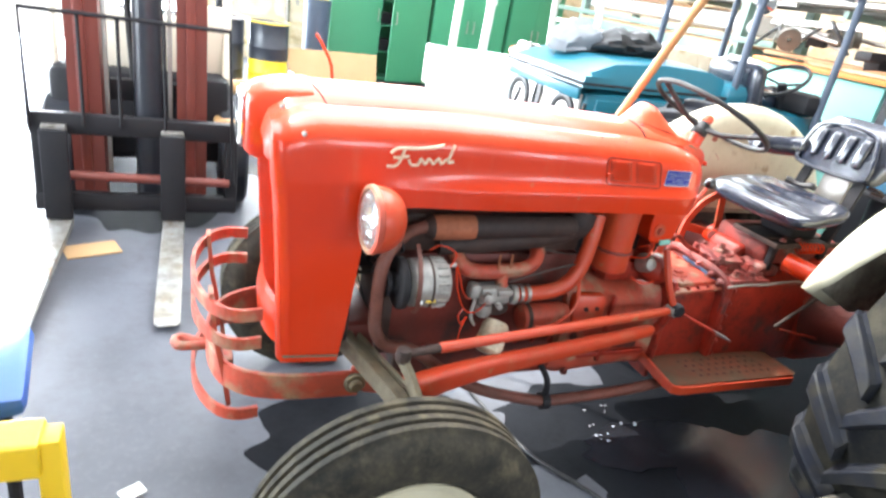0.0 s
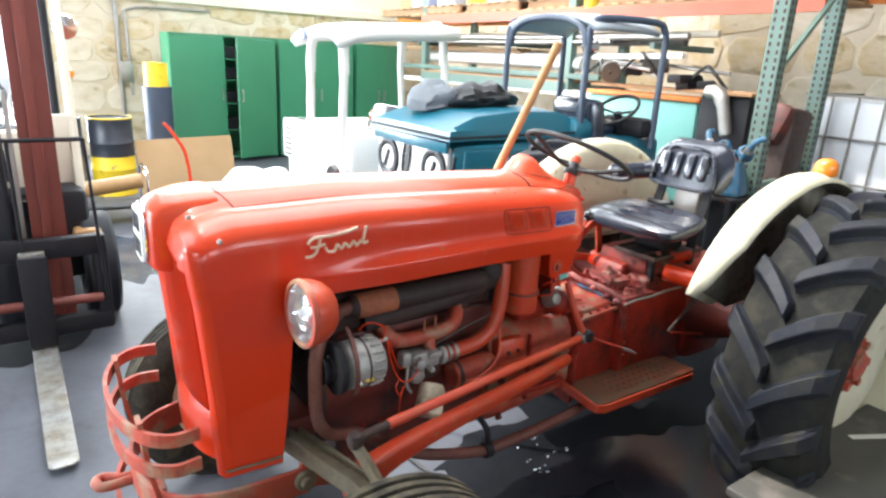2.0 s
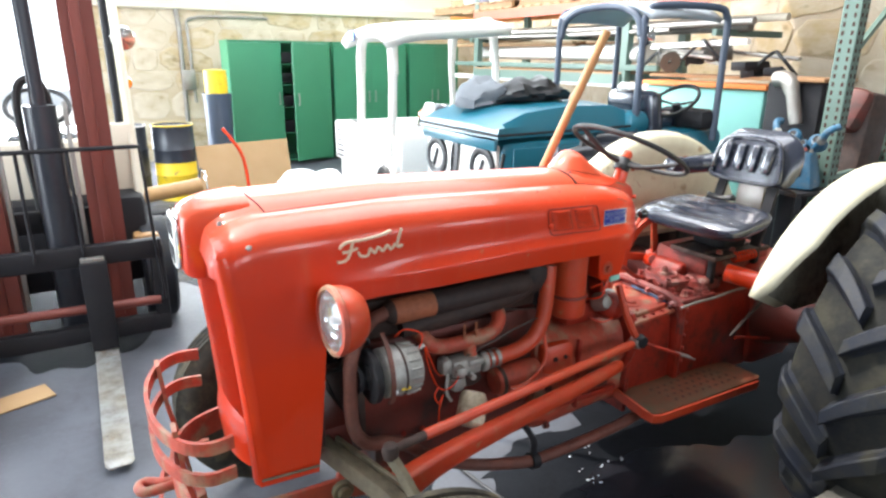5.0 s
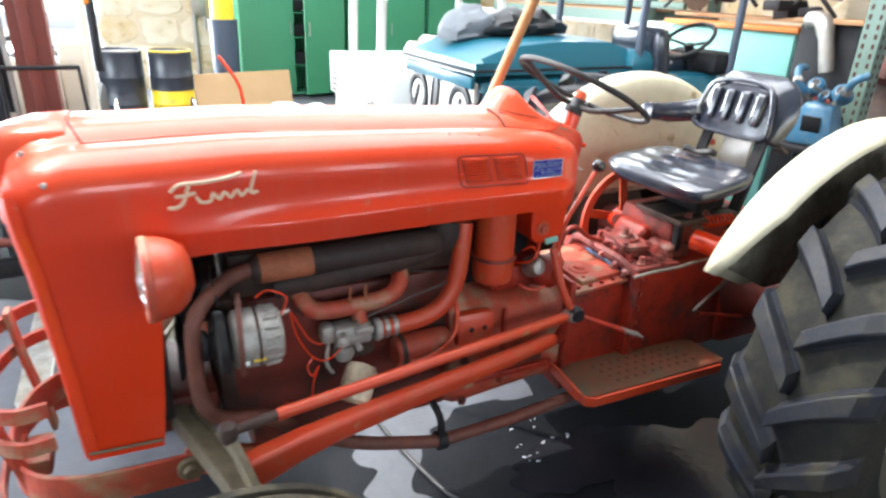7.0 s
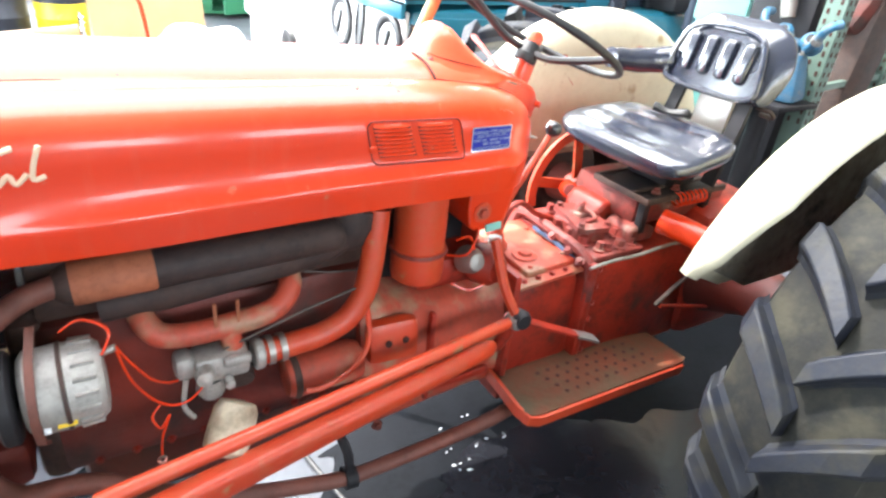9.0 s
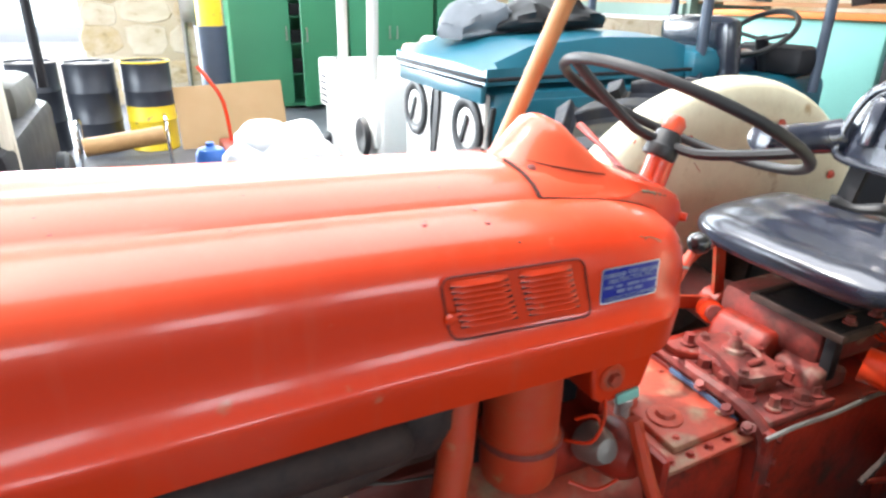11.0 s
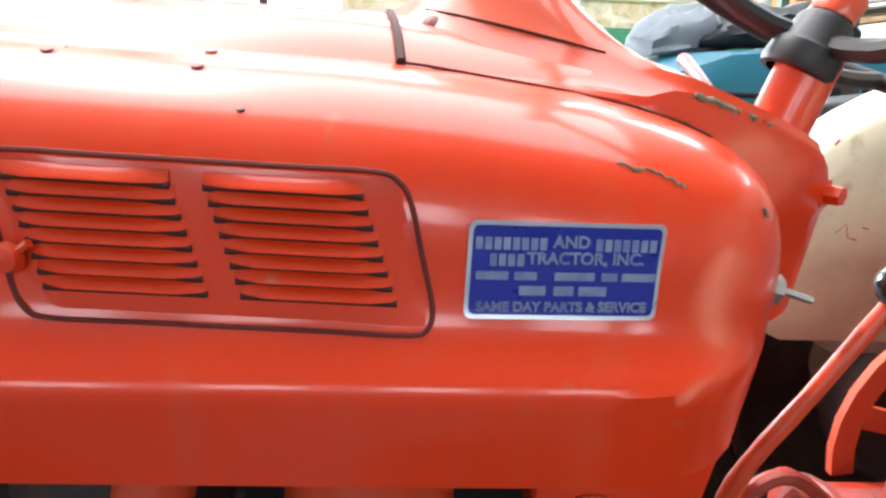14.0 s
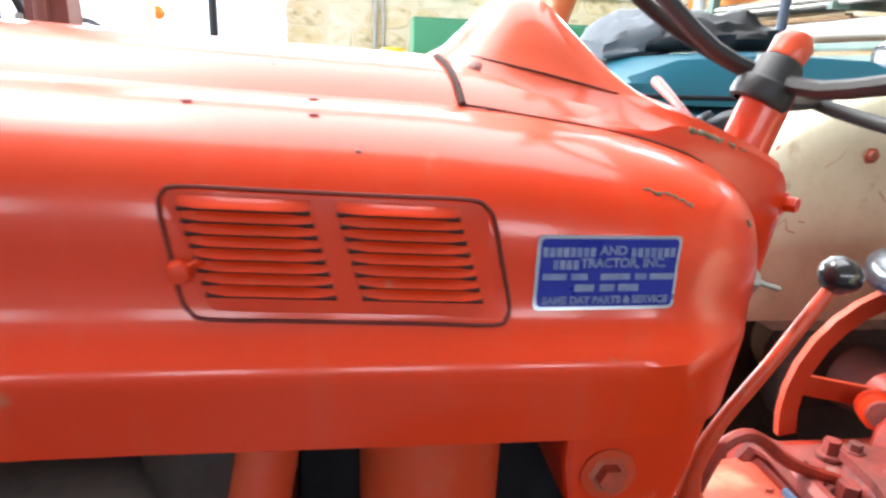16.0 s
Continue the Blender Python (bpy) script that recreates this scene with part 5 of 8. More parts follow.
cast_part("lift_casting", prism([(1.79, 0.79), (1.80, 0.835), (1.85, 0.85), (1.90, 0.83), (1.90, 0.79)], "xz", -0.15, -0.05), RED_DUSTY, valve, bevel=0.010)
cast_part("lift_shaft", tube([(1.79, 0.10, 0.855), (1.85, 0.18, 0.83), (1.91, 0.22, 0.80)], 0.020, 12), RED_DUSTY, valve)
for k in range(4):
    cast_part("shaft_rib", lathe([(0.020, -0.003), (0.027, 0), (0.020, 0.003)], (1.80 + 0.012 * k, 0.115 + 0.016 * k, 0.849 - 0.006 * k), (0.55, 0.75, -0.25), 12), RED, valve)
cast_part("control_rod", tube([(1.62, -0.195, 0.775), (1.70, -0.198, 0.785), (1.80, -0.2, 0.785), (1.92, -0.205, 0.80), (2.05, -0.21, 0.79)], 0.005, 6, smooth=3), STEEL, tractor, "thin bare steel control rod")
part("hydraulic_cylinder", tube([(1.86, -0.19, 0.862), (1.885, -0.25, 0.856), (1.905, -0.31, 0.848)], 0.036, 14), RED, tractor, "short red hydraulic cylinder")
part("hydraulic_cover", box(2.02, 0, 0.86, 0.40, 0.26, 0.10, None, 0.03), RED_DUSTY, tractor)
for k in range(7):
    part("spring_coil", lathe([(0.016, -0.004), (0.021, 0), (0.016, 0.004)], (1.93 + 0.018 * k, -0.17, 0.905), (1, 0, 0), 12), RED, tractor)
for a, b in (((2.02, -0.26, 0.75), (1.86, -0.25, 0.62)), ((1.90, -0.24, 0.60), (2.10, -0.26, 0.56))):
    part("linkage_bar", tube([a, b], 0.0065, 8), ENGINE_DARK if a[0] > 1.94 else RED_OLD, tractor)
for s in (-1, 1):
    part("brake_drum", disc((2.19, s * 0.565, 0.64), (0, s, 0), 0.19, 0.09, 28, None, 0.012), ENGINE_DARK, tractor, "near-black brake drum")

# side rods
rod_rows = []
for x, y, z, w, h, q in ((0.335, -0.385, 0.560, 0.030, 0.042, 0.35), (0.36, -0.382, 0.566, 0.031, 0.043, 0.35), (0.40, -0.375, 0.575, 0.029, 0.040, 0.35), (0.50, -0.355, 0.590, 0.026, 0.034, 0.4),
                         (0.60, -0.337, 0.598, 0.025, 0.030, 0.5), (0.80, -0.304, 0.604, 0.024, 0.027, 0.6), (1.0, -0.271, 0.609, 0.024, 0.025, 0.8), (1.20, -0.238, 0.615, 0.023, 0.023, 1.0),
                         (1.285, -0.224, 0.618, 0.022, 0.022, 1.0), (1.305, -0.220, 0.618, 0.020, 0.020, 1.0), (1.320, -0.217, 0.618, 0.012, 0.012, 1.0)):
    rod_rows.append([(x, y + w * math.copysign(abs(math.cos(a)) ** q, math.cos(a)), z + h * math.copysign(abs(math.sin(a)) ** q, math.sin(a))) for a in [2 * math.pi * (k + 0.5) / 20 for k in range(20)]])
part("radius_rod", rows_mesh(rod_rows, close_v=True, caps=True), RED_WORN, tractor, "long red pressed-steel radius rod", angle=50)
part("drag_link_end", tube([(0.345, -0.419, 0.722), (0.385, -0.413, 0.725), (0.452, -0.402, 0.7255)], [0.010, 0.012, 0.012], 10), ENGINE_DARK, tractor, "dark bare rod end")
part("drag_link", tube([(0.440, -0.404, 0.7255), (0.448, -0.4026, 0.7254), (1.30, -0.262, 0.716), (1.325, -0.258, 0.716)], [0.010, 0.0145, 0.0145, 0.010], 12), RED_WORN, tractor, "long red steering drag link")
part("ball_joint", lathe([(0, -0.022), (0.018, -0.018), (0.022, 0), (0.018, 0.018), (0, 0.022)], (0.340, -0.420, 0.722), (0, 0, 1), 12), ENGINE_DARK, tractor)
part("ball_joint", lathe([(0, -0.022), (0.018, -0.018), (0.022, 0), (0.018, 0.018), (0, 0.022)], (1.335, -0.258, 0.716), (0, -1, 0), 12), STEEL, tractor)
part("steering_arm", tube([(1.335, -0.24, 0.715), (1.34, -0.23, 0.66), (1.34, -0.20, 0.60)], 0.016, 10), RED_OLD, tractor)
part("steering_arm", tube([(0.340, -0.420, 0.708), (0.355, -0.45, 0.675), (0.380, -0.505, 0.605)], 0, square=(0.018, 0.026)), AXLE_OLIVE, tractor)
part("clutch_pedal", tube([(1.285, -0.200, 0.915), (1.292, -0.215, 0.870), (1.305, -0.235, 0.805), (1.330, -0.255, 0.742), (1.355, -0.262, 0.712)], 0.012, 8, smooth=3), RED_WORN, tractor, "red clutch pedal arm")
part("pedal_pad", tube([(1.36, -0.262, 0.712), (1.45, -0.275, 0.672), (1.52, -0.285, 0.642)], 0, square=(0.030, 0.007)), RED_OLD, tractor)
part("pedal_pad", tube([(1.52, -0.285, 0.642), (1.59, -0.295, 0.612)], 0, square=(0.034, 0.006)), STEEL, tractor, "worn bare steel pedal tread")
part("pedal_joint", lathe([(0, -0.02), (0.02, -0.018), (0.026, 0.0), (0.02, 0.018), (0, 0.02)], (1.345, -0.265, 0.722), (0, -1, 0), 10), BLACK_PAINT, tractor)
part("steering_box", lathe([(0, -0.05), (0.035, -0.045), (0.05, -0.01), (0.045, 0.03), (0.03, 0.05), (0, 0.055)], (1.30, -0.15, 0.82), (0.2, -1, 0.1), 14), RED_OLD, tractor)
part("distributor_cap", lathe([(0, 0.03), (0.02, 0.028), (0.03, 0.01), (0.034, -0.02)], (1.255, -0.16, 0.845), (0.0, -1, 0.3), 14), STEEL, tractor)
for pts in ([(1.215, -0.15, 0.90), (1.235, -0.17, 0.915), (1.255, -0.165, 0.885), (1.26, -0.16, 0.855)], [(1.20, -0.14, 0.86), (1.225, -0.18, 0.875), (1.25, -0.175, 0.905), (1.27, -0.15, 0.92)],
            [(1.20, -0.17, 0.80), (1.24, -0.19, 0.785), (1.29, -0.19, 0.795)]):
    part("spark_wire", tube(pts, 0.003, 6, smooth=4), RED, tractor)

# footboards
for s in (-1, 1):
    board = [(1.385, s * 0.145), (1.365, s * 0.32), (1.375, s * 0.338), (1.40, s * 0.345), (1.92, s * 0.352), (1.945, s * 0.34), (1.93, s * 0.20), (1.60, s * 0.145)]
    plate = part("footboard", prism(board, "xy", 0.458, 0.470), BOARD, tractor, "rusty red footboard with punched dimples", smooth=False)
    part("lip", tube([(1.372, s * 0.15, 0.462), (1.362, s * 0.30, 0.455), (1.372, s * 0.334, 0.45), (1.40, s * 0.346, 0.448), (1.92, s * 0.353, 0.446)], 0, square=(0.010, 0.034)), RED_WORN, plate, "orange-red turned-down lip")
    for i in range(10):
        for j in range(4):
            part("dimple", disc((1.49 + 0.036 * i + 0.010 * j, s * (0.215 + 0.030 * j), 0.4702), (0, 0, 1), 0.0058, 0.0012, 8), GAP, plate, smooth=False)
    part("stay", tube([(1.42, s * 0.15, 0.46), (1.40, s * 0.10, 0.42)], 0, square=(0.04, 0.012)), BLACK_PAINT, plate)

# gear lever, second lever, quadrant
part("gear_lever", tube([(1.466, 0.02, 0.74), (1.464, 0.014, 0.83), (1.480, 0.006, 0.90), (1.52, 0.0, 0.975), (1.572, 0.0, 1.065)], [0.015, 0.010, 0.0085, 0.008, 0.007], 10, smooth=3), RED_WORN, tractor, "red gear lever rod")
part("lever_knob", lathe([(0, 0.020), (0.012, 0.018), (0.020, 0.010), (0.023, 0), (0.020, -0.010), (0.012, -0.018), (0.008, -0.02)], (1.582, 0, 1.083), (0.5, 0, 0.86), 18), KNOB, tractor, "black ball knob")
part("lever_boot", lathe([(0.036, 0), (0.032, 0.02), (0.022, 0.035), (0.018, 0.055), (0, 0.06)], (1.466, 0.02, 0.740), (0, 0, 1), 16), RED_RUST, tractor)
part("breather_cap", lathe([(0.014, 0), (0.014, 0.03), (0.018, 0.032), (0.018, 0.045), (0, 0.047)], (1.405, -0.050, 0.778), (0, 0, 1), 14), ALU, tractor)
part("vent_pipe", tube([(1.478, 0.03, 0.775), (1.503, 0.03, 0.848), (1.543, 0.03, 0.866), (1.60, 0.03, 0.825), (1.673, 0.03, 0.796)], 0.0085, 8, smooth=4), RED_OLD, tractor)
arc = [(1.910 + 0.187 * math.cos(a), 0.20, 0.800 + 0.187 * math.sin(a)) for a in [math.radians(75 + 12 * k) for k in range(11)]]
quad = part("control_quadrant", tube(arc, 0, square=(0.012, 0.030)), RED_WORN, tractor, "red curved control quadrant")
for a in (100, 168):
    part("spoke", tube([(1.910, 0.20, 0.800), (1.910 + 0.187 * math.cos(radians(a)), 0.20, 0.800 + 0.187 * math.sin(radians(a)))], 0, square=(0.009, 0.032)), RED_WORN, quad)
part("hub", disc((1.910, 0.235, 0.800), (0, -1, 0), 0.036, 0.06, 16, None, 0.006), RED_OLD, quad)

# steering
part("steering_column", tube([(1.405, 0, 1.10), (1.466, 0, 1.285)], [0.0255, 0.023], 16), RED, tractor, "red steering column")
hub_at, axis = Vector((1.462, 0, 1.286)), Vector((0.45, 0, 0.89)).normalized()
wheel_ob = part("steering_wheel", tube([hub_at + axis * 0.044 + (Matrix.Rotation(2 * math.pi * k / 40, 3, axis) @ Vector((0.89, 0, -0.45))) * 0.210 for k in range(40)], 0.0088, 10, closed=True), RUBBER_BLACK, tractor, "thin black steering wheel")
for k in range(3):
    d = Matrix.Rotation(2 * math.pi * k / 3 + 0.75, 3, axis) @ Vector((0.89, 0, -0.45))
    part("spoke", tube([hub_at - axis * 0.004, hub_at + d * 0.06 - axis * 0.006, hub_at + d * 0.14 + axis * 0.018, hub_at + d * 0.208 + axis * 0.044], 0.0085, 8, smooth=3), RUBBER_BLACK, wheel_ob)
part("wheel_hub", lathe([(0, 0.016), (0.018, 0.015), (0.022, 0.010), (0.024, -0.008), (0.028, -0.012), (0.029, -0.026), (0.027, -0.031), (0.022, -0.032)], hub_at, axis, 18), RUBBER_BLACK, wheel_ob)
part("horn_button", lathe([(0.018, 0), (0.019, 0.016), (0.012, 0.026), (0, 0.028)], hub_at + axis * 0.016, axis, 14), RED, wheel_ob, "small red cap")
part("throttle_lever", tube([(1.412, 0.03, 1.225), (1.430, 0.12, 1.250), (1.449, 0.220, 1.272)], [0.006, 0.005, 0.0075], 8), RED_OLD, tractor, "small red throttle lever")

# seat on its plate
part("seat_plate", box(1.975, -0.065, 0.912, 0.32, 0.20, 0.010, None, 0.004, rot=(0, -1, 0)), BLACK_PAINT, tractor, "black slotted seat plate")
for y in (-0.165, -0.105, 0.035):
    part("plate_edge", box(1.975, y, 0.914, 0.33, 0.012, 0.018, None, 0.002, rot=(0, -1, 0)), ENGINE_DARK, tractor)
part("plate_edge", box(1.815, -0.065, 0.911, 0.010, 0.21, 0.018, None, 0.002, rot=(0, -1, 0)), ENGINE_DARK, tractor)
for x in (1.88, 1.96):
    part("plate_bolt", bolt((x, -0.135, 0.918), (0, 0, 1), 0.010, 0.014), RED_DUSTY, tractor)
for x, y in ((1.84, -0.14), (2.10, -0.14), (1.84, 0.01), (2.10, 0.01)):
    part("plate_leg", box(x, y, 0.86, 0.024, 0.024, 0.11, None, 0.003), BLACK_PAINT, tractor)
seat = part("seat", bmesh.new(), VINYL, tractor, "glossy black vinyl bucket seat cushion")
rows = []
for i in range(25):
    w = -math.cos(math.pi * i / 24)
    u = (w + 1) / 2
    x = 1.765 + 0.300 * u
    fall = max(0.0, 1 - abs(w) ** 4)
    half = (0.06 + 0.192 * fall ** 0.30) * (1 - 0.10 * u)
    zc = 1.018 + 0.042 * u
    ring = []
    for k in range(44):
        a = 2 * math.pi * k / 44
        cy, cz = math.copysign(abs(math.cos(a)) ** 0.6, math.cos(a)), math.copysign(abs(math.sin(a)) ** 0.75, math.sin(a))
        y = -0.02 + half * cy
        z = zc + 0.008 + (0.004 + 0.036 * fall ** 0.45) * cz * (1.25 if cz < 0 else 1.0)
        if cz > 0:
            edge = abs(cy)
            z -= (0.010 * (1 - edge ** 2) + 0.005 * abs(math.cos(y * 29)) ** 4 * (1 - edge ** 3) + 0.004 * abs(math.cos(u * 13)) ** 4 * (1 - edge ** 3)) * fall
            z += 0.003 * noise.noise(Vector((x * 22, y * 22, 0))) * fall
        ring.append((x, y, z))
    rows.append(ring)
bm = rows_mesh(rows, close_v=True, caps=True)
bm.transform(tractor.matrix_basis.inverted())
bmesh.ops.recalc_face_normals(bm, faces=bm.faces)
for f in bm.faces:
    f.smooth = True
bm.to_mesh(seat.data)
bm.free()
back = []
for i in range(13):
    v = i / 12
    z = 1.165 + 0.190 * v
    ring = []
    crown = 0.030 * max(0, v * 4 - 3) ** 2
    half = 0.176 - 0.034 * v + 0.024 * math.sin(v * math.pi) - crown
    for k in range(40):
        a = 2 * math.pi * k / 40
        cy, cx = math.copysign(abs(math.cos(a)) ** 0.5, math.cos(a)), math.copysign(abs(math.sin(a)) ** 0.7, math.sin(a))
        t = 0.046 if 0.04 < v < 0.96 else 0.026
        y = -0.020 + (half + (0.012 + 0.022 * math.sin(v * math.pi)) * cx) * cy
        ring.append((2.158 + 0.048 * v + t * cx, y, z + 0.012 * cx))
    back.append(ring)
backrest = part("backrest", rows_mesh(back, close_v=True, caps=True), VINYL, tractor, "black vinyl backrest with four vertical ribs")
for k in range(4):
    y = -0.112 + 0.062 * k
    rib = box(2.134, y, 1.258, 0.030, 0.036, 0.112, None, 0.013, rot=(0, 14, 0))
    part("rib", rib, VINYL, backrest, "padded rib")
rim = [(2.116, -0.172, 1.180), (2.124, -0.172, 1.225), (2.136, -0.158, 1.285), (2.148, -0.135, 1.325), (2.154, -0.09, 1.340), (2.157, -0.02, 1.344), (2.154, 0.05, 1.340), (2.148, 0.095, 1.325), (2.136, 0.118, 1.285), (2.124, 0.132, 1.225), (2.116, 0.132, 1.180), (2.112, 0.08, 1.166), (2.110, -0.02, 1.164), (2.112, -0.12, 1.166)]
part("piping", tube(rim, 0.009, 8, closed=True, smooth=3), VINYL, backrest, "rounded piping round the pad")
part("armrest", tube([(2.15, 0.150, 1.215), (2.10, 0.178, 1.206), (2.02, 0.196, 1.205), (1.955, 0.200, 1.212), (1.935, 0.200, 1.215)], [0.040, 0.038, 0.034, 0.030, 0.018], 12, smooth=3), VINYL, tractor, "padded black armrest")
part("back_plate", box(2.150, -0.045, 1.105, 0.014, 0.12, 0.17, None, 0.006, rot=(0, 8, 0)), STEEL, tractor, "bare grey steel seat-back bracket")
part("back_post", tube([(2.075, -0.150, 0.925), (2.098, -0.150, 1.00), (2.122, -0.150, 1.09), (2.150, -0.148, 1.20)], 0, square=(0.040, 0.014)), BLACK_PAINT, tractor, "flat black steel back post")
part("back_post", tube([(2.090, 0.09, 0.925), (2.113, 0.09, 1.00), (2.137, 0.09, 1.09), (2.170, 0.088, 1.20)], 0, square=(0.040, 0.014)), BLACK_PAINT, tractor, "flat black steel back post")
part("adjusting_handle", tube([(2.175, -0.160, 1.150), (2.180, -0.200, 1.148), (2.205, -0.200, 1.128), (2.200, -0.160, 1.130)], 0.006, 8, smooth=3), ROD_STEEL, tractor, "bent steel adjusting handle")
part("seat_pedestal", box(2.00, -0.04, 0.955, 0.14, 0.16, 0.08, None, 0.02), BLACK_PAINT, tractor)

# rear wheels
def tyre_mesh(at, radius, half, rim):
    c = Vector(at)
    prof = [(rim, -half * 0.72), (rim + 0.02, -half * 0.90), (rim + (radius - rim) * 0.45, -half * 1.02), (radius - 0.075, -half * 0.97), (radius - 0.045, -half * 0.88), (radius - 0.030, -half * 0.55), (radius - 0.022, 0),
            (radius - 0.030, half * 0.55), (radius - 0.045, half * 0.88), (radius - 0.075, half * 0.97), (rim + (radius - rim) * 0.45, half * 1.02), (rim + 0.02, half * 0.90), (rim, half * 0.72)]
    bm = lathe(prof, c, (0, 1, 0), 60)
    return bm


def lug_mesh(sd, radius, half, lug_h):
    """One chevron bar of the tread, about the wheel's middle."""
    rows = []
    for i in range(8):
        u = i / 7
        y = sd * half * (-0.04 + 1.05 * u)
        a = -(0.32 * u - 0.07 * u * u)
        drop = lerp_table(abs(y) / half, [(0, 0.022), (0.55, 0.030), (0.88, 0.045), (0.97, 0.070), (1.0, 0.085)])
        base, top = radius - drop - 0.006, radius - drop + lug_h * (1 - 0.15 * u)
        wide = 0.027 + 0.010 * u
        rows.append([((rr) * math.cos(a + da / radius), y, (rr) * math.sin(a + da / radius)) for rr, da in ((base, -wide * 1.5), (base + 0.3 * (top - base), -wide * 1.12), (top - 0.008, -wide * 0.95), (top - 0.002, -wide * 0.85), (top, -wide * 0.70), (top, wide * 0.70), (top - 0.002, wide * 0.85), (top - 0.008, wide * 0.95), (base + 0.3 * (top - base), wide * 1.12), (base, wide * 1.5))])
    bm = rows_mesh(rows, close_v=True, caps=True)
    bmesh.ops.recalc_face_normals(bm, faces=bm.faces)
    me = bpy.data.meshes.new("lug")
    for face in bm.faces:
        face.smooth = face.calc_area() < 0.0003
    bm.to_mesh(me)
    bm.free()
    me.materials.append(RUBBER)
    return me


lug_meshes = {sd: lug_mesh(sd, 0.618, 0.176, 0.044) for sd in (-1, 1)}


def rear_wheel(s):
    at = Vector((2.19, s * 0.775, 0.640))
    w = part("rear_wheel", lathe([(0.355, -0.12), (0.385, -0.14), (0.39, -0.13), (0.37, -0.10), (0.355, -0.06), (0.35, 0.06), (0.37, 0.10), (0.39, 0.13), (0.385, 0.14), (0.355, 0.12)], at, (0, 1, 0), 40), CREAM, tractor, "cream steel rim")
    part("tyre", tyre_mesh(at, 0.614, 0.172, 0.37), TYRE_DUST, w, "dusty tractor tyre with deep chevron lugs", angle=35)
    for sd in (-1, 1):
        for k in range(18):
            ob = new("lug", lug_meshes[sd])
            ob.parent = w
            ob.matrix_basis = Matrix.Translation(at - Vector((1.2, 0, 0))) @ Matrix.Rotation(-2 * math.pi * (k + (0.5 if sd > 0 else 0)) / 18, 4, "Y")
    part("wheel_disc", lathe([(0.0, 0.03), (0.10, 0.03), (0.13, 0.045), (0.22, 0.06), (0.30, 0.03), (0.345, -0.03), (0.36, -0.06)], at, (0, s, 0), 40), CREAM, w, "cream dished wheel disc")
    # dark skin inside the cream disc paints the shade behind the wheel
    part("greasy_inner_face", lathe([(0.115, 0.018), (0.13, 0.034), (0.22, 0.049), (0.295, 0.020), (0.338, -0.036), (0.347, -0.062), (0.347, -0.112), (0.356, -0.130), (0.380, -0.146)], at, (0, s, 0), 40), ENGINE_DARK, w, "near-black inner side of the wheel, shade put into its colour")
    part("hub", lathe([(0, 0.07), (0.055, 0.065), (0.06, 0.04), (0.105, 0.036), (0.11, 0.03)], at, (0, s, 0), 20), RED_RUST, w, "red hub")
    for k in range(6):
        a = 2 * math.pi * k / 6
        part("wheel_bolt", bolt(at + Vector((0.085 * math.cos(a), s * 0.036, 0.085 * math.sin(a))), (0, s, 0), 0.017, 0.024), RED_RUST, w)
    return w


def fender(s):
    c = Vector((2.19, 0, 0.645))
    rows = []
    for k in range(31):
        a = radians(8 + (156 - 8) * k / 30)
        grow = 1.0 - 0.10 * max(0, (k - 24) / 6) ** 2
        r0 = 0.648
        d = Vector((math.cos(a), 0, math.sin(a)))
        w = lerp_table(k, [(0, 0.04), (4, 0.09), (20, 0.112), (26, 0.098), (29, 0.05), (30, 0.02)])
        inner = min(r0 * 0.90, max(0.10, 0.185 / max(d.z, 0.05)))
        ring = [c + d * inner + Vector((0, s * 0.452, 0)), c + d * (r0 * 0.92) + Vector((0, s * 0.450, 0)), c + d * (r0 * 0.985) + Vector((0, s * 0.456, 0)), c + d * r0 * 1.012 + Vector((0, s * 0.474, 0))]
        for j in range(1, 6):
            u = j / 5
            ring.append(c + d * (r0 * 1.018 + 0.006 * math.sin(u * math.pi) - 0.022 * u ** 3) + Vector((0, s * (0.48 + w * u), 0)))
        rows.append(ring)
    f = part("fender", rows_mesh(rows), CREAM, tractor, "cream steel fender with scuffed paint", solid=0.004)
    lining = []
    for k in range(31):
        a = radians(8 + (153 - 8) * k / 30)
        d = Vector((math.cos(a), 0, math.sin(a)))
        w = lerp_table(k, [(0, 0.03), (4, 0.08), (20, 0.10), (26, 0.086), (29, 0.04), (30, 0.012)])
        inner = min(0.648 * 0.90, max(0.10, 0.16 / max(d.z, 0.05)))
        lining.append([c + d * inner + Vector((0, s * 0.460, 0)), c + d * 0.60 + Vector((0, s * 0.459, 0)), c + d * 0.632 + Vector((0, s * 0.464, 0)), c + d * 0.645 + Vector((0, s * 0.484, 0)), c + d * 0.648 + Vector((0, s * (0.48 + w * 0.5), 0)), c + d * 0.636 + Vector((0, s * (0.48 + w), 0))])
    part("mud_lining", rows_mesh(lining), DRIED_MUD, f, "cream paint blotched with dried mud", solid=0.002)
    for a in (40, 75, 112):
        d = Vector((math.cos(radians(a)), 0, math.sin(radians(a))))
        part("fender_bolt", bolt(c + d * 0.55 + Vector((0, s * 0.447, 0)), (0, -s, 0), 0.010, 0.01), RED_RUST, f)
    return f


rear_wheel(-1)
rear_wheel(1)
near_fender = fender(-1)
far_fender = fender(1)
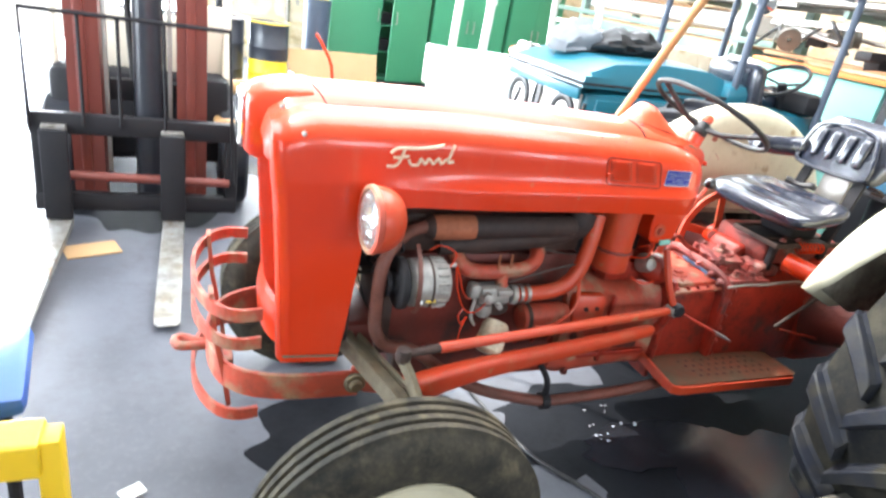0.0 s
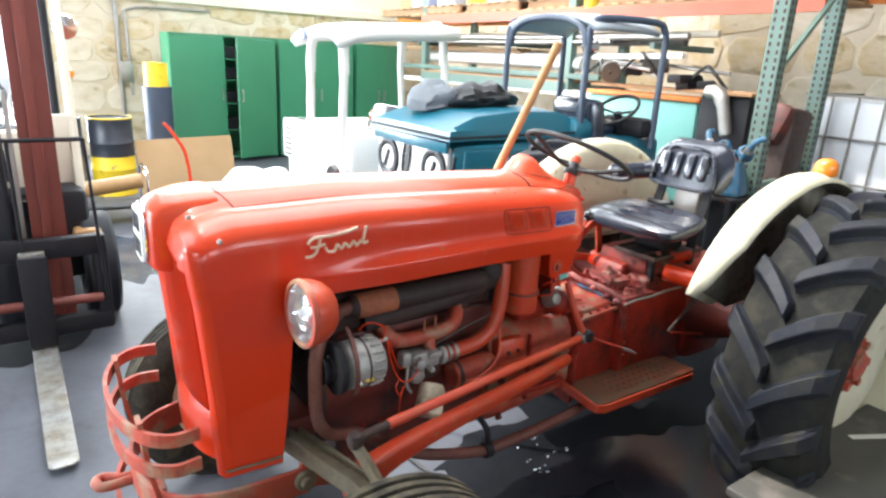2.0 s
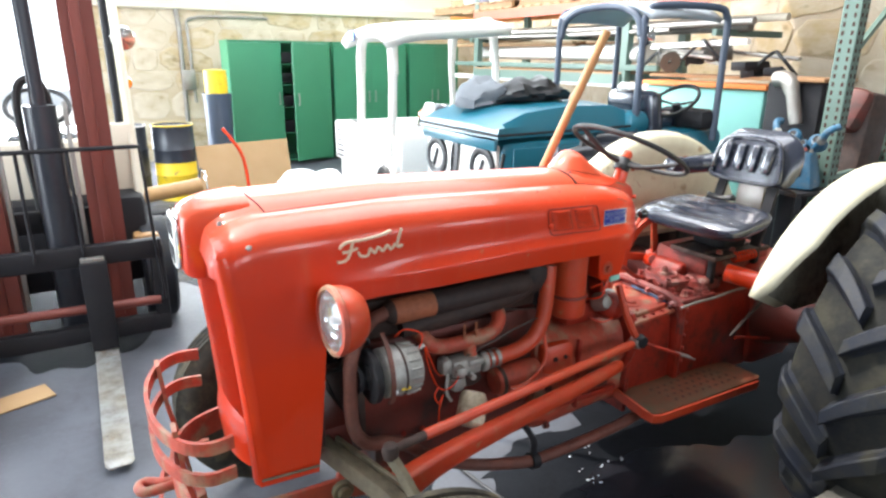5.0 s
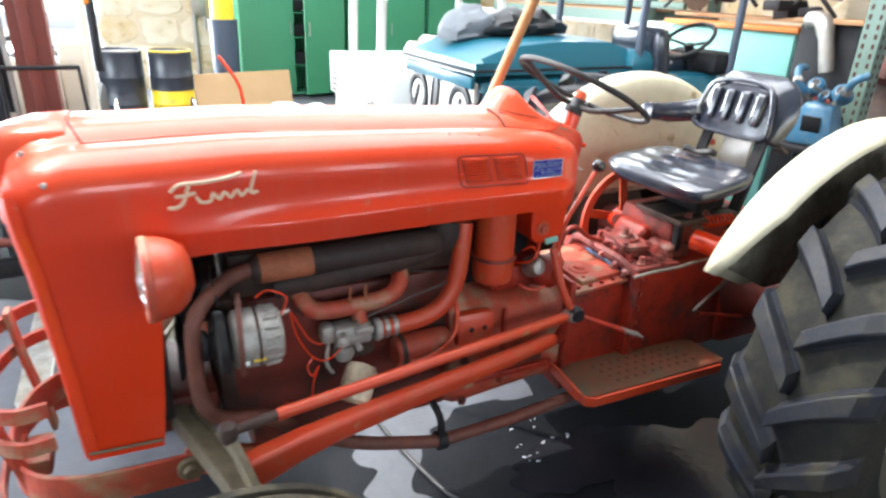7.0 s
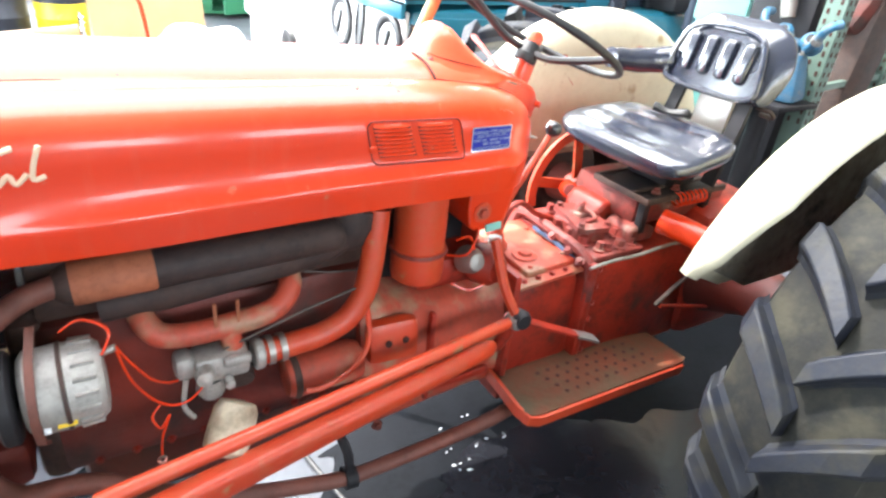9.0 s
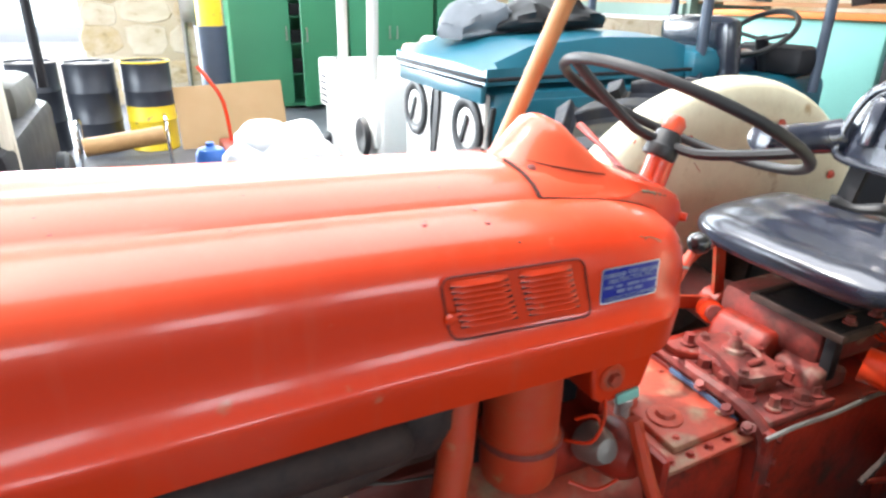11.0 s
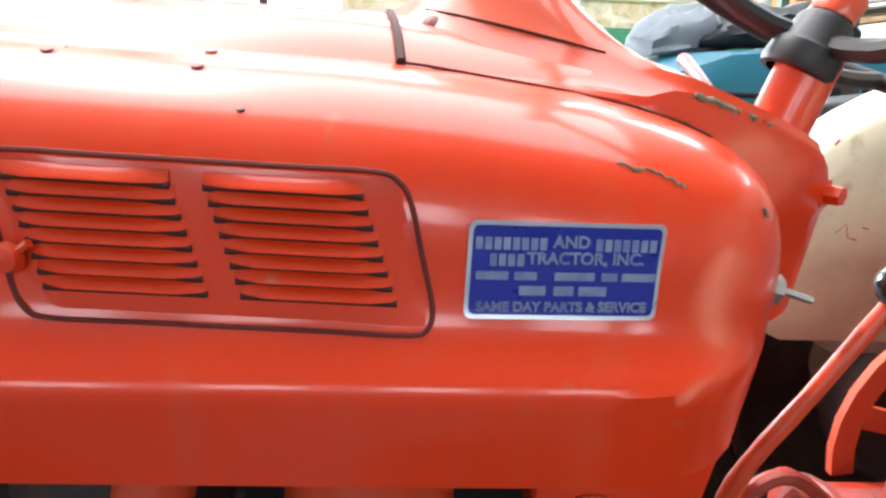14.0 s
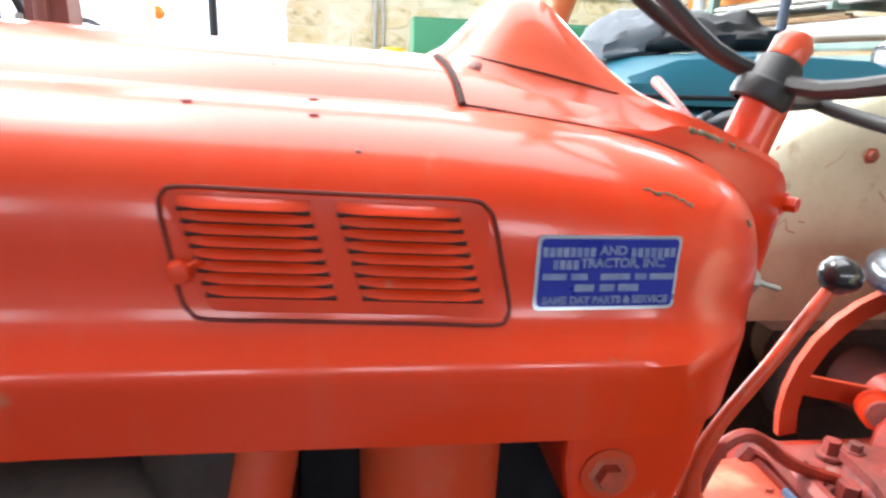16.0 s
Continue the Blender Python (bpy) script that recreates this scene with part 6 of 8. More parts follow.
for pts in ([(1.83, 0.452, 1.02), (1.845, 0.452, 1.035), (1.852, 0.452, 1.012), (1.868, 0.452, 1.008)], [(1.872, 0.452, 1.03), (1.884, 0.452, 1.027)], [(1.90, 0.452, 1.13), (1.93, 0.452, 1.15), (1.935, 0.452, 1.165)],
            [(1.80, 0.452, 1.16), (1.806, 0.452, 1.168)], [(2.02, 0.452, 1.09), (2.05, 0.452, 1.06)]):
    part("scratch", tube(pts, 0.0022, 5), RED_RUST, far_fender, "brown scratch through the cream paint")
part("marker_lamp", lathe([(0.04, 0), (0.045, 0.01), (0.040, 0.045), (0.022, 0.062), (0, 0.066)], (2.28, -0.53, 1.296), (0, 0, 1), 18), AMBER, near_fender, "amber dome marker lamp")

# front axle, wheels, bumper
axle_line = [(0.372, -0.52, 0.575), (0.345, -0.42, 0.590), (0.262, -0.18, 0.610), (0.25, 0.0, 0.615), (0.262, 0.18, 0.610), (0.345, 0.42, 0.590), (0.372, 0.52, 0.575)]
part("front_axle", tube(axle_line, 0, square=(0.036, 0.040)), AXLE_OLIVE, tractor, "worn olive-grey front axle beam", smooth=False, bevel=0.005)
for s in (-1, 1):
    for dx in (-0.024, 0.024):
        part("axle_rib", tube([(x + dx, y, z + 0.006) for x, y, z in axle_line if y * s > 0.1], 0, square=(0.010, 0.052)), AXLE_OLIVE, tractor)
part("front_support", box(0.24, 0, 0.60, 0.22, 0.30, 0.10, None, 0.02), GRIMY_RED, tractor)
for s in (-1, 1):
    part("kingpin", lathe([(0.026, 0.42), (0.030, 0.44), (0.030, 0.565), (0.038, 0.57), (0.038, 0.585), (0, 0.595)], (0.375, s * 0.515, 0), (0, 0, 1), 16), RED_RUST, tractor)
    part("stub_axle", tube([(0.375, s * 0.515, 0.44), (0.33, s * 0.58, 0.38), (0.305, s * 0.66, 0.365)], 0.024, 10), RED_OLD, tractor)
    at = Vector((0.305, s * 0.645, 0.365))
    prof = [(0.205, -0.055), (0.225, -0.074), (0.28, -0.084), (0.325, -0.076), (0.345, -0.060)]
    for y in (-0.045, -0.015, 0.015, 0.045):
        prof += [(0.350, y - 0.012), (0.362, y - 0.008), (0.362, y + 0.008), (0.350, y + 0.012)]
    prof += [(0.345, 0.060), (0.325, 0.076), (0.28, 0.084), (0.225, 0.074), (0.205, 0.055)]
    fw = part("front_wheel", lathe([(0.18, -0.05), (0.21, -0.065), (0.212, -0.05), (0.19, -0.03), (0.185, 0.03), (0.212, 0.05), (0.21, 0.065), (0.18, 0.05)], at, (0, 1, 0), 36), CREAM, tractor, "cream steel front rim")
    part("tyre", lathe(prof, at, (0, 1, 0), 56), FRONT_TYRE, fw, "muddy ribbed front tractor tyre", angle=30)
    part("wheel_disc", lathe([(0, 0.05), (0.05, 0.05), (0.06, 0.02), (0.12, 0.0), (0.17, 0.01), (0.19, -0.01)], at, (0, s, 0), 32), CREAM, fw)
for s in (-1, 1):
    part("side_rail_bolt", disc((0.262, s * 0.276, 0.545), (0, s, 0), 0.030, 0.018, 20, disc((0.262, s * 0.29, 0.545), (0, s, 0), 0.018, 0.018, 12, None, 0.003), 0.004), AXLE_OLIVE, tractor)
    part("side_plate", box(0.33, s * 0.262, 0.53, 0.17, 0.014, 0.075, None, 0.004, rot=(0, 14, 0)), RED_RUST, tractor)
half = [(0.275, -0.270), (0.12, -0.262), (0.03, -0.245), (-0.045, -0.205), (-0.095, -0.13), (-0.115, 0.0)]
bumper_line = half + [(x, -y) for x, y in reversed(half[:-1])]
bumper = part("bumper", tube([(x, y, 0.535 - 0.02 * (0.27 - x)) for x, y in bumper_line], 0, square=(0.012, 0.080), smooth=4), RED_RUST, tractor, "chipped red flat-bar front bumper", smooth=False, bevel=0.003)
for z, r in ((0.752, 0.98), (0.664, 0.96), (0.437, 0.94)):
    half = [(0.010, -0.245), (-0.05, -0.25), (-0.105, -0.205), (-0.145, -0.10), (-0.155, 0.02)]
    line = half + [(x, 0.04 - y) for x, y in reversed(half[:-1])]
    part("guard_rail", tube([(x, y * r, z) for x, y in line], 0, square=(0.011, 0.034), smooth=4), RED_RUST, bumper, "bowed flat guard rail with worn paint", smooth=False)
for y, x in ((-0.165, -0.112), (0.205, -0.112)):
    part("guard_post", tube([(x + 0.000, y, 0.785), (x + 0.012, y, 0.65), (x + 0.034, y * 0.92, 0.53), (x + 0.05, y * 0.92, 0.42)], 0, square=(0.046, 0.012)), RED_RUST, bumper)
part("tow_hook", tube([(-0.10, 0.03, 0.505), (-0.145, 0.035, 0.503), (-0.185, 0.062, 0.502), (-0.205, 0.048, 0.502), (-0.195, 0.018, 0.502), (-0.15, 0.012, 0.503), (-0.10, 0.01, 0.505)], 0.014, 10, smooth=3), RED_RUST, bumper, "worn cast tow hook")
part("lower_bracket", box(-0.075, 0.0, 0.47, 0.06, 0.12, 0.05, None, 0.01), RED_RUST, bumper)


# ---- forklift ----
forklift = thing("forklift", (-0.45, 2.9, 0), "dark forklift truck with a red-brown mast and lowered forks", "forklift")
for x in (-0.265, -0.84):
    blade = prism([(0.90, 0.028), (0.94, 0.022), (2.06, 0.022), (2.06, 0.60), (2.02, 0.60), (2.02, 0.075), (1.95, 0.062), (0.94, 0.046), (0.90, 0.040)], "yz", x - 0.058, x + 0.058)
    for v in blade.verts:
        if v.co.y < 0.91:
            v.co.x = x + (v.co.x - x) * 0.66
    part("fork", blade, FORK_STEEL, forklift, "worn bare steel fork", smooth=False, bevel=0.006)
    part("fork_heel", box(x, 2.008, 0.33, 0.13, 0.03, 0.50, None, 0.006), BLACK_PAINT, forklift)
for z, h in ((0.60, 0.11), (0.16, 0.10)):
    part("carriage_bar", box(-0.44, 2.09, z, 1.04, 0.07, h, None, 0.012), BLACK_PAINT, forklift, "greasy black carriage bar")
for x in (-0.92, 0.05):
    part("carriage_side", box(x, 2.10, 0.37, 0.07, 0.08, 0.50, None, 0.01), BLACK_PAINT, forklift)
part("carriage_rod", tube([(-0.90, 2.06, 0.32), (0.04, 2.06, 0.30)], 0.025, 10), MAST_RED, forklift)
for x in (-0.71, -0.17):
    part("mast_rail", prism([(x - 0.075, 2.20), (x + 0.085, 2.20), (x + 0.085, 2.33), (x + 0.065, 2.33), (x + 0.065, 2.22), (x - 0.055, 2.22), (x - 0.055, 2.33), (x - 0.075, 2.33)], "xy", 0.12, 3.0), MAST_RED, forklift, "red-brown mast channel", smooth=False)
    part("mast_flange", box(x, 2.17, 1.6, 0.05, 0.03, 2.8, None, 0.006), MAST_RED, forklift)
    part("lift_chain", box(x + (0.11 if x < -0.4 else -0.11), 2.22, 0.85, 0.022, 0.03, 1.1, None, 0.004), STEEL, forklift, "dull steel lift chain")
part("lift_cylinder", tube([(-0.395, 2.25, 0.15), (-0.395, 2.25, 1.38)], 0.075, 16), DRUM_BLACK, forklift)
part("lift_cylinder", tube([(-0.395, 2.25, 1.38), (-0.395, 2.25, 2.9)], 0.036, 14), DRUM_BLACK, forklift)
for z in (0.75,):
    part("mast_crossbar", box(-0.395, 2.35, z, 0.62, 0.05, 0.12, None, 0.01), BLACK_PAINT, forklift)
for pts in ([(-0.95, 2.05, 0.58), (-0.95, 2.05, 1.17), (0.03, 2.05, 1.17), (0.06, 2.05, 0.30)], [(-0.95, 2.05, 1.17), (0.03, 2.05, 1.17)]):
    part("load_guard", tube(pts, 0.011, 8), BLACK_PAINT, forklift, "thin dark load guard frame")
for x in (-0.70, -0.52, -0.30):
    part("guard_bar", tube([(x, 2.05, 0.60), (x, 2.05, 1.17)], 0.009, 8), BLACK_PAINT, forklift)
part("chassis", box(-0.44, 3.35, 0.55, 1.00, 1.7, 0.55, None, 0.06), BLACK_PAINT, forklift, "dark counterweight body")
part("seat_hood", box(-0.44, 3.75, 0.90, 0.9, 0.75, 0.24, None, 0.08), STEEL_DECK, forklift, "grey seat hood")
part("cowl", box(-0.47, 2.70, 0.97, 0.72, 0.14, 0.36, None, 0.05), PLASTER, forklift, "pale grey front cowl")
part("operator_seat", box(-0.44, 3.6, 1.06, 0.48, 0.45, 0.10, None, 0.04, rot=(4, 0, 0)), VINYL, forklift)
part("steering_wheel", tube([(-0.44 + 0.17 * math.cos(a), 3.02 + 0.13 * math.sin(a), 1.32 + 0.10 * math.sin(a)) for a in [2 * math.pi * k / 24 for k in range(24)]], 0.014, 8, closed=True), RUBBER_BLACK, forklift)
for x in (-0.92, 0.04):
    part("guard_post", tube([(x, 2.66, 0.8), (x, 2.80, 1.5), (x, 3.05, 2.12), (x, 3.15, 2.15)], 0.026, 8), PLASTER, forklift, "pale painted guard post")
    part("guard_post", tube([(x, 4.15, 0.9), (x, 4.15, 2.15)], 0.032, 8), BLACK_PAINT, forklift)
    part("roof_rail", tube([(x, 3.05, 2.14), (x, 4.17, 2.16)], 0.032, 8), BLACK_PAINT, forklift)
for i in range(3):
    part("roof_bar", tube([(-0.92, 3.15 + 0.42 * i, 2.16), (0.04, 3.15 + 0.42 * i, 2.16)], 0.016, 8), BLACK_PAINT, forklift)
for x in (-0.86, 0.10):
    w = part("wheel", lathe([(0.16, -0.09), (0.30, -0.09), (0.325, -0.07), (0.325, 0.07), (0.30, 0.09), (0.16, 0.09)], (x - 0.02, 2.62, 0.325), (1, 0, 0), 32), RUBBER, forklift, "smooth dark solid tyre")
    part("rim", lathe([(0.165, -0.085), (0.15, -0.03), (0.05, 0.0), (0, 0.0)], (x - 0.02, 2.62, 0.325), (1, 0, 0), 24), STEEL, w)
    part("rear_tyre", lathe([(0.12, -0.08), (0.23, -0.08), (0.25, -0.06), (0.25, 0.06), (0.23, 0.08), (0.12, 0.08)], (x * 0.9 - 0.04, 3.95, 0.25), (1, 0, 0), 28), RUBBER, forklift)
part("work_lamp", lathe([(0, -0.06), (0.05, -0.05), (0.075, 0.0), (0.07, 0.01), (0, 0.015)], (0.08, 3.0, 1.73), (0.1, -1, -0.1), 18), CHROME, forklift, "round work lamp")
part("indicator", lathe([(0, 0.03), (0.03, 0.02), (0.035, 0)], (0.06, 2.86, 1.46), (0.1, -1, 0), 14), AMBER, forklift, "amber indicator lamp")
part("hydraulic_hose", tube([(-0.48, 2.45, 0.8), (-0.50, 2.40, 1.35), (-0.45, 2.42, 1.50), (-0.36, 2.42, 1.42), (-0.33, 2.45, 0.9)], 0.022, 8, smooth=4), RUBBER_BLACK, forklift)
part("lever_block", box(-0.20, 2.88, 1.30, 0.10, 0.12, 0.10, None, 0.02), RUBBER_BLACK, forklift)
part("side_panel", box(-0.02, 2.74, 0.90, 0.17, 0.05, 0.66, None, 0.015), PLASTER, forklift, "cream side panel behind the mast")
part("side_box", box(0.03, 2.5, 0.54, 0.14, 0.22, 0.12, None, 0.02), WOOD_STICK, forklift, "wooden block")

tagged(part("cardboard_scrap", box(-0.66, 1.76, 0.006, 0.26, 0.16, 0.006, None, 0.001, rot=(0, 0, 20)), CARDBOARD, None, "torn brown cardboard scrap on the floor", smooth=False), category="cardboard")
tagged(part("paper_scrap", box(-0.33, -0.03, 0.005, 0.07, 0.05, 0.004, None, 0.001, rot=(0, 0, 30)), WHITE_PAINT, None, "small pale paper scrap on the floor", smooth=False), category="paper")

tagged(part("floor_cable", tube([(0.93, 0.55, 0.008), (0.958, 0.283, 0.008), (1.00, 0.05, 0.008), (1.06, -0.15, 0.008), (1.22, -0.42, 0.008), (1.30, -0.9, 0.008)], 0.008, 8, smooth=4), RUBBER_BLACK, None, "black rubber cable lying on the concrete"), category="cable")

# yellow stand with a blue padded board, close to the camera's start
stand = thing("tool_stand", (-0.62, -0.75, 0), "yellow tubular steel stand", "stand")
part("rail", tube([(-1.05, -0.70, 0.785), (-0.385, -0.70, 0.780)], 0, square=(0.075, 0.07)), YELLOW, stand, smooth=False, bevel=0.006)
part("rail", tube([(-1.05, -1.05, 0.785), (-0.385, -1.05, 0.780)], 0, square=(0.075, 0.07)), YELLOW, stand, smooth=False, bevel=0.006)
for y in (-0.70, -1.05):
    part("leg", box(-0.375, y, 0.405, 0.036, 0.05, 0.81, None, 0.004), YELLOW, stand)
    part("leg", box(-1.06, y, 0.405, 0.036, 0.05, 0.81, None, 0.004), YELLOW, stand)
part("brace", tube([(-0.375, -0.70, 0.25), (-0.375, -1.05, 0.25)], 0, square=(0.04, 0.04)), YELLOW, stand, smooth=False)
creeper = thing("padded_bench", (-0.80, -0.35, 0), "low bench with a glossy blue padded top", "bench")
part("top", box(-0.82, -0.37, 0.69, 0.68, 0.30, 0.05, None, 0.02, rot=(0, 0, 8)), BLUE_PAINT, creeper, "glossy blue padded top")
for x, y in ((-0.56, -0.45), (-0.56, -0.27), (-1.1, -0.45), (-1.1, -0.27)):
    part("leg", tube([(x, y, 0), (x, y, 0.67)], 0.016, 8), BLACK_PAINT, creeper)

# grey deck beside the rear wheel
deck = thing("work_platform", (1.9, -1.35, 0), "low grey steel-topped work platform", "platform")
part("deck_plate", box(1.95, -1.265, 0.385, 1.0, 0.91, 0.03, None, 0.006), STEEL_DECK, deck, "scuffed grey deck plate", smooth=False)
for sx, sy in ((1.50, -0.85), (2.40, -0.85), (1.50, -1.68), (2.40, -1.68)):
    part("leg", box(sx, sy, 0.185, 0.06, 0.06, 0.37, None, 0.004), BLACK_PAINT, deck)
part("skirt", box(1.95, -0.83, 0.32, 0.98, 0.02, 0.10, None, 0.004), BLACK_PAINT, deck)
part("skirt", box(1.47, -1.265, 0.32, 0.02, 0.86, 0.10, None, 0.004), BLACK_PAINT, deck)
part("paint_mark", box(2.19, -0.93, 0.4015, 0.17, 0.025, 0.002, rot=(0, 0, -28)), WHITE_PAINT, deck, "white paint stroke", smooth=False)

# ---- teal utility vehicle ----
cart = thing("utility_vehicle", (2.6, 1.85, 0), "teal and white utility vehicle with a slate roll frame", "vehicle")
part("body", box(2.42, 1.86, 0.80, 1.02, 0.92, 0.72, None, 0.05), TEAL, cart, "teal moulded body", smooth=True)
part("front_panel", box(1.905, 1.86, 0.83, 0.03, 0.86, 0.62, None, 0.012), WHITE_PAINT, cart, "white moulded front panel")
lid = []
for x, z, w in ((1.86, 1.185, 0.48), (1.865, 1.245, 0.485), (1.92, 1.275, 0.47), (2.10, 1.335, 0.44), (2.45, 1.365, 0.43), (2.80, 1.36, 0.43), (2.93, 1.325, 0.43), (2.95, 1.19, 0.43)):
    lid.append([(x, 1.86 - w, 1.18), (x, 1.86 - w, min(z, 1.245)), (x, 1.86 - w * 0.93, z - 0.012), (x, 1.86 - w * 0.5, z), (x, 1.86 + w * 0.5, z), (x, 1.86 + w * 0.93, z - 0.012), (x, 1.86 + w, min(z, 1.245)), (x, 1.86 + w, 1.18)])
part("lid", rows_mesh(lid, caps=True), TEAL, cart, "teal domed lid", angle=30)
part("lid_seam", tube([(1.862, 1.375, 1.205), (1.850, 1.40, 1.205), (1.850, 2.32, 1.205), (1.862, 2.345, 1.205)], 0.009, 8), BLACK_PAINT, cart)
part("lid_seam", tube([(1.87, 1.373, 1.205), (2.95, 1.395, 1.215)], 0.008, 8), BLACK_PAINT, cart)
part("front_cap", box(1.875, 1.86, 1.15, 0.03, 0.90, 0.085, None, 0.012), TEAL, cart)
for y in (2.14, 1.57):
    ring = part("hatch", lathe([(0.0, 0.006), (0.085, 0.006), (0.095, 0.016), (0.12, 0.022), (0.135, 0.016), (0.14, 0.0)], (1.892, y, 0.985), (-1, 0, 0), 28), RUBBER_BLACK, cart, "round dark hatch with a white centre")
    part("hatch_centre", lathe([(0, 0.018), (0.07, 0.016), (0.085, 0.008)], (1.889, y, 0.985), (-1, 0, 0), 24), WHITE_PAINT, ring)
    part("hatch_lever", box(1.865, y - 0.01, 0.985, 0.012, 0.03, 0.13, None, 0.005, rot=(25, 0, 0)), RUBBER_BLACK, ring)
    part("side_groove", tube([(1.888, y - 0.22, 1.10), (1.886, y - 0.20, 0.98), (1.888, y - 0.21, 0.80)], 0.012, 8, smooth=3), RUBBER_BLACK, cart)
part("strap", tube([(1.884, 1.875, 1.12), (1.878, 1.865, 1.04), (1.884, 1.90, 0.90), (1.886, 1.93, 0.8)], 0, square=(0.05, 0.012)), RUBBER_BLACK, cart)
part("side_panel", box(2.42, 1.40, 0.95, 0.86, 0.02, 0.34, None, 0.01), TEAL, cart)
part("rear_tub", box(3.35, 1.82, 0.80, 0.85, 1.02, 0.75, None, 0.06), TEAL, cart, "teal rear tub")
part("rear_cowl", box(3.02, 1.62, 1.235, 0.22, 0.50, 0.14, None, 0.05), TEAL, cart)
part("vehicle_seat", box(3.55, 1.75, 1.22, 0.45, 0.5, 0.12, None, 0.05), VINYL, cart)
part("vehicle_backrest", box(3.12, 1.55, 1.24, 0.12, 0.44, 0.40, None, 0.05, rot=(0, -10, 0)), VINYL, cart)
for x0, y0, x1, y1 in ((2.97, 1.40, 3.60, 1.27), (2.95, 2.20, 3.60, 2.26)):
    hoop = [(x0, y0, 1.15), (x0, y0, 1.80), (x0 + 0.02, y0, 1.91), (x0 + 0.10, y0 + (y1 - y0) * 0.15, 1.965), (x1 - 0.10, y0 + (y1 - y0) * 0.85, 1.965), (x1 - 0.02, y1, 1.91), (x1, y1, 1.80), (x1, y1, 1.10)]
    part("roll_frame_hoop", tube(hoop, 0.024, 10, smooth=3), ROPS_PAINT, cart, "slate-blue roll frame hoop")
arch = [(2.96, 1.41, 1.78), (2.96, 1.45, 1.89), (2.96, 1.58, 1.955), (2.96, 1.80, 1.975), (2.96, 2.02, 1.955), (2.96, 2.15, 1.89), (2.96, 2.19, 1.78)]
part("canopy_arch", tube(arch, 0.024, 10, smooth=3), ROPS_PAINT, cart, "slate-blue canopy arch")
canopy = []
for i in range(9):
    u = i / 8
    x = 2.95 + 0.66 * u
    canopy.append([(x, 1.32 + 0.92 * j / 12, 1.90 + 0.095 * (1 - (2 * j / 12 - 1) ** 4) + 0.015 * math.sin(u * math.pi)) for j in range(13)])
part("canopy", rows_mesh(canopy), PALE_SLATE, cart, "pale slate arched canopy", solid=0.03)
part("steering_wheel", tube([(3.42 + 0.13 * math.sin(a), 1.48 + 0.17 * math.cos(a), 1.36 + 0.10 * math.sin(a)) for a in [2 * math.pi * k / 28 for k in range(28)]], 0.013, 8, closed=True), RUBBER_BLACK, cart)
part("steering_spoke", tube([(3.42, 1.33, 1.36), (3.44, 1.48, 1.33), (3.42, 1.63, 1.36)], 0.010, 8), RUBBER_BLACK, cart)
part("steering_post", tube([(3.44, 1.48, 1.34), (3.55, 1.48, 1.05)], 0.03, 10), BLACK_PAINT, cart)
part("dash_pod", box(3.56, 1.48, 1.24, 0.18, 0.42, 0.14, None, 0.05), BLACK_PAINT, cart)
part("lamp", lathe([(0, -0.05), (0.05, -0.04), (0.06, 0.01), (0, 0.03)], (3.02, 1.42, 1.78), (-1, -0.5, 0), 16), CHROME, cart, "round spot lamp")
for x, y in ((2.2, 1.42), (2.2, 2.30), (3.35, 1.36), (3.35, 2.28)):
    part("wheel", lathe([(0, -0.09), (0.20, -0.09), (0.28, -0.10), (0.30, -0.07), (0.30, 0.07), (0.28, 0.10), (0.20, 0.09), (0, 0.09)], (x, y, 0.30), (0, 1, 0), 28), RUBBER, cart)
def cloth_lump(length, wide, high, seed, n=15, k=28):
    """A slumped bag: a closed skin with folds, resting on z = 0."""
    rows = []
    for i in range(n):
        u = i / (n - 1)
        swell = math.sin(math.pi * (0.10 + 0.80 * u)) ** 0.7
        ring = []
        for j in range(k):
            a = 2 * math.pi * j / k
            q = Vector((u * 4.2, math.cos(a) * 1.6, math.sin(a) * 1.6 + seed))
            lump = 1 + 0.30 * noise.noise(q) + 0.16 * noise.noise(q * 3.1) + 0.07 * noise.noise(q * 7.0)
            ring.append((length * (u - 0.5), wide * math.cos(a) * lump * swell, max(0.004, high * (0.42 + 0.58 * math.sin(a)) * lump * swell)))
        rows.append(ring)
    return rows_mesh(rows, close_v=True, caps=True)


bag = cloth_lump(0.52, 0.19, 0.15, 3.0)
bag.transform(pose(2.42, 1.84, 1.362, 0, -2, -14))
tagged(part("tool_bag", bag, RUBBER_BLACK, None, "crumpled black bag lying on the teal lid"), category="bag")
sack_a = cloth_lump(0.40, 0.17, 0.17, 9.0)
sack_a.transform(pose(2.14, 1.98, 1.335, 0, -5, 24))
tagged(part("folded_tarp", sack_a, TARP, None, "slumped grey tarpaulin beside the black bag"), category="tarpaulin")
# ---- white utility cart ----
cart2 = thing("service_cart", (2.5, 3.4, 0), "white service cart with a tubular canopy frame", "cart")
part("body", box(2.45, 3.55, 0.68, 1.0, 1.40, 0.72, None, 0.05), WHITE_PAINT, cart2, "white sheet-metal body")
part("engine_box", box(2.02, 4.02, 0.86, 0.20, 0.50, 0.36, None, 0.02), WHITE_PAINT, cart2, "white box with louvre slots")
for i in range(7):
    part("slot", box(1.918, 4.12, 0.72 + 0.048 * i, 0.006, 0.17, 0.016, None, 0.002, rot=(0, 0, 0)), BLACK_PAINT, cart2, smooth=False)
part("front_cowl", box(2.0, 3.15, 0.72, 0.20, 0.56, 0.30, None, 0.08), WHITE_PAINT, cart2)
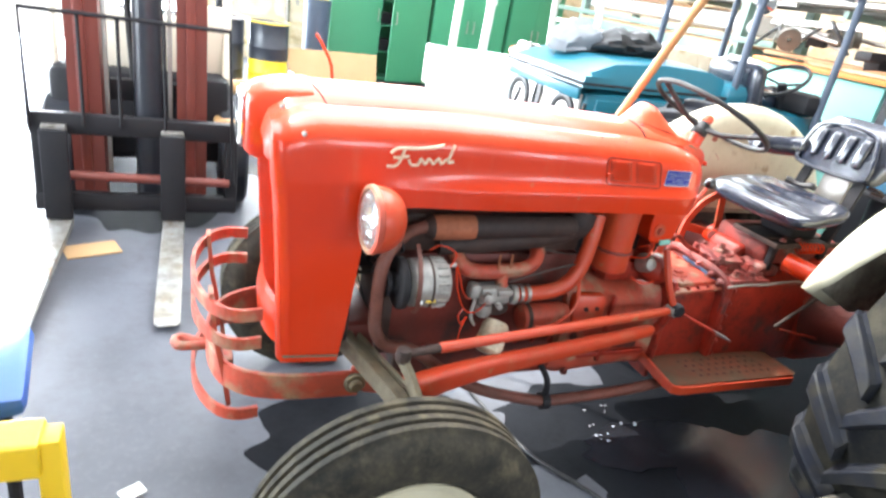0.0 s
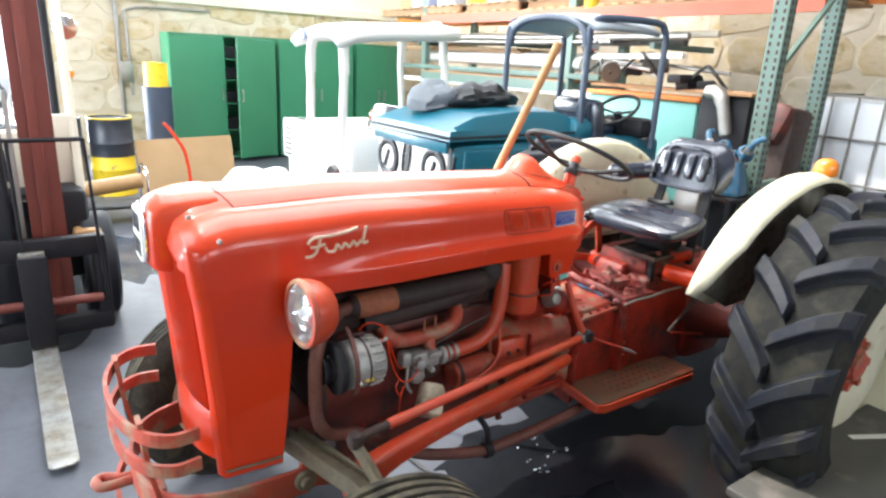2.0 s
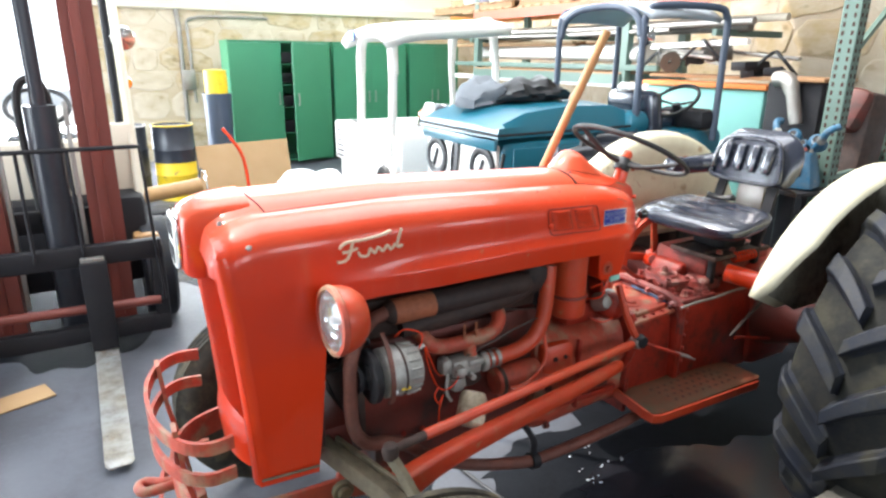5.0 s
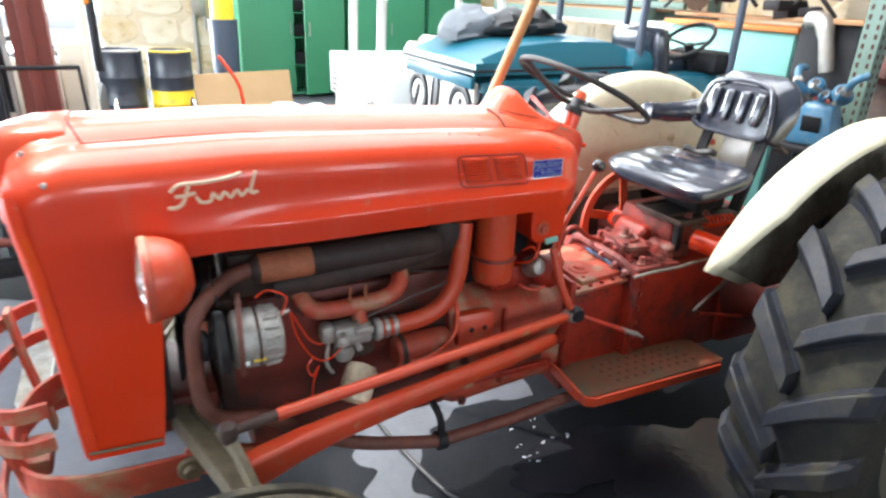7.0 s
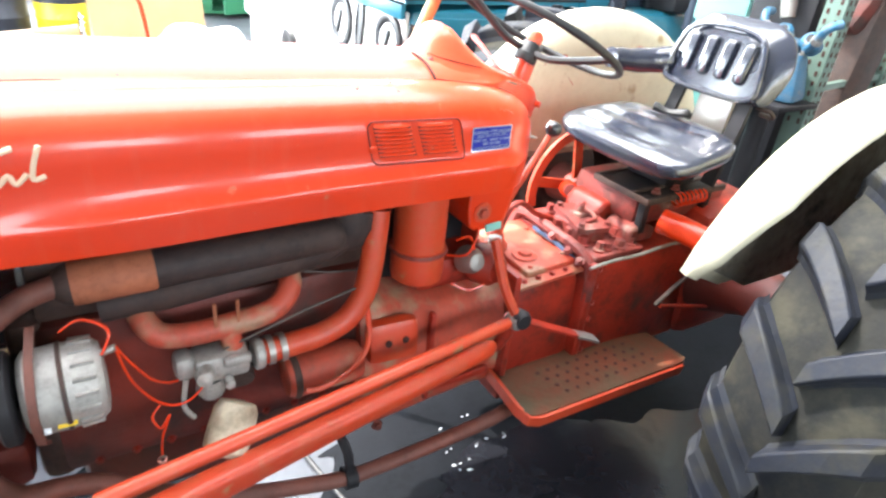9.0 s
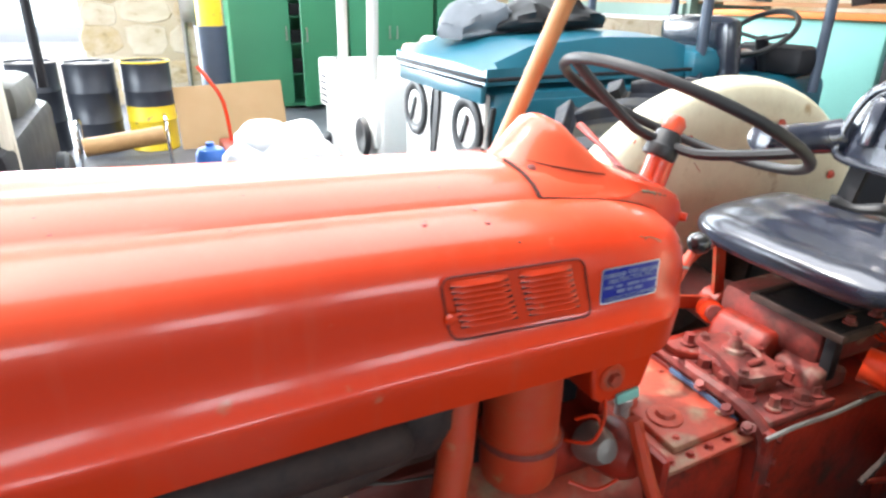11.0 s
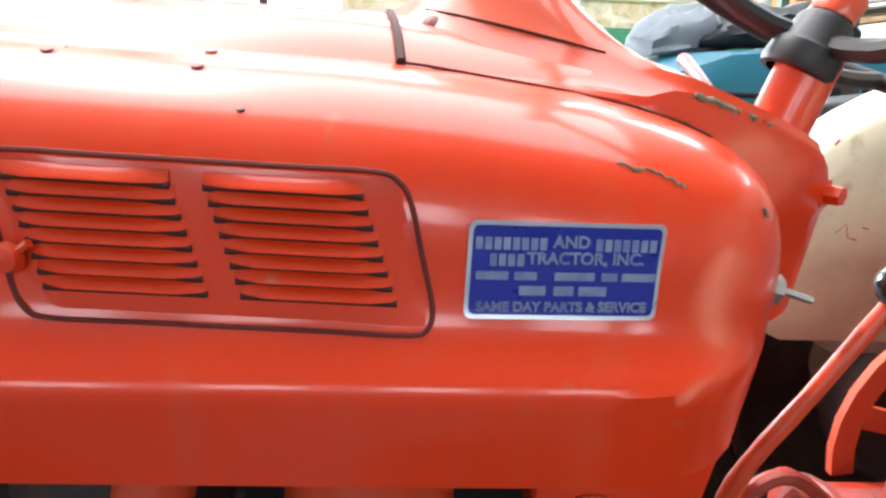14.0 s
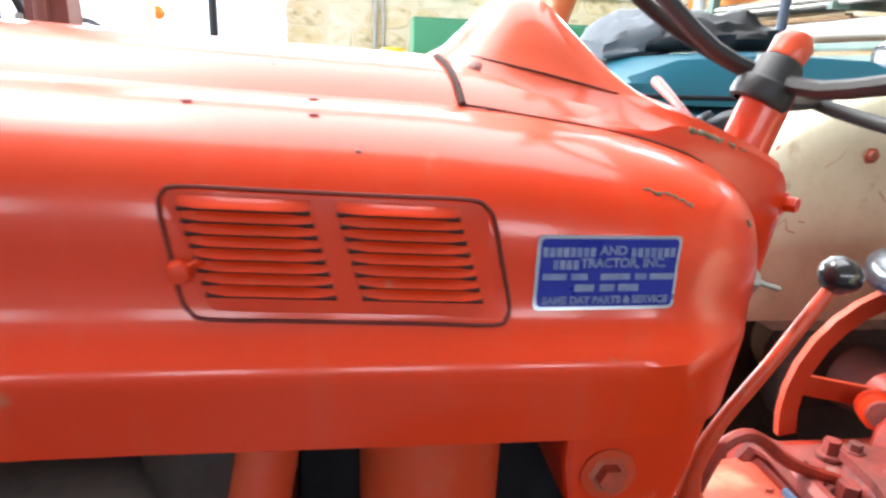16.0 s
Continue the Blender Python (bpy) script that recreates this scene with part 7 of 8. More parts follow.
part("small_wheel", lathe([(0.0, 0.01), (0.05, 0.014), (0.06, 0.02), (0.11, 0.03), (0.13, 0.0)], (1.90, 3.05, 0.66), (-1, 0, 0), 24), RUBBER_BLACK, cart2)
part("cart_seat", box(2.5, 3.05, 1.08, 0.4, 0.5, 0.30, None, 0.08, rot=(0, 20, 0)), VINYL, cart2)
for p in ([(1.95, 3.66, 0.8), (1.95, 3.62, 1.80)], [(1.95, 3.02, 0.7), (1.95, 2.96, 1.80)], [(3.2, 4.12, 0.9), (3.2, 4.22, 1.85), (3.2, 3.9, 1.95)], [(3.2, 3.36, 0.9), (3.2, 3.44, 1.86), (3.2, 3.7, 1.95)]):
    part("canopy_post", tube(p, 0.034, 10, smooth=3), WHITE_PAINT, cart2, "white canopy post")
for x, ya, yb, z in ((1.95, 2.97, 3.63, 1.80), (3.2, 3.43, 4.20, 1.90)):
    arch = [(x, ya, z - 0.30), (x, ya + 0.02, z - 0.10), (x, ya + 0.12, z - 0.01), (x, (ya + yb) / 2, z + 0.015), (x, yb - 0.12, z - 0.01), (x, yb - 0.02, z - 0.10), (x, yb, z - 0.30)]
    part("canopy_arch", tube(arch, 0.040, 10, smooth=3), WHITE_PAINT, cart2, "white moulded canopy arch")
can = []
for i in range(9):
    u = i / 8
    x = 1.84 + 1.42 * u
    can.append([(x, 2.82 + (0.98 + 0.50 * u) * j / 10 + 0.42 * u, 1.80 + 0.09 * u - 0.05 * max(0.0, 1 - u * 6) + 0.09 * (1 - (2 * j / 10 - 1) ** 4)) for j in range(11)])
part("canopy", rows_mesh(can), WHITE_PAINT, cart2, "white moulded canopy", solid=0.07)
part("sign_plate", box(1.84, 3.55, 1.80, 0.012, 0.12, 0.08, None, 0.002), BLUE_PAINT, cart2)
for x, y in ((2.1, 2.98), (2.1, 4.15), (2.9, 2.98), (2.9, 4.15)):
    part("wheel", lathe([(0, -0.08), (0.18, -0.08), (0.24, -0.08), (0.26, -0.06), (0.26, 0.06), (0.24, 0.08), (0, 0.08)], (x, y, 0.26), (0, 1, 0), 24), RUBBER, cart2)
tagged(part("bottle", lathe([(0, 0), (0.035, 0.0), (0.035, 0.10), (0.02, 0.13), (0.02, 0.16), (0, 0.16)], (2.05, 2.62, 1.22), (0, -1, 0.05), 14), WHITE_PAINT, cart2, "white bottle with a red cap"), category="")
part("bottle_cap", lathe([(0, 0), (0.036, 0.0), (0.036, 0.05), (0, 0.05)], (2.05, 2.62, 1.22), (0, 1, -0.05), 14), RED, cart2, "red cap")

# ---- green cabinets along the stone wall ----
def cabinet(x, w, h, opened):
    c = thing("steel_cabinet", (x + w / 2, 8.4, 0), "tall green steel cabinet with one door ajar" if opened else "tall green enamelled steel cabinet, closed", "cabinet", "green cabinets along the wall")
    bm = box(x + w / 2, 8.69, 0.94, w, 0.02, 1.80)
    for bx in (x + 0.01, x + w - 0.01):
        box(bx, 8.42, 0.94, 0.02, 0.52, 1.80, bm)
    for z in (0.05, 1.83):
        box(x + w / 2, 8.42, z, w, 0.54, 0.03, bm)
    body = part("body", bm, GREEN_CAB, c, smooth=False)
    for z in (0.45, 0.85, 1.2, 1.5):
        part("shelf", box(x + w / 2, 8.45, z, w - 0.05, 0.44, 0.02), GREEN_CAB, body, smooth=False)
    for k in range(2):
        d = box(0, 0, 0, w / 2 - 0.006, 0.022, 1.74, None, 0.004)
        hinge = x + 0.003 if k == 0 else x + w - 0.003
        sgn = 1 if k == 0 else -1
        ang = 0
        if opened and k == 1:
            ang = 26
        d.transform(Matrix.Translation((hinge, 8.155, 0.94)) @ Matrix.Rotation(radians(ang), 4, "Z") @ Matrix.Translation((sgn * w / 4, 0, 0)))
        door = part("door", d, GREEN_CAB, c, smooth=False)
        hd = tube([(0, -0.045, 0.09), (0, -0.045, -0.09)], 0.009, 8)
        box(0, -0.02, 0.08, 0.012, 0.04, 0.012, hd)
        box(0, -0.02, -0.08, 0.012, 0.04, 0.012, hd)
        hd.transform(Matrix.Translation((hinge, 8.155, 1.0)) @ Matrix.Rotation(radians(ang), 4, "Z") @ Matrix.Translation((sgn * (w / 2 - 0.06), 0, 0)))
        part("handle", hd, STEEL, door, "steel pull handle")
    if opened:
        stock = random.Random(5)
        for z in (0.46, 0.86, 1.21, 1.51):
            for i in range(4):
                part("stored_box", box(x + 0.15 + 0.25 * i, 8.4, z + 0.09, 0.16, 0.2, 0.14 + 0.05 * stock.random(), None, 0.006), (BLACK_PAINT, CARDBOARD, WHITE_PAINT)[i % 3], c)
    return c


cabinet(1.73, 1.55, 1.85, True)
cabinet(3.34, 1.28, 1.80, False)
cabinet(4.68, 0.95, 1.78, False)

# ---- drums, cardboard, sacks ----
def drum(x, y, low, band):
    d = thing("oil_drum", (x, y, 0), "black steel oil drum with a yellow lower half" if band else "black steel oil drum with dented rings", "drum", "oil drums")
    prof = [(0, 0.0), (0.28, 0.0), (0.288, 0.008), (0.285, 0.02), (0.285, 0.28), (0.294, 0.29), (0.294, 0.305), (0.285, 0.315), (0.285, 0.44)]
    top = [(0.285, 0.44), (0.285, 0.57), (0.294, 0.58), (0.294, 0.595), (0.285, 0.605), (0.285, 0.84), (0.29, 0.85), (0.288, 0.865), (0.275, 0.865), (0.272, 0.845), (0, 0.842)]
    k = 0.23 / 0.29
    part("shell", lathe([(r * k, z) for r, z in prof], (x, y, 0), (0, 0, 1), 32), YELLOW if band else DRUM_BLACK, d, smooth=True)
    part("shell", lathe([(r * k, z) for r, z in top], (x, y, 0), (0, 0, 1), 32), DRUM_BLACK, d)
    part("rim", lathe([(0.228, 0.848), (0.234, 0.856), (0.228, 0.868), (0.220, 0.866)], (x, y, 0), (0, 0, 1), 32), YELLOW if band else STEEL, d)
    part("bung", disc((x + 0.1, y - 0.05, 0.842), (0, 0, 1), 0.03, 0.02, 14), STEEL, d)


drum(0.66, 6.25, True, True)
drum(0.16, 6.3, False, False)
drum(-0.34, 6.45, False, False)
sheet = thing("cardboard_sheet", (1.42, 6.05, 0), "large brown cardboard sheet leaning on the cabinets", "cardboard")
part("sheet", box(1.43, 6.10, 0.31, 1.08, 0.02, 0.64, None, 0.002, rot=(-12, -2, 0)), CARDBOARD, sheet, smooth=False)
jack = thing("floor_jack", (1.3, 5.5, 0), "floor jack with a red handle", "jack")
part("handle", tube([(1.10, 5.6, 0.86), (1.18, 5.6, 0.75), (1.30, 5.6, 0.52), (1.34, 5.6, 0.10)], 0.018, 10, smooth=3), RED, jack, "red steel handle")
part("chassis", box(1.34, 5.45, 0.09, 0.22, 0.6, 0.12, None, 0.02), RED_OLD, jack)
for x in (1.22, 1.46):
    part("caster", lathe([(0, -0.02), (0.05, -0.02), (0.05, 0.02), (0, 0.02)], (x, 5.25, 0.05), (1, 0, 0), 16), STEEL, jack)
for cx, cy, cz, r in ((1.36, 3.62, 0.56, 0.17), (1.60, 3.66, 0.55, 0.15), (1.50, 3.50, 0.44, 0.18), (1.24, 3.56, 0.44, 0.15), (1.70, 3.52, 0.45, 0.13)):
    b = bmesh.new()
    bmesh.ops.create_icosphere(b, subdivisions=3, radius=r)
    for v in b.verts:
        n = noise.noise(v.co * 7 + Vector((cx * 5, cy, 0))) * 0.22 + noise.noise(v.co * 19) * 0.08
        v.co = Vector((v.co.x * 1.15, v.co.y, max(v.co.z * 0.78, -r * 0.6))) * (1 + n) + Vector((cx, cy, cz))
    tagged(part("sack", b, PLASTIC_WHITE, None, "crumpled white plastic sack on a crate"), category="sack", group="white sacks")
crate = thing("wooden_crate", (1.46, 3.58, 0), "low slatted wooden crate under white sacks", "crate")
for i in range(4):
    part("slat", box(1.46, 3.42 + 0.10 * i, 0.33, 0.72, 0.08, 0.02, None, 0.003), PLYWOOD, crate, smooth=False)
for x in (1.14, 1.78):
    part("side", box(x, 3.57, 0.165, 0.03, 0.40, 0.31, None, 0.003), PLYWOOD, crate, smooth=False)
tagged(part("blue_jug", lathe([(0, 0), (0.10, 0), (0.11, 0.02), (0.11, 0.40), (0.09, 0.44), (0.03, 0.46), (0.03, 0.485), (0, 0.485)], (1.02, 4.0, 0), (0, 0, 1), 22), BLUE_PAINT, None, "blue plastic jug standing on the floor"), category="jug")
bench = thing("saw_horse", (0.44, 5.0, 0), "chrome tube trolley carrying an orange-brown log roll", "trolley")
part("roll", tube([(0.12, 5.0, 0.30), (0.74, 5.0, 0.37)], 0.075, 16), WOOD_STICK, bench, "orange-brown rolled bolster")
for x in (0.10, 0.76):
    part("frame", tube([(x, 4.8, 0.012), (x, 4.8, 0.45), (x, 5.0, 0.52), (x, 5.2, 0.45), (x, 5.2, 0.012)], 0.012, 8, smooth=3), CHROME, bench)
part("shelf", box(0.43, 5.0, 0.15, 0.7, 0.40, 0.02, None, 0.004), BLACK_PAINT, bench)
tub = thing("detergent_tub", (1.42, 7.6, 0), "stacked grey and yellow plastic tubs", "tub")
part("tub", lathe([(0, 0), (0.17, 0), (0.19, 1.10), (0.195, 1.12), (0, 1.12)], (1.45, 7.7, 0), (0, 0, 1), 24), ROPS_PAINT, tub, "tall grey bin")
part("tub", lathe([(0, 1.12), (0.15, 1.12), (0.15, 1.42), (0.16, 1.43), (0, 1.44)], (1.45, 7.7, 0), (0, 0, 1), 24), YELLOW, tub, "yellow pail")
conduit = thing("conduit", (1.22, 9.15, 0.0), "grey metal conduit with junction boxes on the stone wall", "conduit")
part("pipe", tube([(1.20, 9.15, 2.5), (1.24, 9.15, 2.0), (1.22, 9.15, 0.05)], 0.035, 10), STEEL, conduit)
part("pipe", tube([(1.38, 9.15, 0.9), (1.36, 9.15, 1.9), (1.40, 9.15, 2.15), (1.9, 9.15, 2.2), (2.6, 9.15, 2.2)], 0.022, 8, smooth=3), STEEL, conduit)
part("junction_box", box(1.30, 9.13, 1.25, 0.20, 0.10, 0.30, None, 0.01), STEEL, conduit)
tagged(part("broom_handle", tube([(0.983, 0.62, 0.0), (1.266, 0.24, 1.2), (1.391, 0.066, 1.73)], 0.016, 12), WOOD_STICK, None, "varnished wooden pole leaning beside the tractor"), category="pole")

# ---- pallet rack, tank and benches along the side wall ----
rack = thing("pallet_rack", (4.5, 3.5, 0), "grey-green pallet rack with orange beams and stored goods", "rack")


def upright(x, y, top):
    u = part("upright", prism([(x - 0.045, y - 0.055), (x + 0.045, y - 0.055), (x + 0.045, y + 0.055), (x - 0.045, y + 0.055)], "xy", 0.0, top), RACK_GREEN, rack, "perforated grey-green upright", smooth=False, bevel=0.006)
    return u


holes = []
for x, y in ((3.92, 0.64), (5.02, 0.84), (5.05, 3.6), (5.95, 3.6), (5.05, 6.6), (5.95, 6.6)):
    u = upright(x, y, 3.6)
    if y < 1:
        for i in range(48):
            for side_y in (-0.028, 0.028):
                hole = box(x - 0.0465, y + side_y, 0.75 + 0.05 * i, 0.004, 0.014, 0.026, None, 0.001)
                part("hole", hole, GAP, u, smooth=False)
        for i in range(48):
            for side_x in (-0.022, 0.022):
                part("hole", box(x + side_x, y - 0.0565, 0.75 + 0.05 * i, 0.012, 0.004, 0.026, None, 0.001), GAP, u, smooth=False)
for z0, z1 in ((1.62, 2.3), (2.3, 2.95), (0.9, 0.9), (2.3, 2.3)):
    part("brace", tube([(3.95, 0.66, z0), (4.99, 0.82, z1)], 0, square=(0.03, 0.035)), RACK_GREEN, rack, smooth=False)
for x, y0, y1, z, mat in ((4.98, 0.9, 6.6, 2.20, RACK_RED), (5.98, 0.9, 9.0, 2.34, RACK_ORANGE), (5.98, 3.6, 9.0, 2.24, RACK_ORANGE), (5.0, 3.6, 6.6, 1.42, RACK_GREEN), (5.95, 3.6, 6.6, 1.42, RACK_GREEN)):
    part("beam", tube([(x, y0, z), (x, y1, z)], 0, square=(0.05, 0.11)), mat, rack, "orange-red load beam" if mat is not RACK_GREEN else "grey-green load beam", smooth=False)
part("decking", box(5.5, 5.1, 1.485, 1.0, 3.0, 0.02), PLYWOOD, rack, smooth=False)
part("decking", box(5.5, 4.0, 2.265, 1.0, 6.0, 0.02), PLYWOOD, rack, smooth=False)
hull = []
for i in range(17):
    u = i / 16
    y = 3.45 + 3.75 * u
    w = 0.36 * (1 - max(0.0, u - 0.25) / 0.75) ** 0.55 + 0.02
    keel = 0.10 + 0.05 * (1 - u)
    hull.append([(5.42 + w * math.copysign(abs(math.cos(a)) ** 0.7, math.cos(a)), y, 1.655 + 0.03 * u + (keel if math.sin(a) > 0 else 0.06) * math.copysign(abs(math.sin(a)) ** 0.8, math.sin(a))) for a in [2 * math.pi * k / 22 for k in range(22)]])
tagged(part("boat_hull", rows_mesh(hull, close_v=True, caps=True), WHITE_PAINT, None, "long white moulded hull lying upside down on the rack"), category="hull")
stock = random.Random(11)


def pallet(x, y, z):
    """A timber pallet: three stringers under five deck boards."""
    t = thing("pallet", (x, y, z), "weathered timber pallet on the rack beams", "pallet", "pallets on the rack")
    for k in range(3):
        part("stringer", box(x - 0.42 + 0.42 * k, y, z + 0.05, 0.05, 1.06, 0.09, None, 0.004), PLYWOOD, t, smooth=False)
    for k in range(6):
        part("board", box(x, y - 0.47 + 0.188 * k, z + 0.106, 0.96, 0.12, 0.02, None, 0.003), PINE, t, smooth=False)
        part("board", box(x, y - 0.47 + 0.188 * k, z + 0.010, 0.96, 0.10, 0.016, None, 0.003), PINE, t, smooth=False)
    return t


first_pallet = pallet(5.5, 1.55, 2.277)
for i in range(1, 6):
    copy_thing(first_pallet, Matrix.Translation((5.5 + stock.uniform(-0.06, 0.06), 1.55 + 1.18 * i, 2.277)) @ Matrix.Rotation(radians(stock.uniform(-3, 3)), 4, "Z"))
goods = [(1.35, 0.50, 0.34, CARDBOARD, "brown cardboard carton"), (1.85, 0.42, 0.26, STEEL_DECK, "grey metal case"), (2.60, 0.62, 0.30, WHITE_PAINT, "white packing case"), (3.20, 0.36, 0.42, PLYWOOD, "brown plywood box"),
         (3.75, 0.56, 0.24, BLACK_PAINT, "black plastic crate"), (4.45, 0.50, 0.40, ROPS_PAINT, "slate-blue storage bin"), (5.05, 0.40, 0.30, WHITE_PAINT, "white packing case"), (6.10, 0.52, 0.36, LILAC, "pale violet-grey carton"),
         (6.75, 0.48, 0.44, LILAC, "pale violet-grey carton"), (7.25, 0.40, 0.28, CARDBOARD, "brown cardboard carton")]
for y, wide, h, mat, words in goods:
    tagged(part("storage_box", box(5.35 + stock.uniform(-0.08, 0.08), y, 2.393 + h / 2, 0.52, wide, h, None, 0.012, rot=(0, 0, stock.uniform(-9, 9))), mat, None, words + " on a rack pallet"), category="box", group="boxes on the rack")
tagged(part("yellow_pail", lathe([(0, 0), (0.14, 0), (0.15, 0.01), (0.165, 0.36), (0.172, 0.37), (0.172, 0.39), (0, 0.39)], (5.22, 5.62, 2.393), (0, 0, 1), 26), YELLOW, None, "yellow plastic pail on a rack pallet"), category="pail")
tagged(part("yellow_pail", lathe([(0, 0), (0.08, 0), (0.09, 0.20), (0.095, 0.21), (0, 0.21)], (5.05, 3.35, 2.255), (0, 0, 1), 20), YELLOW, None, "small yellow tub on the beam's edge"), category="pail")
# long stock on the lower shelf
for i, (x, y0, y1, z, r, mat) in enumerate(((5.05, 2.1, 7.3, 1.97, 0.035, STEEL), (5.13, 2.6, 7.6, 1.985, 0.030, STEEL), (5.22, 1.9, 6.9, 2.00, 0.032, PLASTER), (5.02, 3.0, 7.0, 1.915, 0.022, STEEL), (5.30, 2.3, 7.4, 1.93, 0.040, STEEL_DECK))):
    tagged(part("pipe_length", tube([(x, y0, z), (x + 0.04, (y0 + y1) / 2, z - 0.012), (x, y1, z)], r, 12), mat, None, "long grey pipe stored on the rack"), category="pipe", group="pipes on the rack")
for i in range(7):
    z = 1.80 + 0.028 * (i % 4)
    y0 = 4.6 + stock.uniform(-0.5, 0.5)
    tagged(part("plank", box(5.20 + 0.09 * i, y0 + 1.4, z, 0.085, 2.9, 0.024, None, 0.003, rot=(stock.uniform(-1, 1), 0, stock.uniform(-2, 2))), (PLYWOOD, PINE)[i % 2], None, "rough brown plank stored on the rack"), category="plank", group="planks on the rack")
for y in (2.45, 4.6, 6.7):
    part("cantilever", tube([(4.98, y, 1.88), (5.98, y, 1.88)], 0, square=(0.05, 0.06)), RACK_GREEN, rack, smooth=False)
for z, mat in ((1.545, RACK_GREEN), (1.36, WHITE_PAINT)):
    tagged(part("angle_iron", box(5.02, 5.2, z, 0.05, 4.2, 0.06, None, 0.004), mat, None, "long painted steel section lying on the rack"), category="steel section")
# machine odds and ends heaped above the counter
heap = random.Random(31)
for i in range(16):
    y, z = heap.uniform(1.75, 3.0), heap.uniform(0, 1)
    kind = i % 4
    at = (4.98 + heap.uniform(-0.16, 0.16), y, 1.50 + 0.05 * (i % 3))
    if kind == 0:
        b = box(at[0], y, at[2] + 0.04, heap.uniform(0.12, 0.3), heap.uniform(0.12, 0.34), heap.uniform(0.06, 0.14), None, 0.015, rot=(heap.uniform(-12, 12), heap.uniform(-12, 12), heap.uniform(0, 180)))
        tagged(part("machine_part", b, (BLACK_PAINT, ENGINE_DARK)[i % 2], None, "dark cast machine part heaped on the counter"), category="machine part", group="parts on the counter")
    elif kind == 1:
        tagged(part("rod", tube([(at[0], y - 0.35, at[2] + 0.10), (at[0] + 0.05, y + 0.35, at[2] + 0.12 + 0.08 * z)], 0.018, 10), (STEEL, WHITE_PAINT)[i % 3 == 0], None, "loose metal rod heaped on the counter"), category="rod", group="parts on the counter")
    elif kind == 2:
        tagged(part("pulley", lathe([(0.02, -0.03), (0.10, -0.03), (0.09, -0.01), (0.09, 0.01), (0.10, 0.03), (0.02, 0.03)], (at[0], y, at[2] + 0.12), (heap.uniform(-1, 1), 0.6, heap.uniform(-0.3, 0.3)), 20), (STEEL_DECK, RUBBER_BLACK)[i % 2], None, "grimy pulley heaped on the counter"), category="pulley", group="parts on the counter")
    else:
        tagged(part("hose", tube([(at[0], y - 0.2, at[2] + 0.02), (at[0] - 0.08, y - 0.1, at[2] + 0.16), (at[0] + 0.02, y + 0.05, at[2] + 0.20), (at[0] - 0.05, y + 0.2, at[2] + 0.03)], 0.016, 8, smooth=4), RUBBER_BLACK, None, "looped black hose heaped on the counter"), category="hose", group="parts on the counter")
tagged(part("long_bar", tube([(4.80, 1.95, 1.79), (4.92, 3.1, 1.76)], 0, square=(0.05, 0.045)), WHITE_PAINT, None, "white painted bar laid across the heap", smooth=False), category="bar")
tagged(part("shelf_board", box(5.08, 2.35, 1.485, 0.36, 1.5, 0.03, None, 0.004), PLYWOOD, None, "brown plywood shelf behind the counter", smooth=False), category="shelf")
counter = thing("work_counter", (4.75, 2.2, 0), "pale aqua steel work counter with a timber edge", "counter")
part("body", box(4.72, 2.20, 0.70, 0.30, 1.24, 1.40, None, 0.02), AQUA, counter, "pale aqua front panel")
part("top", box(4.74, 2.20, 1.425, 0.40, 1.30, 0.04, None, 0.006), RACK_ORANGE, counter, "orange-brown timber edge")
cab2 = thing("machine_housing", (4.7, 1.35, 0), "dark machine housing with a grey bent chute", "machine")
part("housing", box(4.75, 1.33, 0.74, 0.40, 0.44, 1.48, None, 0.02), BLACK_PAINT, cab2)
part("chute", tube([(4.52, 1.46, 1.50), (4.50, 1.36, 1.50), (4.48, 1.29, 1.40), (4.47, 1.22, 1.18)], [0.06, 0.06, 0.05, 0.045], 12, smooth=3), STEEL, cab2, "bright bent metal chute")
part("cap", box(4.72, 1.33, 1.50, 0.44, 0.5, 0.03, None, 0.006), PLYWOOD, cab2)
pump = thing("pump", (3.72, 0.72, 0), "blue cast-iron pump head with fittings on a stand", "pump")
body = part("pump_body", box(3.72, 0.70, 0.98, 0.22, 0.26, 0.24, None, 0.035, rot=(0, 0, 14), taper=0.62), BLUE_CAST, pump, "chipped blue tapered casting")
part("inspection_window", box(3.622, 0.675, 0.985, 0.012, 0.10, 0.09, None, 0.004, rot=(0, -12, 14)), BLACK_PAINT, body, "dark opening in the casting")
for dy, dz, r in ((-0.09, 0.17, 0.050), (0.07, 0.19, 0.045), (-0.01, 0.14, 0.038)):
    part("boss", lathe([(0.012, 0.05), (r * 0.6, 0.05), (r, 0.03), (r, -0.03), (r * 0.7, -0.05), (0, -0.05)], (3.68 + 0.3 * dz, 0.70 + dy, 0.98 + dz), (-0.8, -0.2, 0.5), 18), BLUE_CAST, body, "round blue bolted boss")
    part("boss_bore", disc((3.65 + 0.3 * dz, 0.692 + dy, 1.005 + dz), (-0.8, -0.2, 0.5), r * 0.45, 0.012, 14), BLACK_PAINT, body)
for pts in ([(3.68, 0.60, 1.12), (3.64, 0.54, 1.18), (3.62, 0.50, 1.24), (3.66, 0.46, 1.27)], [(3.70, 0.80, 1.14), (3.66, 0.84, 1.20), (3.70, 0.88, 1.26), (3.78, 0.90, 1.26)]):
    part("fitting", tube(pts, 0.020, 10, smooth=3), BLUE_CAST, body)
    part("nut", lathe([(0.018, -0.014), (0.028, -0.014), (0.028, 0.014), (0.018, 0.014)], pts[1], Vector(pts[2]) - Vector(pts[1]), 6), STEEL, body)
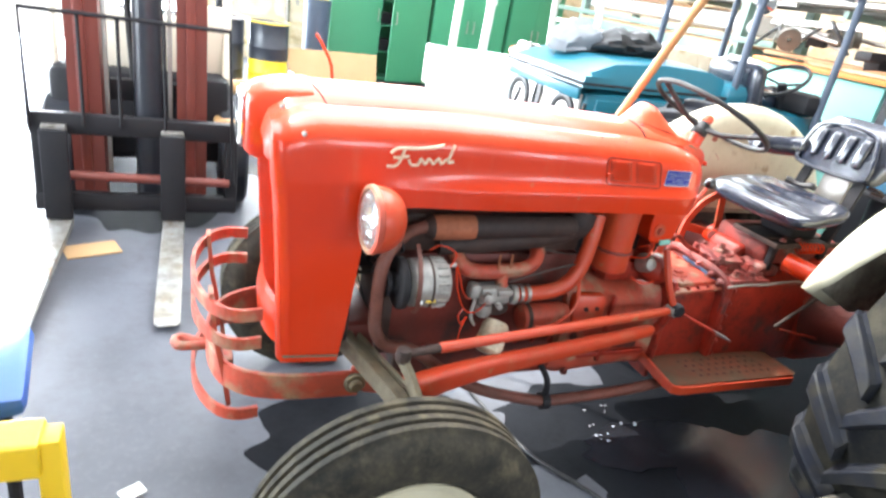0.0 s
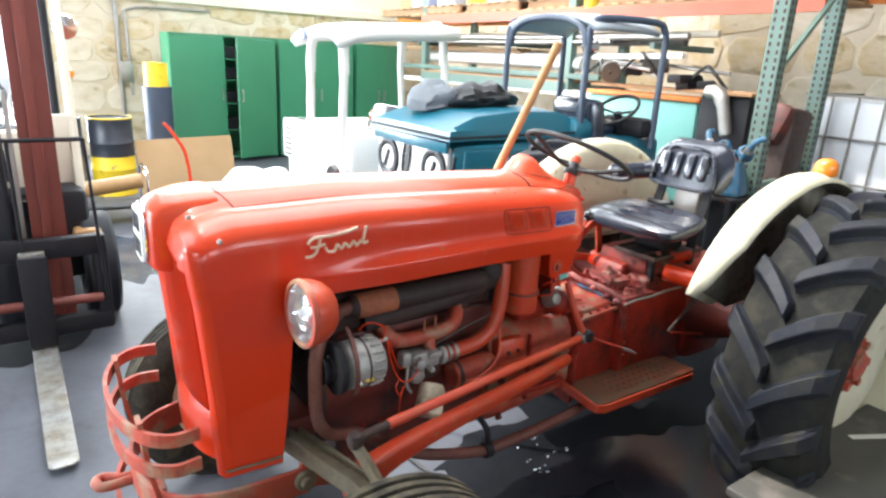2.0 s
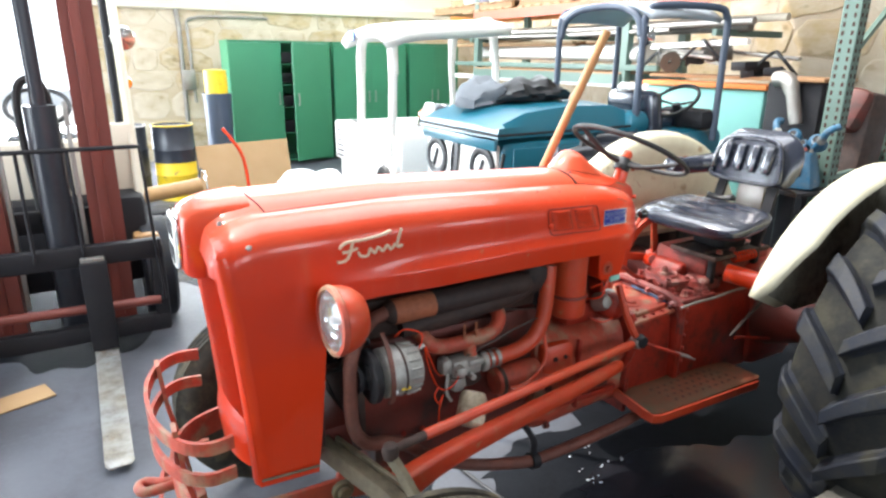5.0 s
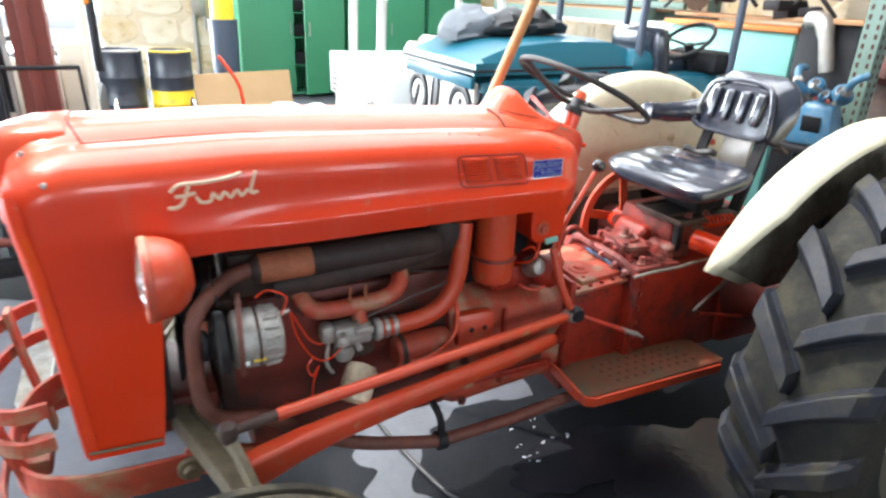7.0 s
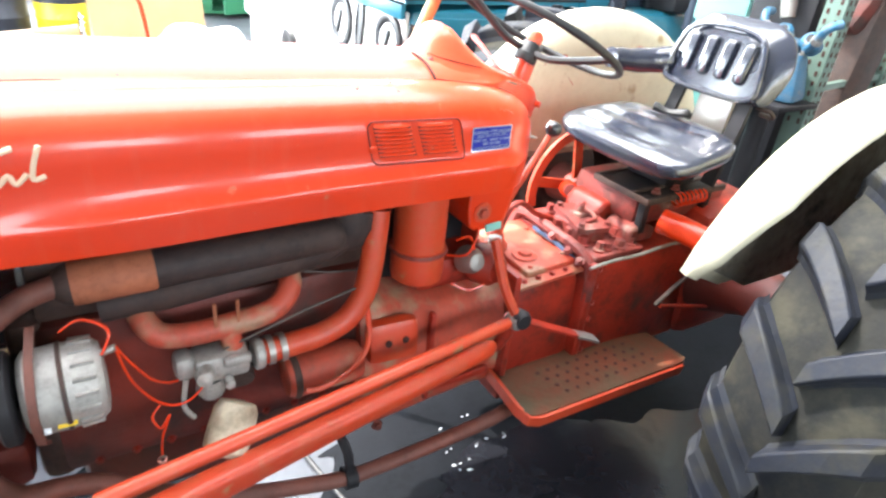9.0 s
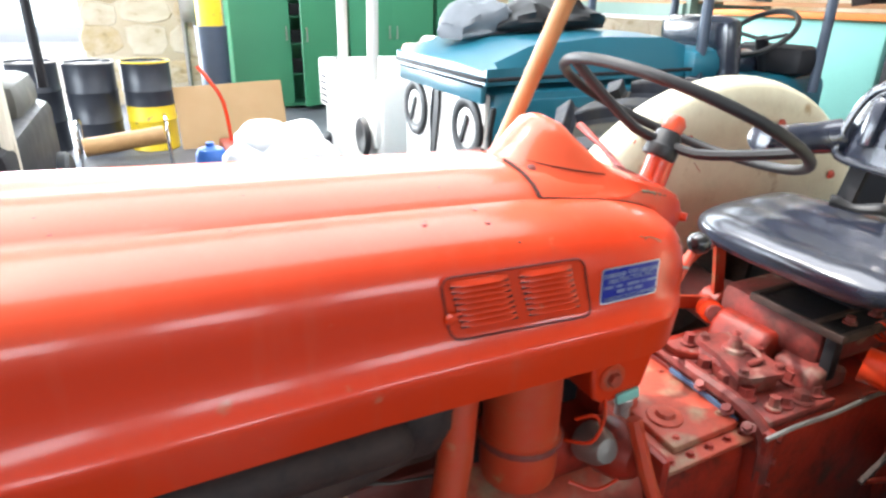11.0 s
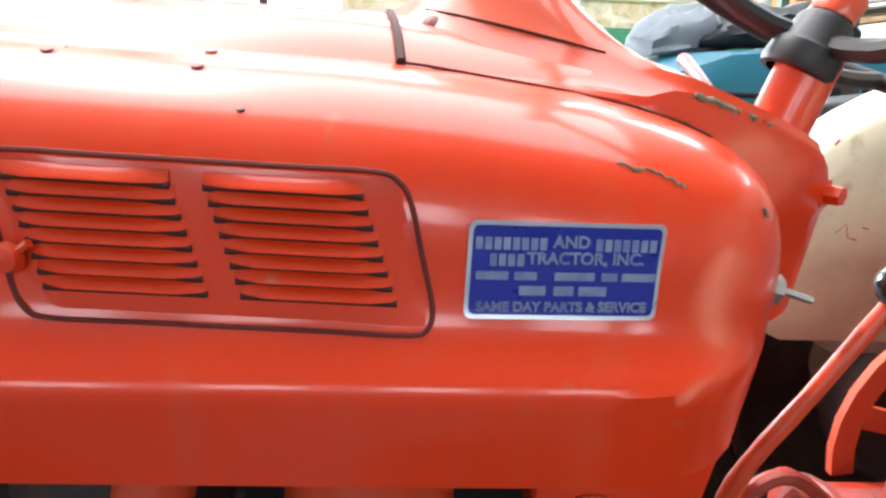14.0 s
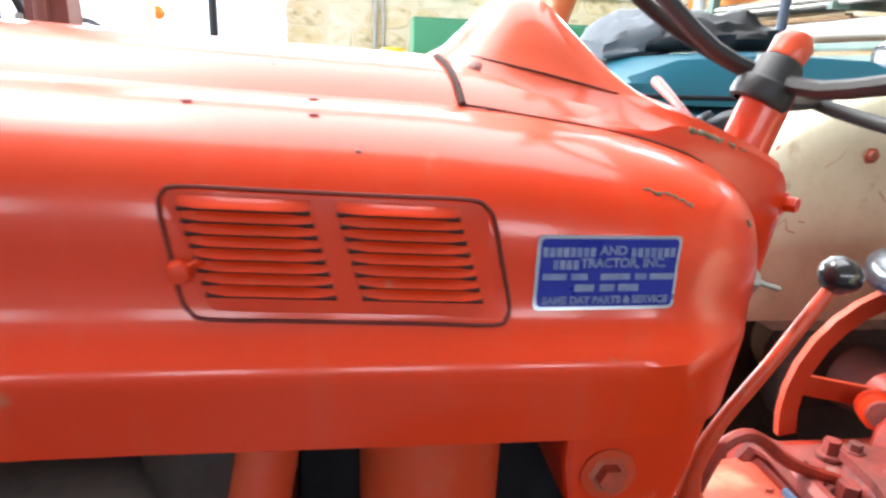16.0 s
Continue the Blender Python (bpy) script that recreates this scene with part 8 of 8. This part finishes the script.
for k in range(5):
    part("cylinder_bolt", bolt((3.66 + 0.02 * k, 0.60 + 0.05 * k, 1.105), (-0.3, -0.1, 1), 0.010, 0.016), (STEEL, RED_DUSTY)[k % 2], body)
part("shaft", tube([(3.66, 0.70, 1.16), (3.52, 0.66, 1.20)], 0.014, 10), STEEL, pump)
part("base_plate", box(3.72, 0.72, 0.845, 0.34, 0.34, 0.03, None, 0.005), BLACK_PAINT, pump)
part("stand", tube([(3.72, 0.74, 0.0), (3.72, 0.74, 0.84)], 0.05, 12), BLACK_PAINT, pump)
tank = thing("liquid_tote", (5.75, 0.5, 0), "white plastic liquid tote in a wire cage", "tank")
part("bottle", box(5.75, 0.42, 0.98, 1.0, 1.16, 1.06, None, 0.07), PLASTIC_WHITE, tank, "white translucent plastic tank")
part("pallet", box(5.75, 0.42, 0.28, 1.05, 1.2, 0.28, None, 0.02), BLACK_PAINT, tank)
for i in range(7):
    y = -0.14 + 0.19 * i
    part("cage_bar", tube([(5.23, y, 0.42), (5.23, y, 1.54)], 0.010, 8), STEEL, tank)
for z in (0.5, 0.85, 1.2, 1.53):
    part("cage_bar", tube([(5.225, -0.18, z), (5.225, 1.02, z), (6.28, 1.02, z)], 0.010, 8), STEEL, tank)
frame_ob = thing("door_frame", (6.2, 0.3, 0), "dark steel frame with a brown plywood panel", "panel")
part("panel", box(6.45, 0.2, 2.15, 0.05, 0.9, 0.8, None, 0.004), PLYWOOD, frame_ob)
part("frame", tube([(6.40, 0.72, 0.0), (6.40, 0.72, 3.2)], 0, square=(0.12, 0.10)), BLACK_PAINT, frame_ob, smooth=False)
part("frame", tube([(6.40, 0.72, 1.70), (6.40, -0.6, 1.70)], 0, square=(0.10, 0.08)), BLACK_PAINT, frame_ob, smooth=False)
chair = thing("machine_parts", (4.6, 0.75, 0), "heap of dark red and black machine parts", "machinery")
part("casting", box(4.55, 0.82, 0.72, 0.30, 0.24, 1.42, None, 0.05, rot=(0, 6, 0)), ENGINE_DARK, chair)
part("casting", box(4.50, 0.84, 1.30, 0.24, 0.22, 0.30, None, 0.06, rot=(10, 20, 0)), GRIMY_RED, chair)
for k in range(2):
    g = bmesh.new()
    rows = []
    for i in range(13):
        u = i / 12
        thick = 0.010 + 0.006 * abs(math.sin(5.5 * u + 1.3 * k))
        x, y = 1.978 + 0.062 * u, 0.040 - 0.105 * u + 0.012 * math.sin(7 * u) - 0.012 * k * (1 + math.sin(4 * u))
        rows.append([(x + thick * math.cos(a) * 0.9, y + thick * 0.5 * math.cos(a), 1.101 + 0.007 * k + thick * 0.8 * math.sin(a) + 0.004 * math.sin(11 * u + k)) for a in [2 * math.pi * j / 10 for j in range(10)]])
tagged(part("work_glove", rows_mesh(rows, g, close_v=True, caps=True), RUBBER_BLACK, None, "crumpled dark work glove lying on the seat"), category="glove", group="gloves on the seat")
